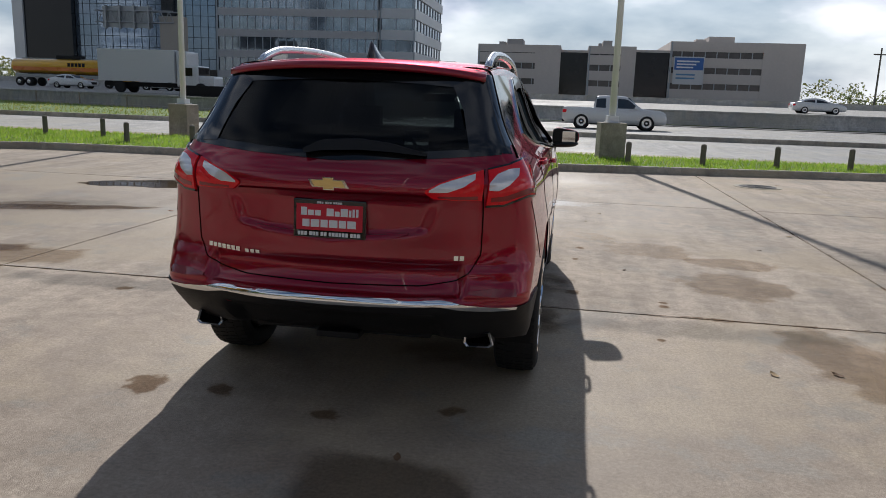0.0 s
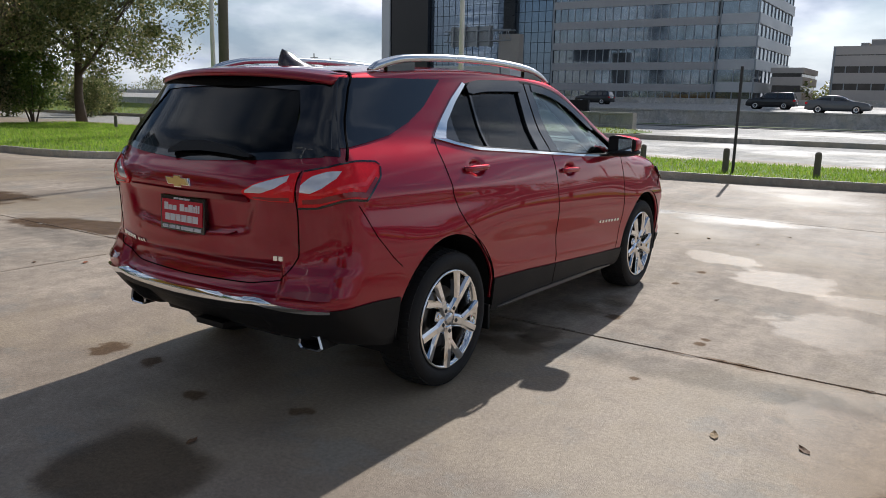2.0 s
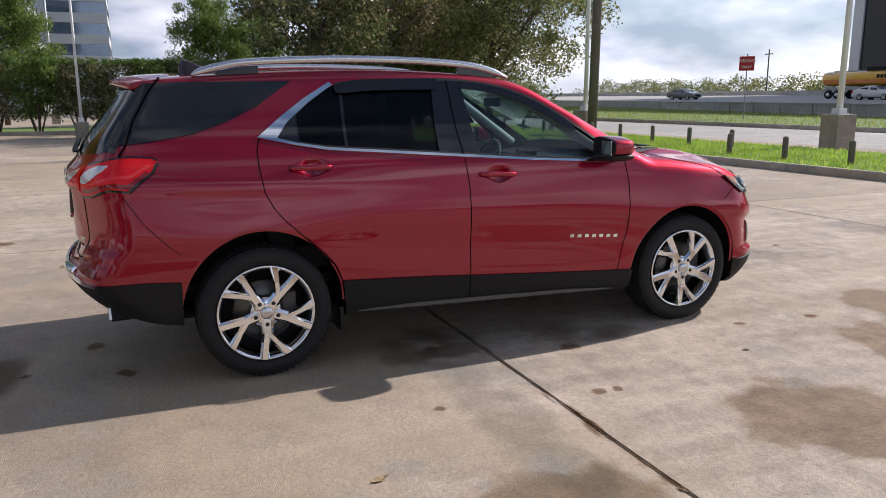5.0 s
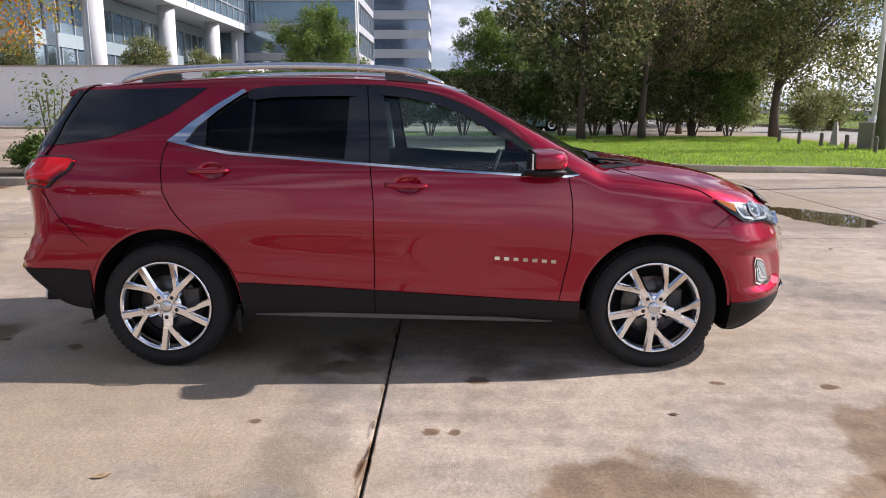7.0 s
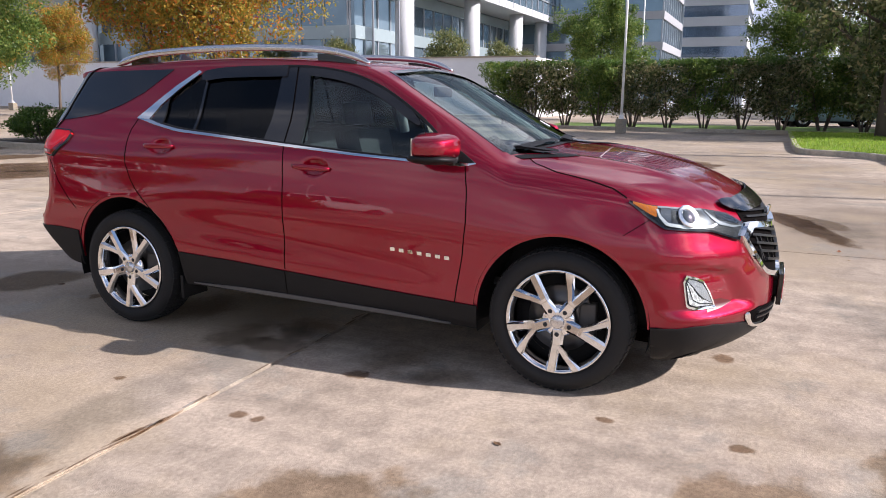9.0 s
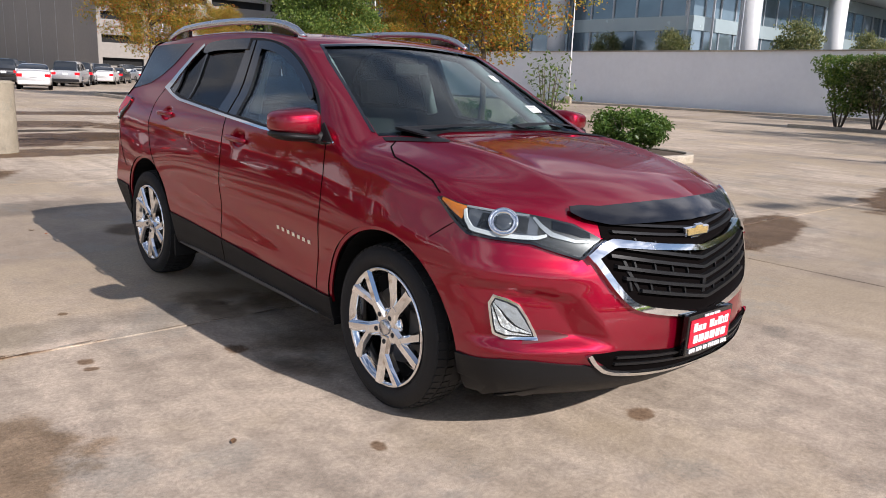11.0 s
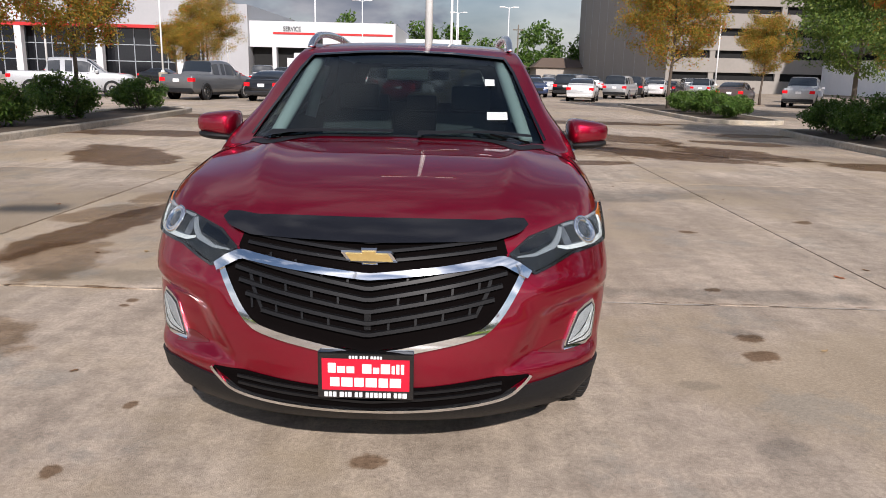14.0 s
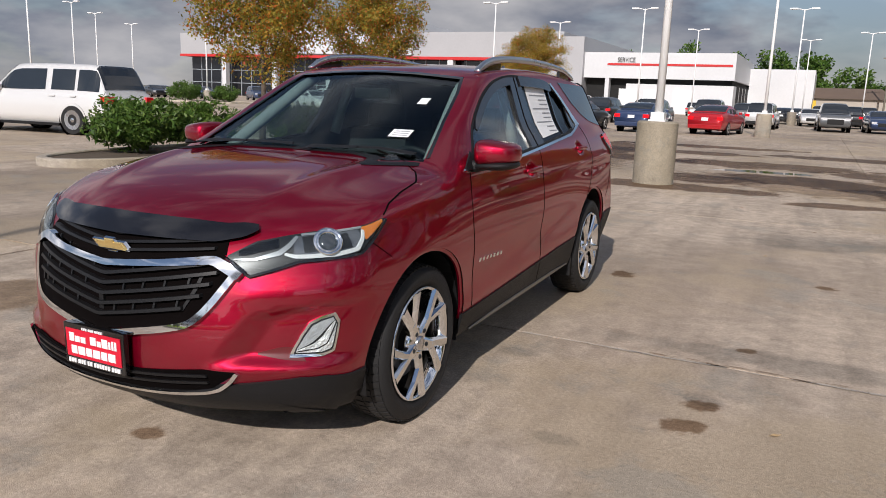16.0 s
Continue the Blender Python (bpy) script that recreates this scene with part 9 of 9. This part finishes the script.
vehicle("sedan", "red", 2.4, -37.6, 172)
vehicle("sedan", "blue", 5.8, -35.9, 176)
vehicle("sedan", "black", 8.8, -34.2, 174)
vehicle("crew_pickup", "grey", 12.3, -34.3, 166)
vehicle("pickup", "white", 4.3, -49.5, 178)
vehicle("suv", "white", 1.2, -52.5, 178)
vehicle("suv", "grey", 8.0, -50.0, 178)
vehicle("suv", "black", 11.5, -50.5, 178)
vehicle("crew_pickup", "grey", 15.0, -56.0, 190)
vehicle("crew_pickup", "silver", 18.8, -33.5, 108, label="silver crew-cab pickup crossing the concrete lot")
wsuv = vehicle("big_suv", "white", 17.7, -10.9, -82, label="white large SUV with a sheet in its side window")
part("window_sheet", box(0.80, 0.86, 0.10, 0.62, 1.36, 1.66), PAPER, wsuv, "white sheet in the side window")
for k, (px, py, pk, pc) in enumerate(((-2.5, -73, "suv", "white"), (0.8, -74, "sedan", "black"), (-6.0, -75, "suv", "black"), (-9.4, -74, "sedan", "silver"), (4.0, -72, "suv", "grey"), (-13.0, -76, "crew_pickup", "black"), (7.2, -73, "sedan", "white"), (-19.0, -70, "suv", "grey"), (-22.5, -78, "sedan", "white"))):
    vehicle(pk, pc, px, py, 176 + 2 * (k % 3))
vehicle("crew_pickup", "grey", -3.1, -54.1, 3)
vehicle("sedan", "blue", -6.0, -54.6, 4)
vehicle("suv", "black", -8.8, -56.0, 170)
vehicle("sedan", "white", -8.6, -46.4, 166)
vehicle("suv", "silver", -12.9, -55.0, 156)
vehicle("suv", "black", -4.6, -66.0, 176)
vehicle("sedan", "white", -1.6, -67.5, 4)
vehicle("suv", "black", -15.6, -62.0, 160)
vehicle("sedan", "white", -18.6, -66.0, 156)
vehicle("sedan", "black", -21.5, -72.0, 152)
vehicle("suv", "silver", -23.5, -68.0, 152)
vehicle("sedan", "brown", -18.8, -46.8, 150)
vehicle("crew_pickup", "silver", -22.2, -44.4, 150)
vehicle("sedan", "grey", -27.5, -57.0, 150)
vehicle("suv", "white", -33.0, -99.0, 150)
vehicle("sedan", "white", 33.0, -45.0, 60)
vehicle("suv", "white", 41.0, -60.0, 85)
vehicle("sedan", "silver", 34.5, -66.0, 80)
vehicle("sedan", "black", 29.0, -72.0, 80)
vehicle("suv", "black", 45.5, -67.0, 80)
vehicle("sedan", "red", 27.0, -88.0, 170)
vehicle("suv", "black", 22.0, -90.0, 170)
vehicle("crew_pickup", "white", 39.5, -75.0, 80)
vehicle("big_suv", "teal", -42.5, 4.6, 20, label="teal large SUV parked behind the hedge")
rv = random.Random(8)
cols_ = ["white", "black", "silver", "grey", "white", "black", "blue", "silver", "red"]
for i in range(16):
    vehicle(rv.choice(["suv", "suv", "sedan", "crew_pickup"]), rv.choice(cols_), 15.5 - 3.1 * i + rv.uniform(-0.2, 0.2), -84 - rv.uniform(0, 2.0) - (14 if i % 2 else 0), 178 + rv.uniform(-3, 3))
for i in range(7):
    vehicle(rv.choice(["suv", "sedan"]), rv.choice(cols_), 52 + 5.2 * i, -66 - rv.uniform(0, 8), 60 + rv.uniform(-8, 8))
# traffic on the highway
hw_group = "cars on the highway"
for kind, col, x, y, rz in (("sedan", "grey", -82.0, 70, -82), ("sedan", "grey", -6.0, 66, -90), ("sedan", "white", 24.5, 74, -90), ("suv", "black", -37.0, 88, 90), ("sedan", "white", -52, 70, -90), ("suv", "white", -44, 74, -90),
                            ("suv", "black", -14.0, 80, 90), ("sedan", "black", -62, 84, 90)):
    vehicle(kind, col, x, y, rz, deck_z(y), f"{col} {'SUV' if kind == 'suv' else kind} on the highway", hw_group)
vehicle("crew_pickup", "white", 3.4, 39.6, -91, -0.01, "white crew-cab pickup on the frontage road", "cars on the road")
tk = thing("box_truck", "white box truck with a long plain box on the highway", "truck", hw_group, m=pose(-35.2, 58.5, deck_z(58.5), 0, 0, -90))
part("box", box(-1.25, 1.25, -5.4, 1.9, 1.0, 3.75, 0.04), CARM["white"], tk, "plain white box")
part("air_fairing", box(-1.1, 1.1, 2.0, 3.0, 2.4, 3.7, 0.15), CARM["white"], tk)
part("cab", box(-1.1, 1.1, 2.0, 4.0, 0.65, 2.5, 0.15), CARM["white"], tk, "white cab")
part("bonnet", box(-0.9, 0.9, 3.9, 5.4, 0.6, 1.65, 0.2), CARM["white"], tk)
part("windscreen", box(-0.95, 0.95, 3.5, 4.04, 1.65, 2.4, 0.05), GLOSSBLK, tk)
part("side_window", box(-1.12, 1.12, 2.7, 3.5, 1.6, 2.3, 0.03), GLOSSBLK, tk)
part("chassis", box(-0.6, 0.6, -5.2, 5.0, 0.55, 0.95, 0.03), BLACKPL, tk)
for s in (-1, 1):
    for yy in (-3.4, 4.2):
        w_ = part("wheel", lathe([(0.28, 0.02), (0.46, 0.02), (0.5, -0.05), (0.5, -0.30)], 24, "x"), RUBBER, tk)
        w_.matrix_local = pose(s * 1.2, yy, 0.5, 0, 0, 0 if s > 0 else 180)

# yellow tanker lorry on the highway
TANKM = surface("orange_tank_paint", (0.72, 0.20, 0.03), 0.3, vary=0.15, coat=0.6)
tn = thing("tanker_lorry", "yellow and orange tanker lorry on the highway", "truck", hw_group, m=pose(-55.6, 75, deck_z(75), 0, 0, -90))
bm = bmesh.new()
rings = []
for yy, k in ((-6.9, 0.90), (-6.7, 1.0), (6.2, 1.0), (6.4, 0.90)):
    rings.append([bm.verts.new((1.22 * k * math.copysign(abs(math.cos(a)) ** 0.8, math.cos(a)), yy, 2.25 + 0.85 * k * math.copysign(abs(math.sin(a)) ** 0.8, math.sin(a)))) for a in np.linspace(0, 2 * math.pi, 28, endpoint=False)])
for a, b in zip(rings, rings[1:]):
    for q in range(28):
        bm.faces.new((a[q], a[(q + 1) % 28], b[(q + 1) % 28], b[q]))
bm.faces.new(rings[0])
bm.faces.new(rings[-1])
bmesh.ops.recalc_face_normals(bm, faces=bm.faces)
part("tank", bm, CARM["yellow"], tn, "yellow tank with an orange stripe", smooth=True)
part("stripe", box(-1.235, 1.235, -6.6, 6.0, 1.75, 2.15, 0.02), TANKM, tn, "orange stripe")
for k in range(5):
    part("bar", box(1.20, 1.245, 0.3 + 0.45 * k, 0.62 + 0.45 * k, 2.25, 2.65), BLACKPL, tn)
part("walkway", box(-0.35, 0.35, -6.0, 6.0, 3.08, 3.16, 0.01), STEEL, tn)
part("hatch_rail", box(-0.5, 0.5, -1.6, 1.4, 3.1, 3.5, 0.02), BLACKPL, tn)
part("chassis", box(-0.9, 0.9, -6.6, 6.6, 1.0, 1.35, 0.03), STEEL, tn)
part("cab", box(-1.15, 1.15, 6.9, 8.9, 0.7, 3.0, 0.2), CARM["yellow"], tn)
part("bonnet", box(-0.95, 0.95, 8.7, 10.6, 0.7, 1.9, 0.25), CARM["yellow"], tn)
part("windscreen", box(-1.0, 1.0, 8.3, 8.95, 2.0, 2.8, 0.05), GLOSSBLK, tn)
part("side_window", box(-1.17, 1.17, 7.5, 8.3, 1.9, 2.6, 0.03), GLOSSBLK, tn)
for s in (-1, 1):
    for yy in (-5.9, -4.7, 5.2, 6.4, 9.7):
        w_ = part("wheel", lathe([(0.28, 0.02), (0.46, 0.02), (0.5, -0.05), (0.5, -0.30)], 24, "x"), RUBBER, tn)
        w_.matrix_local = pose(s * 1.2, yy, 0.5, 0, 0, 0 if s > 0 else 180)
        part("hub", lathe([(0.26, 0.0), (0.2, 0.04), (0.02, 0.05)], 16, "x"), SILVER, w_)
